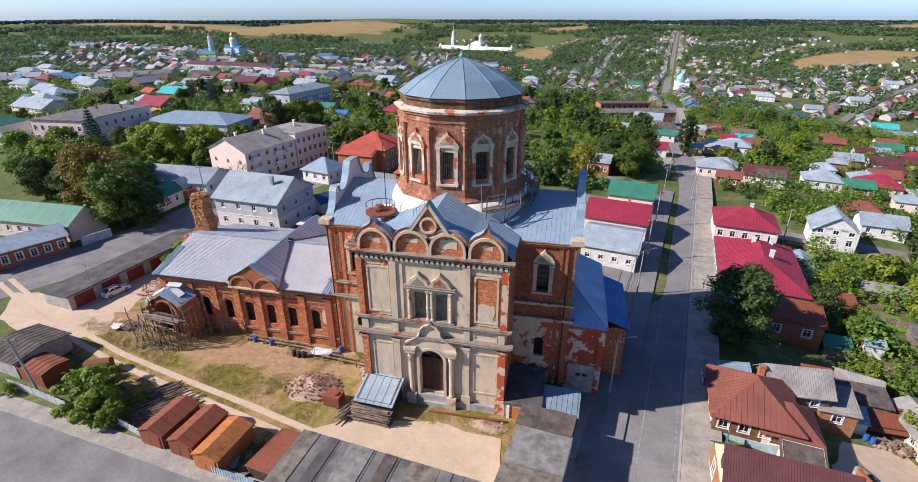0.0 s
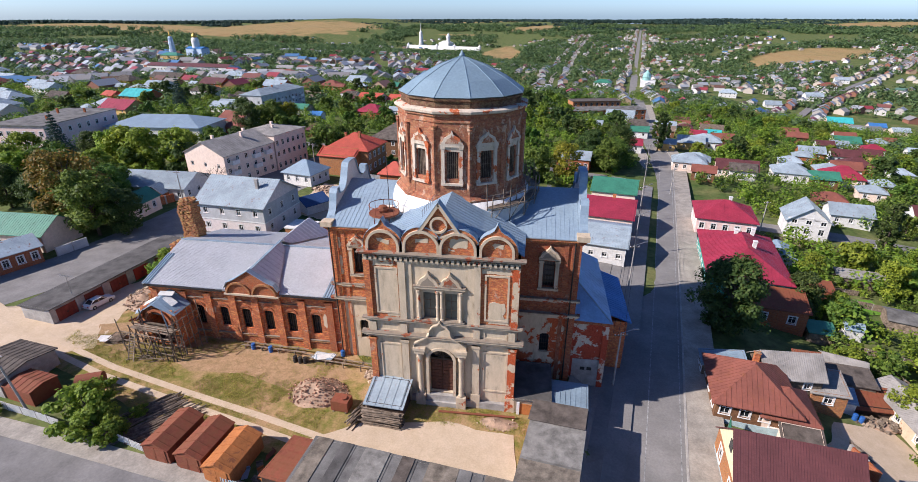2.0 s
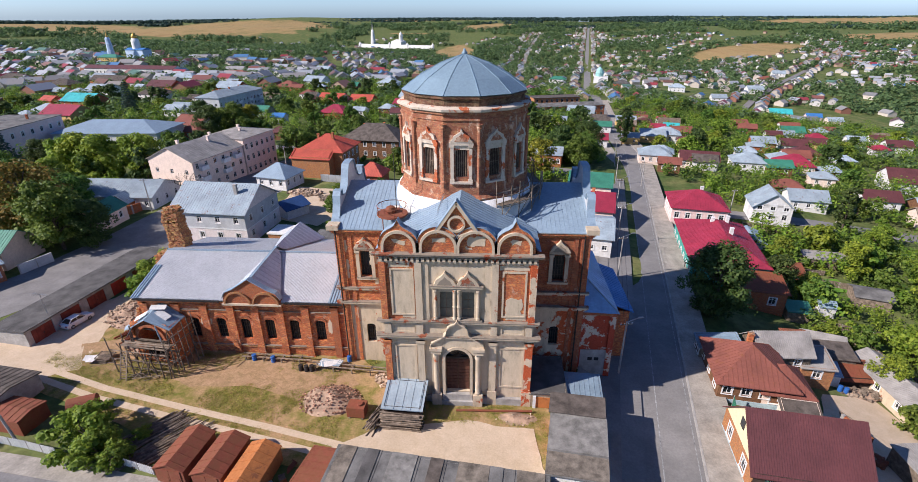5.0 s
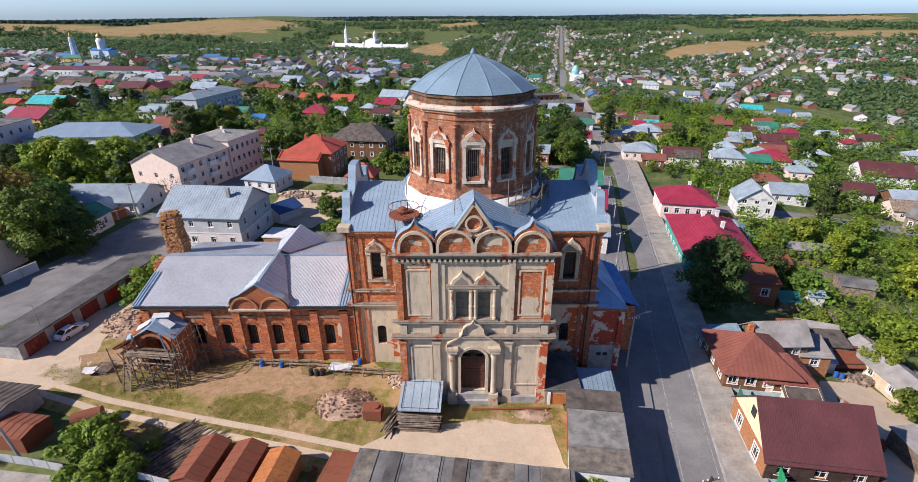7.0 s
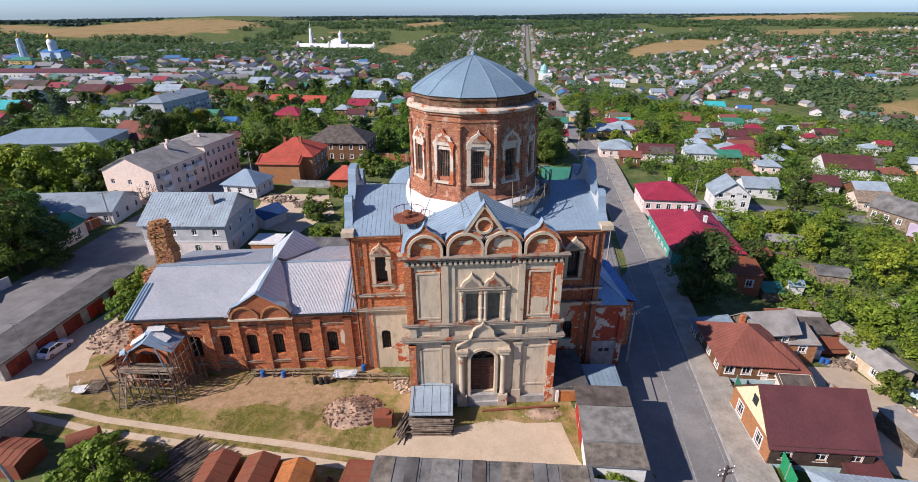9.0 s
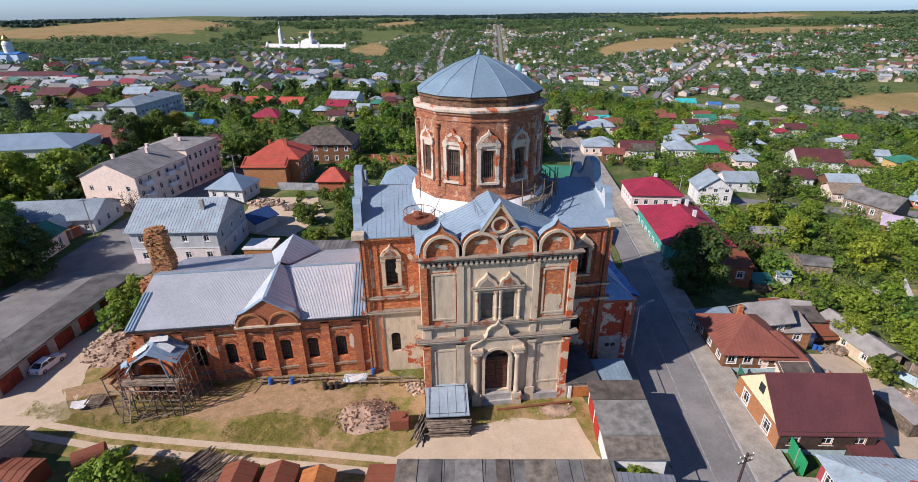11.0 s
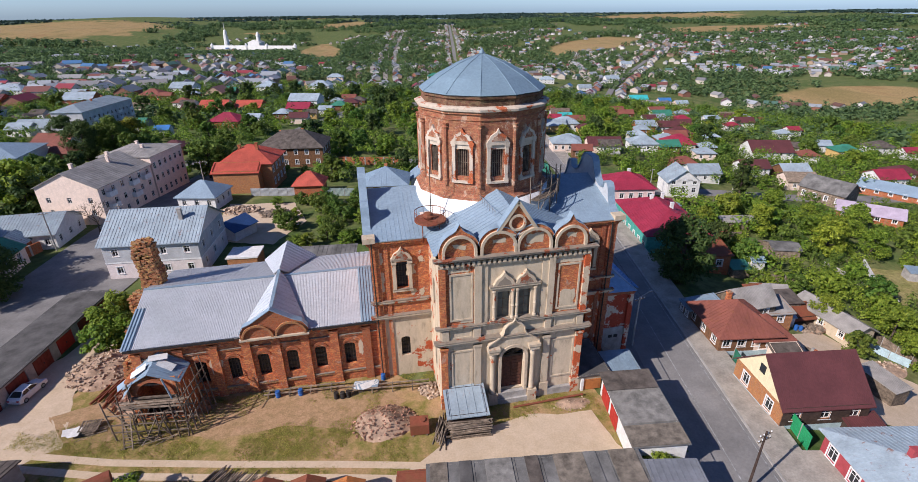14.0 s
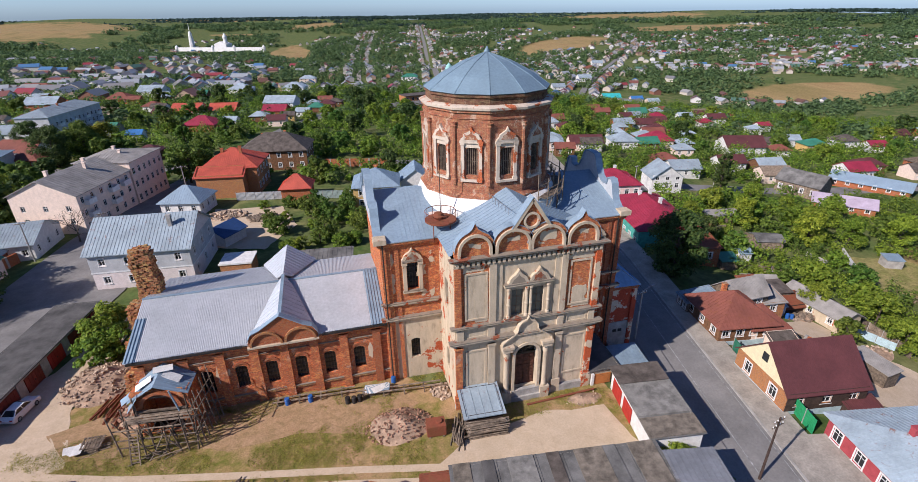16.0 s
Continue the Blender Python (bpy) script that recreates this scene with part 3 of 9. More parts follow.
# ---------------------------------------------------------------- ground, roads, yard
def terrain():
    b = Build()
    n = 220
    radii = [0.0]
    r = 2.5
    while r < 4800:
        radii.append(r)
        r += max(2.5, r * 0.045)
    radii.append(4850)
    th = np.linspace(0, 2 * np.pi, n, endpoint=False)
    R, T = np.meshgrid(radii[1:], th, indexing="ij")
    X, Y = R * np.cos(T), 15 + R * np.sin(T)
    Z = heights(X, Y)
    rid = 14 * np.sin(T * 7 + 1) + 9 * np.sin(T * 17)
    Z += rid * sstep(2800, 4600, R) - 0.06
    verts = [(0, 15, H(0, 15) - 0.06)] + np.stack([X, Y, Z], -1).reshape(-1, 3).tolist()
    faces = [(0, 1 + i, 1 + (i + 1) % n) for i in range(n)]
    for k in range(len(radii) - 2):
        for i in range(n):
            j = (i + 1) % n
            faces.append((1 + k * n + i, 1 + (k + 1) * n + i, 1 + (k + 1) * n + j, 1 + k * n + j))
    me = bpy.data.meshes.new("ground")
    me.from_pydata(verts, [], faces)
    me.materials.append(M_GROUND)
    me.polygons.foreach_set("use_smooth", [True] * len(faces))
    return tagged(new("ground", me), "green rolling meadow and garden ground", "ground", kind="structure")


def ribbon(name, line, w0, w1, mat, lift, label, category, step=3.0, thick=0.0, kind="structure", drape=False):
    """A strip along a line of places, from w0 to w1 to the right of it. drape: each edge follows the ground."""
    pts = []
    for (ax, ay), (bx, by) in zip(line[:-1], line[1:]):
        k = max(1, int(math.hypot(bx - ax, by - ay) / step))
        pts += [(ax + (bx - ax) * i / k, ay + (by - ay) * i / k) for i in range(k)]
    pts.append(line[-1])
    left, right = [], []
    for i, (x, y) in enumerate(pts):
        ax, ay = pts[max(0, i - 1)]
        bx, by = pts[min(len(pts) - 1, i + 1)]
        d = math.hypot(bx - ax, by - ay)
        sx, sy = (by - ay) / d, -(bx - ax) / d
        left.append((x + sx * w0, y + sy * w0))
        right.append((x + sx * w1, y + sy * w1))
    zl = heights([p[0] for p in (left if drape else pts)], [p[1] for p in (left if drape else pts)])
    zr = heights([p[0] for p in (right if drape else pts)], [p[1] for p in (right if drape else pts)])
    b = Build()
    for i in range(len(pts) - 1):
        q = [(*left[i], zl[i] + lift), (*right[i], zr[i] + lift), (*right[i + 1], zr[i + 1] + lift), (*left[i + 1], zl[i + 1] + lift)]
        b.poly(q)
        if thick:
            for u, v in ((0, 3), (1, 2)):
                b.poly([q[u], q[v], (q[v][0], q[v][1], q[v][2] - thick), (q[u][0], q[u][1], q[u][2] - thick)])
    return tagged(b.ob(name, mat, fix=False), label, category, kind=kind)


terrain()
S = (0.2185, 0.9758)                      # the way of the main street


def street_pt(s, off=0.0):
    """A place s metres along the main street's axis, off metres to its right."""
    return (26.3 + S[0] * s + S[1] * off, 0.0 + S[1] * s - S[0] * off)


street = [street_pt(s) for s in (-220, -20, 20, 60, 100, 160)] + [(64.0, 190), (82, 289), (95, 386), (115, 530), (143, 693), (205, 1040), (263, 1367), (308, 1620), (358, 1902), (520, 2800)]


def street_x(y):
    return np.interp(y, [p[1] for p in street], [p[0] for p in street])


ribbon("road", street, -5.5, 3.7, M_ASPHALT, 0.06, "dark asphalt street with pale worn lanes", "road", 4)
ribbon("pavement", street[:9], 3.7, 8.2, M_PAVE, 0.20, "dusty concrete pavement beside the street", "pavement", 4, 0.2)
ribbon("pavement", street[:9], -9.4, -5.5, M_PAVE, 0.20, "dusty pavement with grass beside the street", "pavement", 4, 0.2)
for w0, w1, s0, s1, up in ((-7.4, -5.5, -60, 105, 0.215), (-9.4, -7.4, -60, 105, 0.3), (-11.4, -9.4, -60, 105, 0.4), (-13.4, -11.4, 22, 105, 0.4), (-15.4, -13.4, 30, 105, 0.4), (-17.4, -15.4, 50, 105, 0.4)):
    ribbon("pavement", [street_pt(s0), street_pt(s1)], w0, w1, M_ASPHALT_PALE, up, "grey asphalt pavement along the street's walls", "pavement", 2.0, 0.5, drape=True)
for w0, w1 in ((-5.5, -4.2), (-4.2, -2.8)):
    ribbon("road", [street_pt(-70), street_pt(112)], w0, w1, M_ASPHALT, 0.2, "dark asphalt margin of the street", "road", 2.0, 0.2, drape=True)
ribbon("pavement", [street_pt(-70), street_pt(-12)], 8.2, 11.6, M_PAVE, 0.2, "dusty concrete pavement before a house", "pavement", 3, 0.2)
ribbon("kerb", street[:8], 3.55, 3.8, M_CONCRETE, 0.24, "pale concrete kerb along the street", "kerb", 4, 0.25)
ribbon("kerb", street[:8], -5.6, -5.35, M_CONCRETE, 0.24, "pale concrete kerb along the street", "kerb", 4, 0.25)
ribbon("trim", street[:9], -0.97, -0.83, M_PAINT, 0.075, "worn white centre line on asphalt", "road marking")
ribbon("trim", street[:8], 3.0, 3.12, M_PAINT, 0.075, "worn white edge line on asphalt", "road marking")
ribbon("trim", street[:8], -5.0, -4.88, M_PAINT, 0.075, "worn white edge line on asphalt", "road marking")
front = [(-140, -9.5), (-90, -14.0), (-45, -18.5), (0, -23.5), (14, -25.0)]
ribbon("road", front, -4.0, 5.5, M_ASPHALT_PALE, 0.05, "pale worn asphalt side street", "road")
ribbon("pavement", front, -6.2, -4.0, M_PAVE, 0.12, "dusty verge of the side street", "pavement", 3, 0.12)
left_road = [(-112, -14), (-91, 6), (-79.5, 25), (-75.2, 45), (-73.0, 70), (-66, 100), (-58.5, 132), (-48, 170), (-35, 215), (-10, 300)]
ribbon("road", left_road[2:6], 4.0, 17.0, M_ASPHALT_PALE, 0.045, "worn asphalt margin beside the garages", "road")
ribbon("road", left_road[:5], -4.6, 10.5, M_ASPHALT_PALE, 0.05, "wide worn asphalt before the garages", "road")
ribbon("road", left_road, -4.5, 4.5, M_ASPHALT_PALE, 0.07, "grey asphalt street past the garages", "road")
cross = [(-150, 150), (-100, 141), (-58, 133), (-10, 123), (40, 113)]
ribbon("road", cross, -3.6, 3.6, M_ASPHALT_PALE, 0.09, "grey asphalt cross street", "road")
cross2 = [street_pt(91, 3), (90, 83), (130, 74), (220, 62)]
ribbon("road", cross2, -3.2, 3.2, M_ASPHALT_PALE, 0.09, "grey asphalt lane between gardens", "road")
ribbon("road", [(14, 93), (28, 90.5), street_pt(91, -3)], -3.2, 3.2, M_ASPHALT_PALE, 0.09, "grey asphalt lane beside the street", "road")


def sheet(name, outline, mat, lift, label, category, cell=1.2, rough=0.05):
    """A patch of ground with an uneven rim, draped on the terrain. outline: corners in order."""
    b = Build()
    cx, cy = sum(p[0] for p in outline) / len(outline), sum(p[1] for p in outline) / len(outline)
    rim = []
    for (ax, ay), (bx, by) in zip(outline, outline[1:] + outline[:1]):
        k = max(1, int(math.hypot(bx - ax, by - ay) / cell))
        rim += [(ax + (bx - ax) * i / k, ay + (by - ay) * i / k) for i in range(k)]
    rings = 10
    for j in range(rings + 1):
        f = j / rings
        for x, y in rim:
            wob = (0.6 * noise.noise((x * 0.35, y * 0.35, 3.1)) + 0.3 * noise.noise((x * 1.1, y * 1.1, 7.7))) * f
            px, py = cx + (x - cx) * f, cy + (y - cy) * f
            d = math.hypot(px - cx, py - cy) or 1
            px, py = px + (px - cx) / d * wob, py + (py - cy) / d * wob
            b.v.append((px, py, H(px, py) + lift + rough * noise.noise((px * 0.5, py * 0.5, 1.0)) * (1 - f ** 4)))
    n = len(rim)
    for j in range(rings):
        for i in range(n):
            k = (i + 1) % n
            b.f.append((j * n + i, (j + 1) * n + i, (j + 1) * n + k, j * n + k))
            b.mi.append(0)
    return tagged(b.ob(name, mat, smooth=True, fix=False), label, category, kind="structure")


sheet("ground", [(-61, 0.5), (-58, 9), (-51, 15), (-46, 10), (-16, 9), (-9, 3), (10, 3), (12.5, -4), (10, -13), (-12, -12), (-34, -9), (-52, -3)], M_YARD, 0.02,
      "patchy dry grass of the churchyard", "ground")
sheet("ground", [(-41, 5.6), (-30, 6.6), (-18, 6.4), (-13, 2.0), (-20, -1.5), (-27, 0.5), (-35, 0.0), (-41, 2.0)], M_EARTH, 0.05, "bare reddish brown earth along the brick wall", "ground")
sheet("ground", [(-56, 7.5), (-50, 9.5), (-46, 5.5), (-47, 2.0), (-52, 3.0)], M_EARTH, 0.05, "bare trodden earth beside pallets", "ground")
sheet("path", [(-9, -5.2), (1, -3.6), (9, -4.2), (10.2, -12.2), (-11, -11.0), (-14, -8.6)], M_SAND, 0.07, "pale trodden sand before the church door", "path")
track = [(-84, 12), (-70, 6.0), (-58, 1.6), (-46, -2.0), (-34, -4.6), (-22, -7.0), (-12, -9.2), (-4, -10.2), (6, -11)]
ribbon("path", track, -1.25, -0.35, M_SAND, 0.09, "sandy wheel track through grass", "path", 1.5)
ribbon("path", track, 0.45, 1.35, M_SAND, 0.09, "sandy wheel track through grass", "path", 1.5)
sheet("path", [(-78, 9), (-66, 12), (-60, 20), (-56, 34), (-53, 30), (-55, 12), (-52, 2), (-60, -2), (-72, 2)], M_SAND, 0.045, "bare sandy ground beside the garages", "path")

# ---------------------------------------------------------------- the church
church = empty("church", pose(0, 0, 0), "derelict red brick church with peeling plaster and grey metal roofs", "church")


def wall_panel(b, u0, u1, z0, z1, place, openings=(), depth=0.55, m=0, jamb=0):
    """A wall face from u0 to u1 with openings cut through to a depth. place(u, z, d) gives the point d metres inside.
    openings: (left, right, bottom, top, rise of the arch)."""
    us = sorted({u0, u1, *[o[0] for o in openings], *[o[1] for o in openings]})
    zs = sorted({z0, z1, *[o[2] for o in openings], *[o[3] for o in openings]})
    for ua, ub in zip(us[:-1], us[1:]):
        for za, zb in zip(zs[:-1], zs[1:]):
            cu, cz = (ua + ub) / 2, (za + zb) / 2
            if any(o[0] < cu < o[1] and o[2] < cz < o[3] for o in openings):
                continue
            b.poly([place(ua, za, 0), place(ub, za, 0), place(ub, zb, 0), place(ua, zb, 0)], m)
    for l, r, bt, tp, rise in openings:
        spring = tp - rise
        arc = []
        k = 8 if rise else 1
        for i in range(k + 1):
            a = math.pi * i / k
            arc.append(((l + r) / 2 - (r - l) / 2 * math.cos(a), spring + (rise * math.sin(a) if rise else 0)))
        if rise:
            half = k // 2
            b.poly([place(l, tp, 0)] + [place(u, z, 0) for u, z in reversed(arc[:half + 1])], m)
            b.poly([place(r, tp, 0)] + [place(u, z, 0) for u, z in arc[half:]], m)
        loop = [(l, bt)] + arc + [(r, bt)]
        for (ua, za), (ub, zb) in zip(loop, loop[1:] + loop[:1]):
            b.poly([place(ua, za, 0), place(ub, zb, 0), place(ub, zb, depth), place(ua, za, depth)], jamb)


def front_at(y):
    return lambda u, z, d: (u, y + d, z)


def left_at(x):
    return lambda u, z, d: (x + d, -u, z)


def right_at(x):
    return lambda u, z, d: (x - d, u, z)


def church_window(place, l, r, bt, tp, depth=0.5, bars=3, rows=5, name="window", pane=None, grille=None):
    """A dark pane behind a grille, deep in its opening."""
    w = empty_part(name, church)
    p = Build().poly([place(l, bt, depth), place(r, bt, depth), place(r, tp, depth), place(l, tp, depth)])
    p.ob("pane", pane or M_GLASS, w, fix=False)
    g = Build()
    for i in range(bars + 2):
        u = l + (r - l) * i / (bars + 1)
        g.beam(place(u, bt, depth - 0.12), place(u, tp, depth - 0.12), 0.07 if 0 < i <= bars else 0.16)
    for i in range(rows + 1):
        z = bt + (tp - bt) * i / rows
        g.beam(place(l, z, depth - 0.12), place(r, z, depth - 0.12), 0.05)
    g.ob("grille", grille or M_IRON, w)


def empty_part(name, parent):
    e = new(name)
    e.empty_display_size = 0.2
    e.parent = parent
    return e


PW, PH = 8.9, 20.1            # half width of the porch and height of its wall
CX0, CX1, CY0, CY1, CH = -16.0, 16.0, 7.2, 26.0, 20.1


def pier(name, x0, x1, y, z0, z1, mat, proud=0.28, cap=0.0, foot=0.0):
    """A flat pilaster on a wall that faces south."""
    b = Build().box(x0, y - proud, z0, x1, y + 0.05, z1)
    if cap:
        b.box(x0 - 0.1, y - proud - 0.1, z1 - cap, x1 + 0.1, y + 0.05, z1)
    if foot:
        b.box(x0 - 0.14, y - proud - 0.14, z0, x1 + 0.14, y + 0.05, z0 + foot)
    return b.ob(name, mat, church)


def cornice(x0, x1, y, z0, z1, mat, out=0.55, steps=3, name="cornice", ends=(0, 0)):
    b = Build()
    for i in range(steps):
        k = out * (i + 1) / steps
        b.box(x0 - k * ends[0], y - k, z0 + (z1 - z0) * i / steps, x1 + k * ends[1], y + 0.05, z0 + (z1 - z0) * (i + 1) / steps)
    k = out + 0.06
    b.box(x0 - k * ends[0], y - k, z1, x1 + k * ends[1], y + 0.05, z1 + 0.07, 1)
    return b.ob(name, [mat, M_LEDGE], church)


def ogee_head(x, y, w, z0, z1, mat, name="window_head", turn=None, deep=0.3):
    """A keel-shaped gable over a window: two curves that meet in a point."""
    pts = [(-1, 0), (-1.0, 0.10), (-0.86, 0.20), (-0.80, 0.36), (-0.6, 0.52), (-0.34, 0.64), (-0.14, 0.80), (0, 1)]
    prof = [(x + w / 2 * u, z0 + (z1 - z0) * v) for u, v in pts]
    prof += [(2 * x - u, z) for u, z in reversed(prof[:-1])]
    b = Build().prism(prof, y - deep, y + 0.05)
    ins = [(x + (u - x) * 0.66, z0 + 0.12 + (z - z0) * 0.62) for u, z in prof]
    k = len(b.v)
    b.prism(prof, y - deep - 0.0, y - deep - 0.14)
    b2 = Build().prism(ins, y - deep - 0.145, y - deep - 0.15)
    if turn is not None:
        b.moved(turn)
        b2.moved(turn)
    o = b.ob(name, mat, church)
    b2.ob("field", M_LEDGE, o)
    return o


# walls of the south porch
f0 = front_at(0)
b = Build()
wall_panel(b, -PW, PW, -2, PH, f0, [(-1.55, 1.45, 1.2, 7.95, 1.5), (-2.1, -0.6, 12.0, 15.6, 0), (0.45, 1.9, 12.0, 15.6, 0)], 0.9)
b.ob("porch_front_wall", [M_PLASTER], church, "peeling cream plaster over red brick", fix=False)
b = Build()
wall_panel(b, -CY0, 0, -2, PH, left_at(-PW), [(-4.2, -2.9, 3.4, 6.4, 0.4), (-4.3, -2.9, 12.6, 16.2, 0)], 0.6)
b.ob("porch_side_wall", M_PLASTER_WORN, church, fix=False)
b = Build()
wall_panel(b, 0, CY0, -2, PH, right_at(PW), [(2.9, 4.2, 3.4, 6.4, 0.4), (2.9, 4.3, 12.6, 16.2, 0)], 0.6)
b.ob("porch_side_wall", M_BRICK, church, fix=False)
# walls of the main cube
b = Build()
wall_panel(b, CX0, -PW, 9.2, CH, front_at(CY0), [(-13.0, -11.6, 13.4, 17.0, 0)], 0.6)
b.ob("cube_front_wall", M_BRICK, church, fix=False)
b = Build()
wall_panel(b, CX0, -PW, -2, 9.2, front_at(CY0), [(-13.0, -11.8, 3.0, 6.0, 0.35)], 0.6)
b.ob("cube_lower_wall", M_PLASTER_WORN, church, "half-peeled plaster over brick", fix=False)
b = Build()
wall_panel(b, PW, CX1, 9.2, CH, front_at(CY0), [(11.6, 13.0, 13.4, 17.0, 0)], 0.6)
b.ob("cube_front_wall", M_BRICK_DARK, church, fix=False)
b = Build()
wall_panel(b, PW, CX1, -2, 9.2, front_at(CY0), [(11.8, 13.0, 3.4, 6.4, 0.35)], 0.6)
b.ob("cube_lower_wall", M_PLASTER_HALF, church, "half-peeled plaster over brick", fix=False)
b = Build()
b.poly([(CX0, CY0, -2), (CX0, CY1, -2), (CX0, CY1, CH), (CX0, CY0, CH)])
b.poly([(CX1, CY0, -2), (CX1, CY1, -2), (CX1, CY1, CH), (CX1, CY0, CH)])
b.poly([(CX0, CY1, -2), (CX1, CY1, -2), (CX1, CY1, CH), (CX0, CY1, CH)])
b.ob("cube_back_wall", M_BRICK, church, fix=False)
for pl, l, r, bt, tp in ((f0, -2.1, -0.6, 12.0, 15.6), (f0, 0.45, 1.9, 12.0, 15.6), (front_at(CY0), -13.0, -11.6, 13.4, 17.0),
                         (front_at(CY0), -13.0, -11.8, 3.0, 6.0), (front_at(CY0), 11.6, 13.0, 13.4, 17.0), (front_at(CY0), 11.8, 13.0, 3.4, 6.4),
                         (left_at(-PW), -4.2, -2.9, 3.4, 6.4), (left_at(-PW), -4.3, -2.9, 12.6, 16.2), (right_at(PW), 2.9, 4.2, 3.4, 6.4), (right_at(PW), 2.9, 4.3, 12.6, 16.2)):
    church_window(pl, l, r, bt, tp, bars=1 if pl is f0 else 3, rows=3 if pl is f0 else 5, pane=M_DUSTY if pl is f0 else None, grille=M_WOOD if pl is f0 else None)

# facade order: piers, bands, panels
for x0, x1, mat in ((-8.9, -8.15, M_BRICK), (8.15, 8.9, M_PLASTER_HALF)):
    pier("pilaster", x0, x1, 0, 11.8, 19.4, mat, 0.3)
for x0, x1 in ((-4.85, -4.05), (3.85, 4.6)):
    pier("pilaster", x0, x1, 0, 11.8, 19.5, M_TRIM, 0.3)
    pier("pilaster", x0 + 0.75 * (1 if x0 < 0 else -1), x1 + 0.75 * (1 if x0 < 0 else -1), 0, 11.8, 19.3, M_PLASTER, 0.14)
for x0, x1, mat in ((-8.9, -8.1, M_BRICK), (8.0, 8.9, M_PLASTER_HALF), (-4.9, -4.05, M_TRIM), (3.75, 4.6, M_TRIM)):
    pier("pilaster", x0, x1, 0, -0.6, 8.9, mat, 0.32, 0.35, 2.2)
for x0, x1 in ((-8.7, -7.9), (-5.0, -4.1), (3.8, 4.6), (7.9, 8.7)):
    pier("pilaster", x0, x1, 0, 9.85, 11.25, M_TRIM, 0.3)
for x0, x1, z0, z1, mat in ((-7.5, -5.2, 12.6, 18.3, M_PLASTER), (5.25, 7.6, 12.6, 18.2, M_BRICK), (-7.45, -5.25, 2.9, 7.9, M_PLASTER), (5.15, 7.75, 2.3, 7.85, M_PLASTER),
                            (-7.6, -5.3, 10.1, 11.0, M_PLASTER), (5.2, 7.6, 10.1, 11.0, M_PLASTER)):
    b = Build()
    t = 0.22
    for p in ((x0 - t, z0 - t, x1 + t, z0), (x0 - t, z1, x1 + t, z1 + t), (x0 - t, z0, x0, z1), (x1, z0, x1 + t, z1)):
        b.box(p[0], -0.12, p[1], p[2], 0.03, p[3])
    o = b.ob("panel_frame", M_TRIM, church)
    Build().box(x0, -0.03, z0, x1, 0.02, z1).ob("panel", mat, o, "")
for x0, x1, z0, z1, mat in ((-8.15, -4.85, 11.8, 19.35, M_BRICK), (4.6, 8.15, 11.8, 19.35, M_BRICK), (-8.1, -4.9, 2.1, 8.95, M_PLASTER_WORN), (4.6, 8.0, 2.1, 8.95, M_PLASTER)):
    Build().box(x0, -0.012, z0, x1, 0.02, z1).ob("bay_plaster", mat, church, "bare red brick" if mat is M_BRICK else "")


def flake(x0, x1, z0, z1, y, mat, seed, wild=0.35):
    """A rest of plaster on the wall, its rim broken unevenly."""
    rim = []
    for (ax, az), (bx, bz) in zip([(x0, z0), (x1, z0), (x1, z1), (x0, z1)], [(x1, z0), (x1, z1), (x0, z1), (x0, z0)]):
        k = max(3, int(math.hypot(bx - ax, bz - az) / 0.16))
        for i in range(k):
            u, w = ax + (bx - ax) * i / k, az + (bz - az) * i / k
            rim.append((u + wild * (noise.noise((u * 1.1, w * 1.1, seed)) + 0.5 * noise.noise((u * 3.5, w * 3.5, seed + 4))), w + wild * (noise.noise((u * 1.1, w * 1.1, seed + 9)) + 0.5 * noise.noise((u * 3.5, w * 3.5, seed + 13)))))
    return Build().prism(rim, y - 0.035, y + 0.01).ob("plaster_patch", mat, church)


flake(-6.6, -5.05, 12.0, 18.5, -0.012, M_PLASTER, 1.0, 0.25)
flake(5.5, 7.95, 12.0, 12.9, -0.012, M_PLASTER, 2.0, 0.25)
flake(5.5, 7.4, 12.8, 14.9, -0.03, M_PLASTER, 3.0, 0.25)
flake(4.75, 7.9, 18.55, 19.2, -0.012, M_PLASTER, 4.0, 0.25)
flake(-7.9, -5.2, 18.7, 19.25, -0.012, M_PLASTER_WORN, 6.0, 0.3)
for k, (px, pz, pw, ph) in enumerate([(-11.2, 15.8, 0.5, 0.8), (-14.9, 14.4, 0.35, 1.2), (-10.0, 17.6, 0.4, 0.7), (-10.4, 12.6, 0.8, 0.45), (-14.9, 17.8, 0.3, 0.9)]):
    flake(px - pw, px + pw, pz - ph, pz + ph, CY0, M_PLASTER_WORN, 20.0 + 3 * k, 0.4)
cornice(-PW, PW, 0, 11.25, 11.8, M_TRIM, 0.55, 3, ends=(1, 1))
cornice(-PW, PW, 0, 8.95, 9.85, M_TRIM, 0.75, 4, ends=(1, 1))
cornice(-PW, PW, 0, 20.05, 20.53, M_LEDGE, 0.7, 3, ends=(0.8, 0.8))
cornice(-PW, PW, 0, 19.35, 19.6, M_TRIM, 0.25, 1, "frieze_band")
db = Build().box(-0.16, -0.42, 19.6, 0.16, 0.03, 20.05).mesh("dentil", M_PLASTER_WORN)
for i in range(30):
    share("dentil", db, church, Matrix.Translation((-8.55 + i * 0.59, 0, 0)))
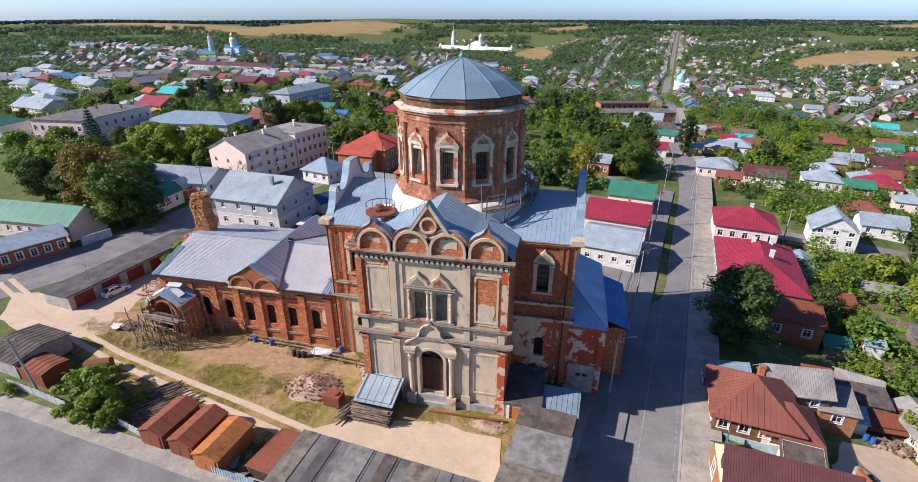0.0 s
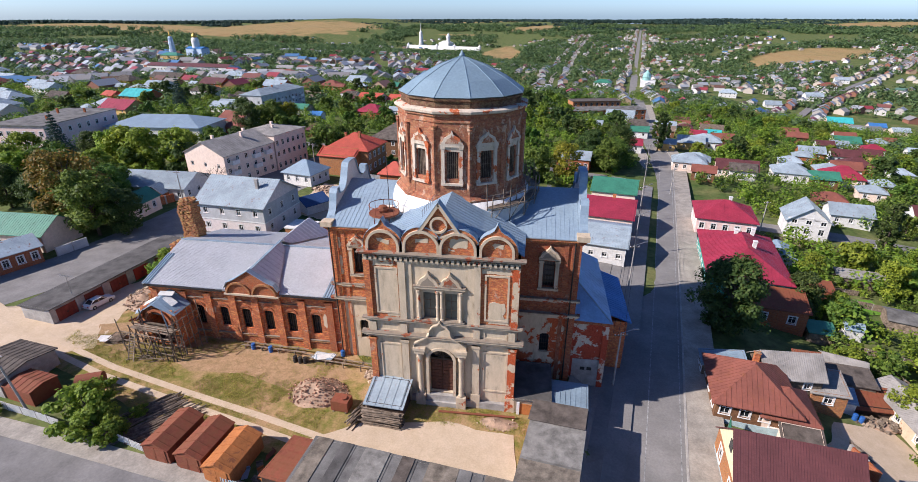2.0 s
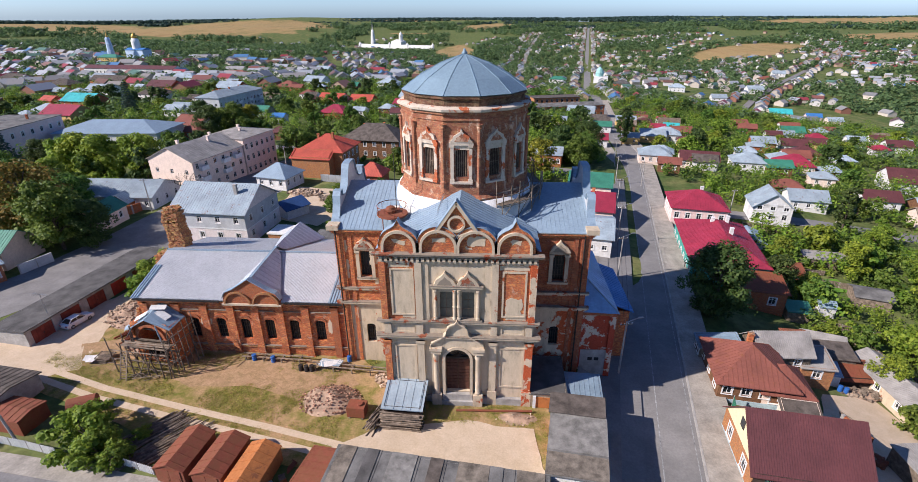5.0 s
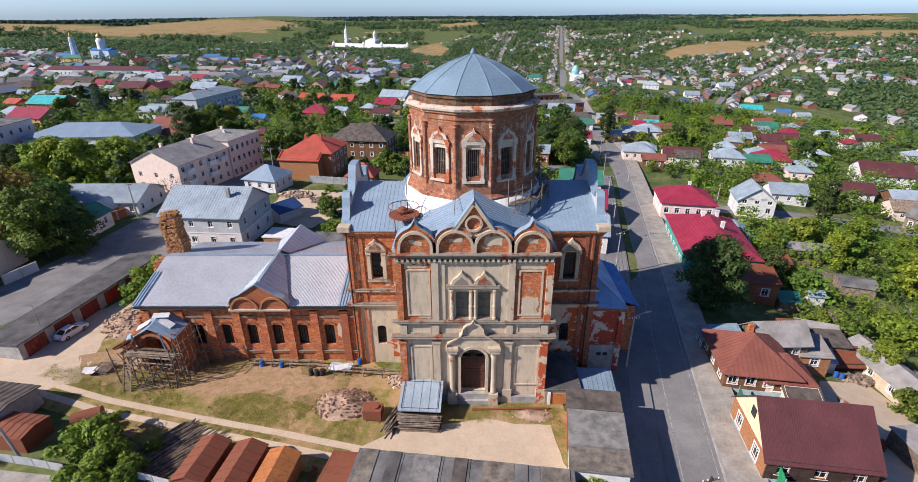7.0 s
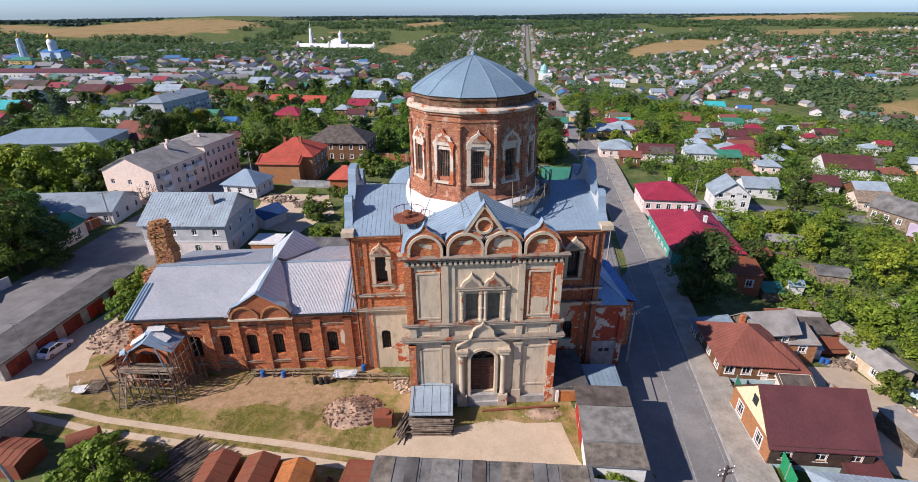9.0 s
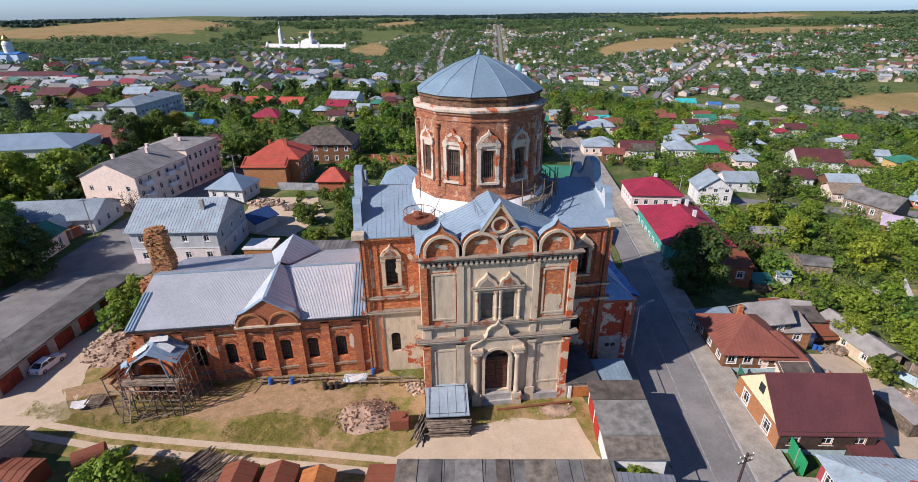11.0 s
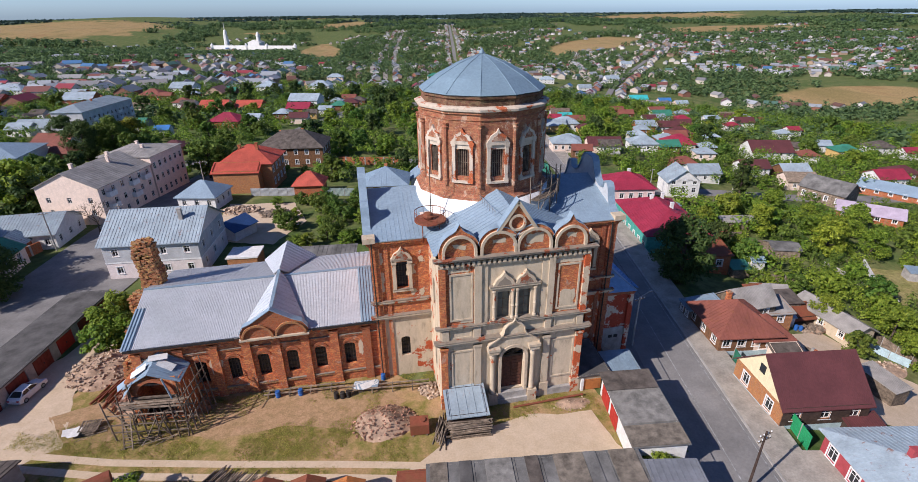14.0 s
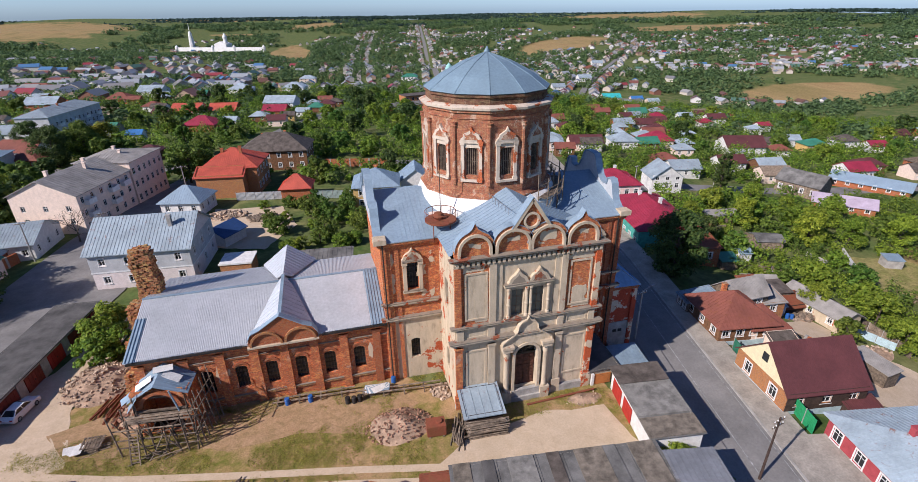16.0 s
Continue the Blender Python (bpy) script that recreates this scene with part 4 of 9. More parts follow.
Build().box(-PW - 0.15, -0.45, -1.2, PW + 0.15, 0.05, 0.5).ob("plinth", M_CONCRETE, church)
Build().box(-2.0, -0.95, -1.2, 1.9, -0.3, 0.3).box(-1.9, -0.7, 0.3, 1.8, -0.2, 1.2).ob("doorstep", M_CONCRETE, church, "pale stone doorstep")
# double window of the facade
for x in (-2.55, -0.35, 0.15, 2.35):
    b = Build().lathe([(0.26, 11.9), (0.26, 12.3), (0.18, 12.4), (0.2, 13.6), (0.26, 13.8), (0.2, 14.0), (0.18, 15.6), (0.27, 15.8), (0.27, 16.05)], 10, (x, -0.24))
    b.ob("column", M_TRIM, church, smooth=False)
cornice(-2.95, 2.7, 0, 16.05, 16.55, M_TRIM, 0.5, 2, "window_lintel", (0.4, 0.4))
cornice(-2.95, 2.7, 0, 11.8, 12.0, M_TRIM, 0.5, 1, "window_sill", (0.2, 0.2))
ogee_head(-1.42, 0, 2.6, 16.55, 18.4, M_TRIM)
ogee_head(1.15, 0, 2.6, 16.55, 18.4, M_TRIM)
# portal
for x in (-2.62, 2.45):
    b = Build().lathe([(0.44, 1.3), (0.36, 1.5), (0.33, 3.6), (0.33, 6.5), (0.45, 6.8), (0.36, 7.1), (0.46, 7.5)], 14, (x, -0.42))
    b.ob("column", M_TRIM, church, smooth=True)
    Build().box(x - 0.6, -0.98, -0.7, x + 0.6, 0.03, 1.3).ob("pedestal", M_TRIM, church)
    Build().box(x - 0.62, -0.98, 7.5, x + 0.62, 0.03, 8.0).box(x - 0.75, -1.1, 8.0, x + 0.75, 0.03, 8.35).ob("capital", M_TRIM, church)
pts = [(-3.25, 8.35), (-3.2, 8.7), (-2.2, 9.4), (-1.5, 9.9), (-1.35, 10.3), (-1.3, 10.8), (-0.9, 11.3), (-0.35, 11.55), (-0.08, 12.0)]
prof = pts + [(-0.16 - x, z) for x, z in reversed(pts[:-1])] + [(2.1, 8.35), (1.52, 6.4), (1.35, 7.3), (0.75, 7.9), (-0.08, 8.15), (-0.9, 7.9), (-1.5, 7.3), (-1.66, 6.4), (-2.25, 8.35)]
b = Build().prism(prof, -0.5, 0.03)
b.ob("portal_gable", M_PLASTER, church, "ogee-shaped plaster gable over the door")
line = [(x, -0.42, z) for x, z in pts] + [(-0.16 - x, -0.42, z) for x, z in reversed(pts[:-1])]
Build().strap(line, (0, 0.4, 0), 0.2).ob("portal_hood", M_TRIM, church)
b = Build().ring((-0.05, 6.45), 1.5, 0.35, -0.62, 0.0, n=24)
b.box(-1.9, -0.62, 1.2, -1.55, 0, 6.45).box(1.45, -0.62, 1.2, 1.8, 0, 6.45)
b.ob("portal_arch", M_TRIM, church)
dr = empty_part("door", church)
dr["label"] = "dark red-brown panelled double door"
for x0, x1 in ((-1.5, -0.07), (-0.03, 1.4)):
    lf = Build().box(x0, 0.42, 1.2, x1, 0.52, 5.9)
    for i in range(9):
        for j in range(2):
            xx = x0 + 0.1 + j * (x1 - x0 - 0.1) / 2
            lf.box(xx, 0.36, 1.4 + i * 0.5, xx + (x1 - x0 - 0.3) / 2, 0.42, 1.78 + i * 0.5)
    lf.ob("leaf", M_DOOR, dr)
b = Build().box(-1.55, 0.4, 5.9, 1.45, 0.55, 6.15)
for i in range(9):
    a = math.pi * i / 8
    b.beam((-0.05, 0.45, 6.15), (-0.05 - 1.45 * math.cos(a), 0.45, 6.15 + 1.75 * math.sin(a)), 0.07)
b.ob("fanlight_grille", M_IRON, dr)
Build().poly([(-1.55, 0.7, 6.1), (1.45, 0.7, 6.1), (1.45, 0.7, 7.95), (-1.55, 0.7, 7.95)]).ob("pane", M_GLASS, dr, fix=False)
# kokoshnik gables over the cornice
for x, r, tip in ((-6.5, 1.85, 24.4), (-2.12, 2.0, 0), (2.0, 2.0, 0), (6.28, 1.85, 24.45)):
    k = empty_part("kokoshnik", church)
    k["label"] = "rounded brick gable with pale plaster moulding"
    zc = 21.25
    n = 18
    arc = [(x + r * math.cos(math.pi * i / n), zc + r * math.sin(math.pi * i / n)) for i in range(n + 1)]
    Build().prism([(x + r, 20.5)] + arc + [(x - r, 20.5)], 0.12, 0.7).ob("tympanum", M_BRICK, k)
    b = Build().ring((x, zc), r - 0.22, 0.3, -0.28, 0.4, n=n)
    b.box(x - r - 0.08, -0.28, 20.6, x - r + 0.22, 0.4, zc).box(x + r - 0.22, -0.28, 20.6, x + r + 0.08, 0.4, zc)
    b.ob("moulding", M_TRIM, k)
    b = Build()
    out = [(x + (r + 0.42) * math.cos(math.pi * i / n), zc + (r + 0.42) * math.sin(math.pi * i / n)) for i in range(n + 1)]
    if tip:
        out = [p for p in out if abs(p[0] - x) > 0.75]
        half = len(out) // 2
        out = out[:half] + [(x + 0.35, zc + r + 0.62), (x, tip), (x - 0.35, zc + r + 0.62)] + out[half:]
    inn = [(x + r * math.cos(math.pi * i / n), zc + r * math.sin(math.pi * i / n)) for i in range(n + 1)]
    b.prism([(x + r + 0.42, 20.55)] + out + [(x - r - 0.42, 20.55), (x - r, 20.55)] + list(reversed(inn)) + [(x + r, 20.55)], -0.02, 0.68)
    b.ob("outer_arch", M_BRICK, k)
    b = Build().strap([(px, 0.38, pz + 0.01) for px, pz in out], (0, 0.5, 0), 0.06)
    b.ob("flashing", M_ZINC, k, "grey sheet metal capping")
g = empty_part("gable", church)
g["label"] = "triangular brick gable with a round medallion"
Build().prism([(-2.5, 22.4), (2.35, 22.4), (2.35, 22.9), (-0.08, 26.5), (-2.5, 22.9)], 0.1, 0.66).ob("tympanum", M_BRICK, g)
b = Build()
for s in (-1, 1):
    b.beam((-0.08, -0.02, 26.4), (-0.08 + s * 2.3, -0.02, 22.95), 0.42, 0.34)
b.ob("moulding", M_TRIM, g)
Build().strap([(-2.62, 0.3, 22.95), (-0.08, 0.3, 26.7), (2.46, 0.3, 22.95)], (0, 0.55, 0), 0.07).ob("flashing", M_ZINC, g)
Build().ring((-0.1, 24.04), 0.72, 0.24, -0.2, 0.12, 0, 2 * math.pi, 24).ob("medallion", M_TRIM, g)
b = Build()
for s in (-1, 1):
    b.beam((-0.1 + s * 0.2, -0.05, 22.6), (-0.1 + s * 1.75, -0.05, 23.25), 0.3, 0.2)
b.ob("scroll", M_TRIM, g)
for k, (px, pz, pw, ph) in enumerate([(-6.3, 21.7, 0.7, 0.25), (-2.0, 22.0, 0.8, 0.3), (2.1, 21.9, 1.0, 0.55), (6.4, 21.9, 0.6, 0.3), (1.2, 21.1, 0.4, 0.2)]):
    flake(px - pw, px + pw, pz - ph, pz + ph, 0.12, M_PLASTER, 60.0 + 3 * k, 0.35)
# bands and heads on the cube
for x0, x1, sx in ((CX0, -PW, -1), (PW, CX1, 1)):
    cornice(x0, x1, CY0, 11.3, 11.8, M_PLASTER_WORN, 0.4, 2, ends=(1 if sx < 0 else 0, 1 if sx > 0 else 0))
    cornice(x0, x1, CY0, 8.95, 9.7, M_PLASTER_WORN, 0.55, 3, ends=(1 if sx < 0 else 0, 1 if sx > 0 else 0))
    cornice(x0, x1, CY0, 19.4, 20.1, M_BRICK, 0.45, 3, ends=(1 if sx < 0 else 0, 1 if sx > 0 else 0))
    xa = -16.0 if sx < 0 else 14.9
    pier("pilaster", xa, xa + 1.1, CY0, -1, 19.4, M_BRICK if sx < 0 else M_BRICK_DARK, 0.22)
    xm = -14.4 if sx < 0 else 14.0
    pier("pilaster", xm, xm + 0.5, CY0, -1, 19.4, M_BRICK if sx < 0 else M_BRICK_DARK, 0.12)
    c = sx * 12.3
    for x in (c - 0.98, c + 0.98):
        pier("window_jamb", x - 0.22, x + 0.22, CY0, 13.3, 17.2, M_TRIM, 0.3, 0.3)
    cornice(c - 1.3, c + 1.3, CY0, 17.2, 17.5, M_TRIM, 0.4, 2, "window_lintel")
    cornice(c - 1.3, c + 1.3, CY0, 13.0, 13.3, M_TRIM, 0.3, 1, "window_sill")
    ogee_head(c, CY0, 2.6, 17.5, 19.2, M_TRIM)
Build().tube((15.2, 6.85, -0.6), (15.2, 6.85, 20.0), 0.09, n=6).ob("downpipe", M_IRON, church)
Build().tube((-15.75, 6.75, 0), (-15.75, 6.75, 20.0), 0.09, n=6).ob("downpipe", M_IRON, church)

# the refectory
RX0, RX1, RY0, RY1, RH = -45.0, -16.0, 7.6, 26.6, 8.9
WINX = [-37.8, -33.9, -30.4, -26.9, -23.4, -19.7]
b = Build()
wall_panel(b, RX0, RX1, -2, RH, front_at(RY0), [(x - 0.7, x + 0.7, 2.6, 5.9, 0.35) for x in WINX], 0.55)
b.poly([(RX0, RY0, -2), (RX0, RY1, -2), (RX0, RY1, RH), (RX0, 17.0, 11.8), (RX0, RY0, RH)])
b.poly([(RX0, RY1, -2), (RX1, RY1, -2), (RX1, RY1, RH), (RX0, RY1, RH)])
b.ob("refectory_wall", M_BRICK, church, fix=False)
for x in WINX:
    church_window(front_at(RY0), x - 0.7, x + 0.7, 2.6, 5.9, 0.45)
    b = Build().ring((x, 5.45), 0.78, 0.3, RY0 - 0.1, RY0 + 0.02, math.radians(25), math.radians(155), 8)
    b.ob("window_arch", M_BRICK_NEW, church)
for x in (-44.4, -39.8, -35.9, -32.1, -28.6, -25.1, -21.5):
    pier("pilaster", x - 0.5, x + 0.5, RY0, -1, 8.3, M_BRICK, 0.32, 0.3, 1.1)
pier("pilaster", -17.9, -16.9, RY0, -1, 8.3, M_BRICK_NEW, 0.32, 0.3)
cornice(RX0, RX1, RY0, 8.2, 8.9, M_BRICK, 0.5, 3)
cornice(RX0, RX1, RY0, 7.1, 7.3, M_BRICK, 0.15, 1, "brick_band")
cornice(RX0, RX1, RY0, 1.3, 1.6, M_BRICK_RUIN, 0.2, 1, "plinth")
for x0, x1 in ((RX0 - 0.3, -33.0), (-23.9, RX1)):
    Build().box(x0, 6.72, 8.98, x1, 6.92, 9.2).ob("gutter", M_IRON, church)
b = Build()
rp = [(RX0 - 0.5, 6.9, 9.3), (RX1 + 0.02, 6.9, 9.3), (RX1 + 0.02, 16.6, 12.0), (RX0 - 0.5, 16.6, 12.0)]
rn = [(RX0 - 0.5, 27.2, 9.3), (RX1 + 0.02, 27.2, 9.3), (RX1 + 0.02, 16.6, 12.0), (RX0 - 0.5, 16.6, 12.0)]
for q in (rp, rn):
    ribbed(b, q, (0, 1, 0.4), 0.2, 0.1, 0.035)
    b.poly([(x, y, z - 0.14) for x, y, z in q])
b.ob("refectory_roof", M_SLATE, church, "corrugated grey sheet roof", fix=False)
for x0, x1, y1 in ((-45.55, -44.4, 13.2), (-17.9, -16.0, 16.5)):
    b = Build()
    f = lambda y: 9.38 + (y - 6.9) * 2.7 / 9.7
    ribbed(b, [(x0, 6.8, f(6.8)), (x1, 6.8, f(6.8)), (x1, y1, f(y1)), (x0, y1, f(y1))], (0, 1, 0.4), 0.36, 0.12, 0.09)
    b.ob("roof_sheet", M_ZINC_BLUE, church, "blue corrugated sheets", fix=False)
Build().beam((RX0 - 0.5, 16.6, 12.06), (RX1, 16.6, 12.06), 0.4, 0.1).ob("ridge_cap", M_ZINC_BLUE, church)
# cross gable of the refectory
GX, GZ = -28.35, 12.5
b = Build()
for s in (-1, 1):
    for q in ([(GX, 7.1, GZ), (GX + s * 3.9, 7.1, 9.75), (GX + s * 1.0, 15.6, 12.0), (GX, 16.6, 12.9)], [(GX, 26.9, GZ + 0.2), (GX + s * 3.9, 26.9, 9.75), (GX + s * 1.0, 17.6, 12.0), (GX, 16.6, 12.9)]):
        ribbed(b, q, (0.35 * s, 0, -1), 0.9, 0.05, 0.05)
        b.poly([(x, y, z - 0.1) for x, y, z in q])
b.ob("cross_gable_roof", M_ZINC_PALE, church, "pale zinc cross gable roof", fix=False)
Build().beam((GX, 7.0, GZ + 0.05), (GX, 16.6, 12.95), 0.4, 0.08).ob("ridge_cap", M_ZINC_BLUE, church)
g = empty_part("gable", church)
Build().prism([(GX - 4.0, 8.9), (GX + 4.0, 8.9), (GX + 3.95, 9.7), (GX + 3.4, 10.6), (GX + 2.4, 11.05), (GX, 12.65), (GX - 2.4, 11.05), (GX - 3.4, 10.6), (GX - 3.95, 9.7)], 6.75, 7.3).ob("tympanum", M_BRICK_NEW, g)
for s in (-1, 1):
    Build().ring((GX + s * 1.95, 8.95), 1.62, 0.26, 6.5, 6.8, n=16).ob("arch", M_BRICK_ORANGE, g)
Build().box(GX - 4.1, 6.45, 8.75, GX + 4.1, 7.3, 8.98).ob("ledge", M_TRIM, g)
b = Build().strap([(GX - 4.05, 6.95, 9.7), (GX - 3.5, 6.95, 10.65), (GX - 2.45, 6.95, 11.1), (GX, 6.95, 12.7), (GX + 2.45, 6.95, 11.1), (GX + 3.5, 6.95, 10.65), (GX + 4.05, 6.95, 9.7)], (0, 0.42, 0), 0.1)
b.ob("flashing", M_ZINC, g)

# rests of plaster on the refectory wall
for k, (px, pz, pw, ph) in enumerate([(-36.0, 5.0, 0.75, 1.4), (-32.2, 3.4, 0.35, 0.8), (-25.2, 4.0, 0.32, 0.8), (-21.5, 2.6, 0.45, 0.6), (-18.3, 4.9, 0.35, 1.1), (-41.6, 6.2, 0.6, 0.5)]):
    prof = []
    for i in range(18):
        a = 2 * math.pi * i / 18
        q = 1 + 0.55 * noise.noise((math.cos(a) * 1.8 + 7.3 * k, math.sin(a) * 1.8, 2.0))
        prof.append((px + pw * q * math.cos(a), pz + ph * q * math.sin(a)))
    Build().prism(prof, RY0 - 0.03, RY0 + 0.02).ob("plaster_patch", M_PLASTER, church)

# the eastern annex
b = Build()
b.box(15.9, 8.3, 2.0, 20.5, 26.6, 8.2)
b.ob("annex_wall", M_PLASTER_RED, church, "remains of plaster on dark red brick")
Build().box(15.85, 8.2, -4.0, 20.6, 26.7, 2.0).ob("plinth", M_CONCRETE, church)
Build().box(15.9, 7.95, 7.8, 20.85, 26.7, 8.25).ob("cornice", M_BRICK_DARK, church)
for x in (17.6, 18.5):
    Build().box(x, 8.12, 0.3, x + 0.6, 8.22, 0.75).ob("vent", M_IRON, church)
for x in (15.7, 20.0):
    Build().box(x, 8.02, -2.3, x + 0.75, 8.3, 7.8).ob("pilaster", M_PLASTER_RED, church)
Build().box(20.5, 13.0, -4.0, 24.0, 25.6, 5.4).ob("annex_wall", M_BRICK, church)
b = Build()
A0, A1, A2, A3 = (15.6, 7.8, 8.4), (21.0, 7.8, 8.2), (21.0, 27.0, 8.2), (15.6, 27.0, 8.4)
T0, T1 = (16.05, 12.5, 12.2), (16.05, 22.5, 12.2)
for q, dn in (([A0, A1, T0], (0, -1, -1)), ([A1, A2, T1, T0], (1, 0, -1)), ([A2, A3, T1], (0, 1, -1))):
    ribbed(b, q, dn, 0.9, 0.04, 0.03)
b.poly([A0, A1, A2, A3])
b.ob("annex_roof", M_ANNEX, church, "blue sheet metal hip roof", fix=False)
Build().beam((21.0, 7.8, 8.25), (16.05, 12.5, 12.25), 0.2, 0.08).ob("hip_cap", M_ZINC_BLUE, church)
b = Build()
q = [(20.5, 12.6, 7.0), (24.5, 12.6, 5.5), (24.5, 26.0, 5.5), (20.5, 26.0, 7.0)]
ribbed(b, q, (1, 0, -0.4), 0.6, 0.05, 0.05)
b.poly([(x, y, z - 0.12) for x, y, z in q])
b.ob("annex_roof", M_BLUE, church, "bright blue metal lean-to roof", fix=False)

# drum
DC = (0.0, 16.6)
AP = 7.95
RC = AP / math.cos(math.pi / 12)
DT = math.pi / 12
Build().lathe([(9.9, 19.5), (9.6, 22.2), (8.95, 23.7)], 48, DC).ob("drum_base", M_DRUMBASE, church, "whitewashed round base", smooth=True)
Build().lathe([(8.75, 23.55), (8.95, 23.7), (8.95, 23.95), (8.7, 24.05), (8.4, 24.3)], 12, DC, DT).ob("drum_ledge", M_BRICK_DRUM, church)
b = Build()
win12 = []
for i in range(12):
    a = -math.pi / 2 + i * math.pi / 6
    def face_at(u, z, d, a=a):
        r = AP - d
        return (DC[0] + r * math.cos(a) - u * math.sin(a), DC[1] + r * math.sin(a) + u * math.cos(a), z)
    hw = AP * math.tan(math.pi / 12)
    wall_panel(b, -hw, hw, 23.4, 34.3, face_at, [(-0.72, 0.72, 26.5, 29.9, 0.3)], 0.6)
    win12.append(face_at)
b.ob("drum_wall", M_BRICK_DRUM, church, "weathered red brick with rests of whitewash", fix=False)
Build().lathe([(RC + 0.12, 24.2), (RC + 0.12, 25.5), (RC + 0.02, 25.8)], 12, DC, DT).ob("drum_footing", M_BRICK_DRUM, church)
jb = Build().lathe([(0.36, 25.3), (0.36, 25.9), (0.27, 26.1), (0.27, 32.2), (0.38, 32.45), (0.3, 32.6), (0.4, 32.85)], 8).mesh("column", M_BRICK_DRUM)
for i in range(12):
    a = DT + i * math.pi / 6
    share("column", jb, church, Matrix.Translation((DC[0] + (RC + 0.02) * math.cos(a), DC[1] + (RC + 0.02) * math.sin(a), 0)))
surround = Build()
for x in (-1.1, 1.1):
    surround.box(x - 0.2, -0.26, 26.2, x + 0.2, 0.02, 30.3)
    surround.box(x - 0.28, -0.32, 30.2, x + 0.28, 0.02, 30.45)
    surround.box(x - 0.28, -0.32, 26.0, x + 0.28, 0.02, 26.3)
surround.box(-1.45, -0.3, 30.45, 1.45, 0.02, 30.75)
surround.box(-0.9, -0.1, 29.9, 0.9, 0.02, 30.45)
surround.box(-1.35, -0.4, 25.75, 1.35, 0.02, 26.0)
sm_ = surround.mesh("window_surround", M_DRUMTRIM)
pts = [(-1.3, 30.75), (-1.3, 30.95), (-1.05, 31.15), (-0.95, 31.5), (-0.6, 31.7), (-0.2, 31.95), (0, 32.4)]
hm_ = Build().prism(pts + [(-x, z) for x, z in reversed(pts[:-1])], -0.32, 0.02)
hm_.prism([(x * 0.6, 30.9 + (z - 30.75) * 0.6) for x, z in pts + [(-x, z) for x, z in reversed(pts[:-1])]], -0.36, -0.3, m=1)
hm_ = hm_.mesh("window_head", [M_DRUMTRIM, M_BRICK_DRUM])
for i, fa in enumerate(win12):
    church_window(fa, -0.72, 0.72, 26.5, 29.9, 0.4, 5, 2, "drum_window", M_WOOD_DARK, M_WOOD)
    a = -math.pi / 2 + i * math.pi / 6
    m = Matrix.Translation((DC[0] + AP * math.cos(a), DC[1] + AP * math.sin(a), 0)) @ Matrix.Rotation(a + math.pi / 2, 4, "Z")
    share("window_surround", sm_, church, m)
    share("window_head", hm_, church, m)
for z0, z1, r, mt in ((33.2, 33.45, RC + 0.12, M_BRICK_DRUM), (33.9, 34.15, RC + 0.22, M_BRICK_DRUM)):
    Build().lathe([(r - 0.15, z0), (r, z0 + 0.05), (r, z1)], 12, DC, DT).ob("brick_band", mt, church)
Build().lathe([(RC, 34.1), (RC + 0.45, 34.3), (RC + 0.5, 34.55), (RC + 0.1, 34.72), (RC - 0.5, 34.8)], 12, DC, DT).ob("drum_cornice", M_DRUMTRIM, church)
Build().lathe([(RC - 0.42, 34.6), (RC - 0.42, 35.5), (RC - 0.2, 35.62), (RC - 0.2, 35.85)], 12, DC, DT).ob("attic", M_ATTIC, church, "sooty overgrown brick attic")
b = Build()
rim = 8.1
prof = [(rim, 36.0), (rim * 0.72, 37.55), (rim * 0.38, 38.95), (0.22, 39.95)]
b.lathe([(rim - 0.3, 35.82)] + prof, 12, DC, DT)
b.ob("drum_roof", M_ZINC_DULL, church, "low faceted roof of grey zinc sheet")
hc = Build()
for (r0, z0), (r1, z1) in zip(prof[:-1], prof[1:]):
    hc.beam((r0, 0, z0 + 0.02), (r1, 0, z1 + 0.02), 0.08, 0.06)
hc = hc.mesh("hip_seam", M_ZINC_DULL)
for i in range(12):
    share("hip_seam", hc, church, Matrix.Translation((*DC, 0)) @ Matrix.Rotation(DT + i * math.pi / 6, 4, "Z"))
Build().lathe([(0.32, 39.85), (0.38, 40.1), (0.2, 40.3), (0.1, 40.6)], 10, DC).ob("finial", M_ZINC_DULL, church, smooth=True)

# roofs of cube and porch
b = Build()
yr, zr, ze = 16.6, 23.5, 20.25
south = [(CX0 - 0.3, 6.7, ze), (CX1 + 0.3, 6.7, ze), (CX1 + 0.3, yr, zr), (CX0 - 0.3, yr, zr)]
north = [(CX0 - 0.3, 26.5, ze), (CX1 + 0.3, 26.5, ze), (CX1 + 0.3, yr, zr), (CX0 - 0.3, yr, zr)]
for q in (south, north):
    ribbed(b, q, (0, 1, 0), 0.55, 0.035, 0.025)
    b.poly([(x, y, z - 0.15) for x, y, z in q])
b.poly([(CX0 - 0.3, 6.7, ze - 0.15), (CX1 + 0.3, 6.7, ze - 0.15), (CX1 + 0.3, 6.7, ze), (CX0 - 0.3, 6.7, ze)])
b.ob("cube_roof", M_ZINC, church, "standing-seam zinc roof", fix=False)
b = Build()
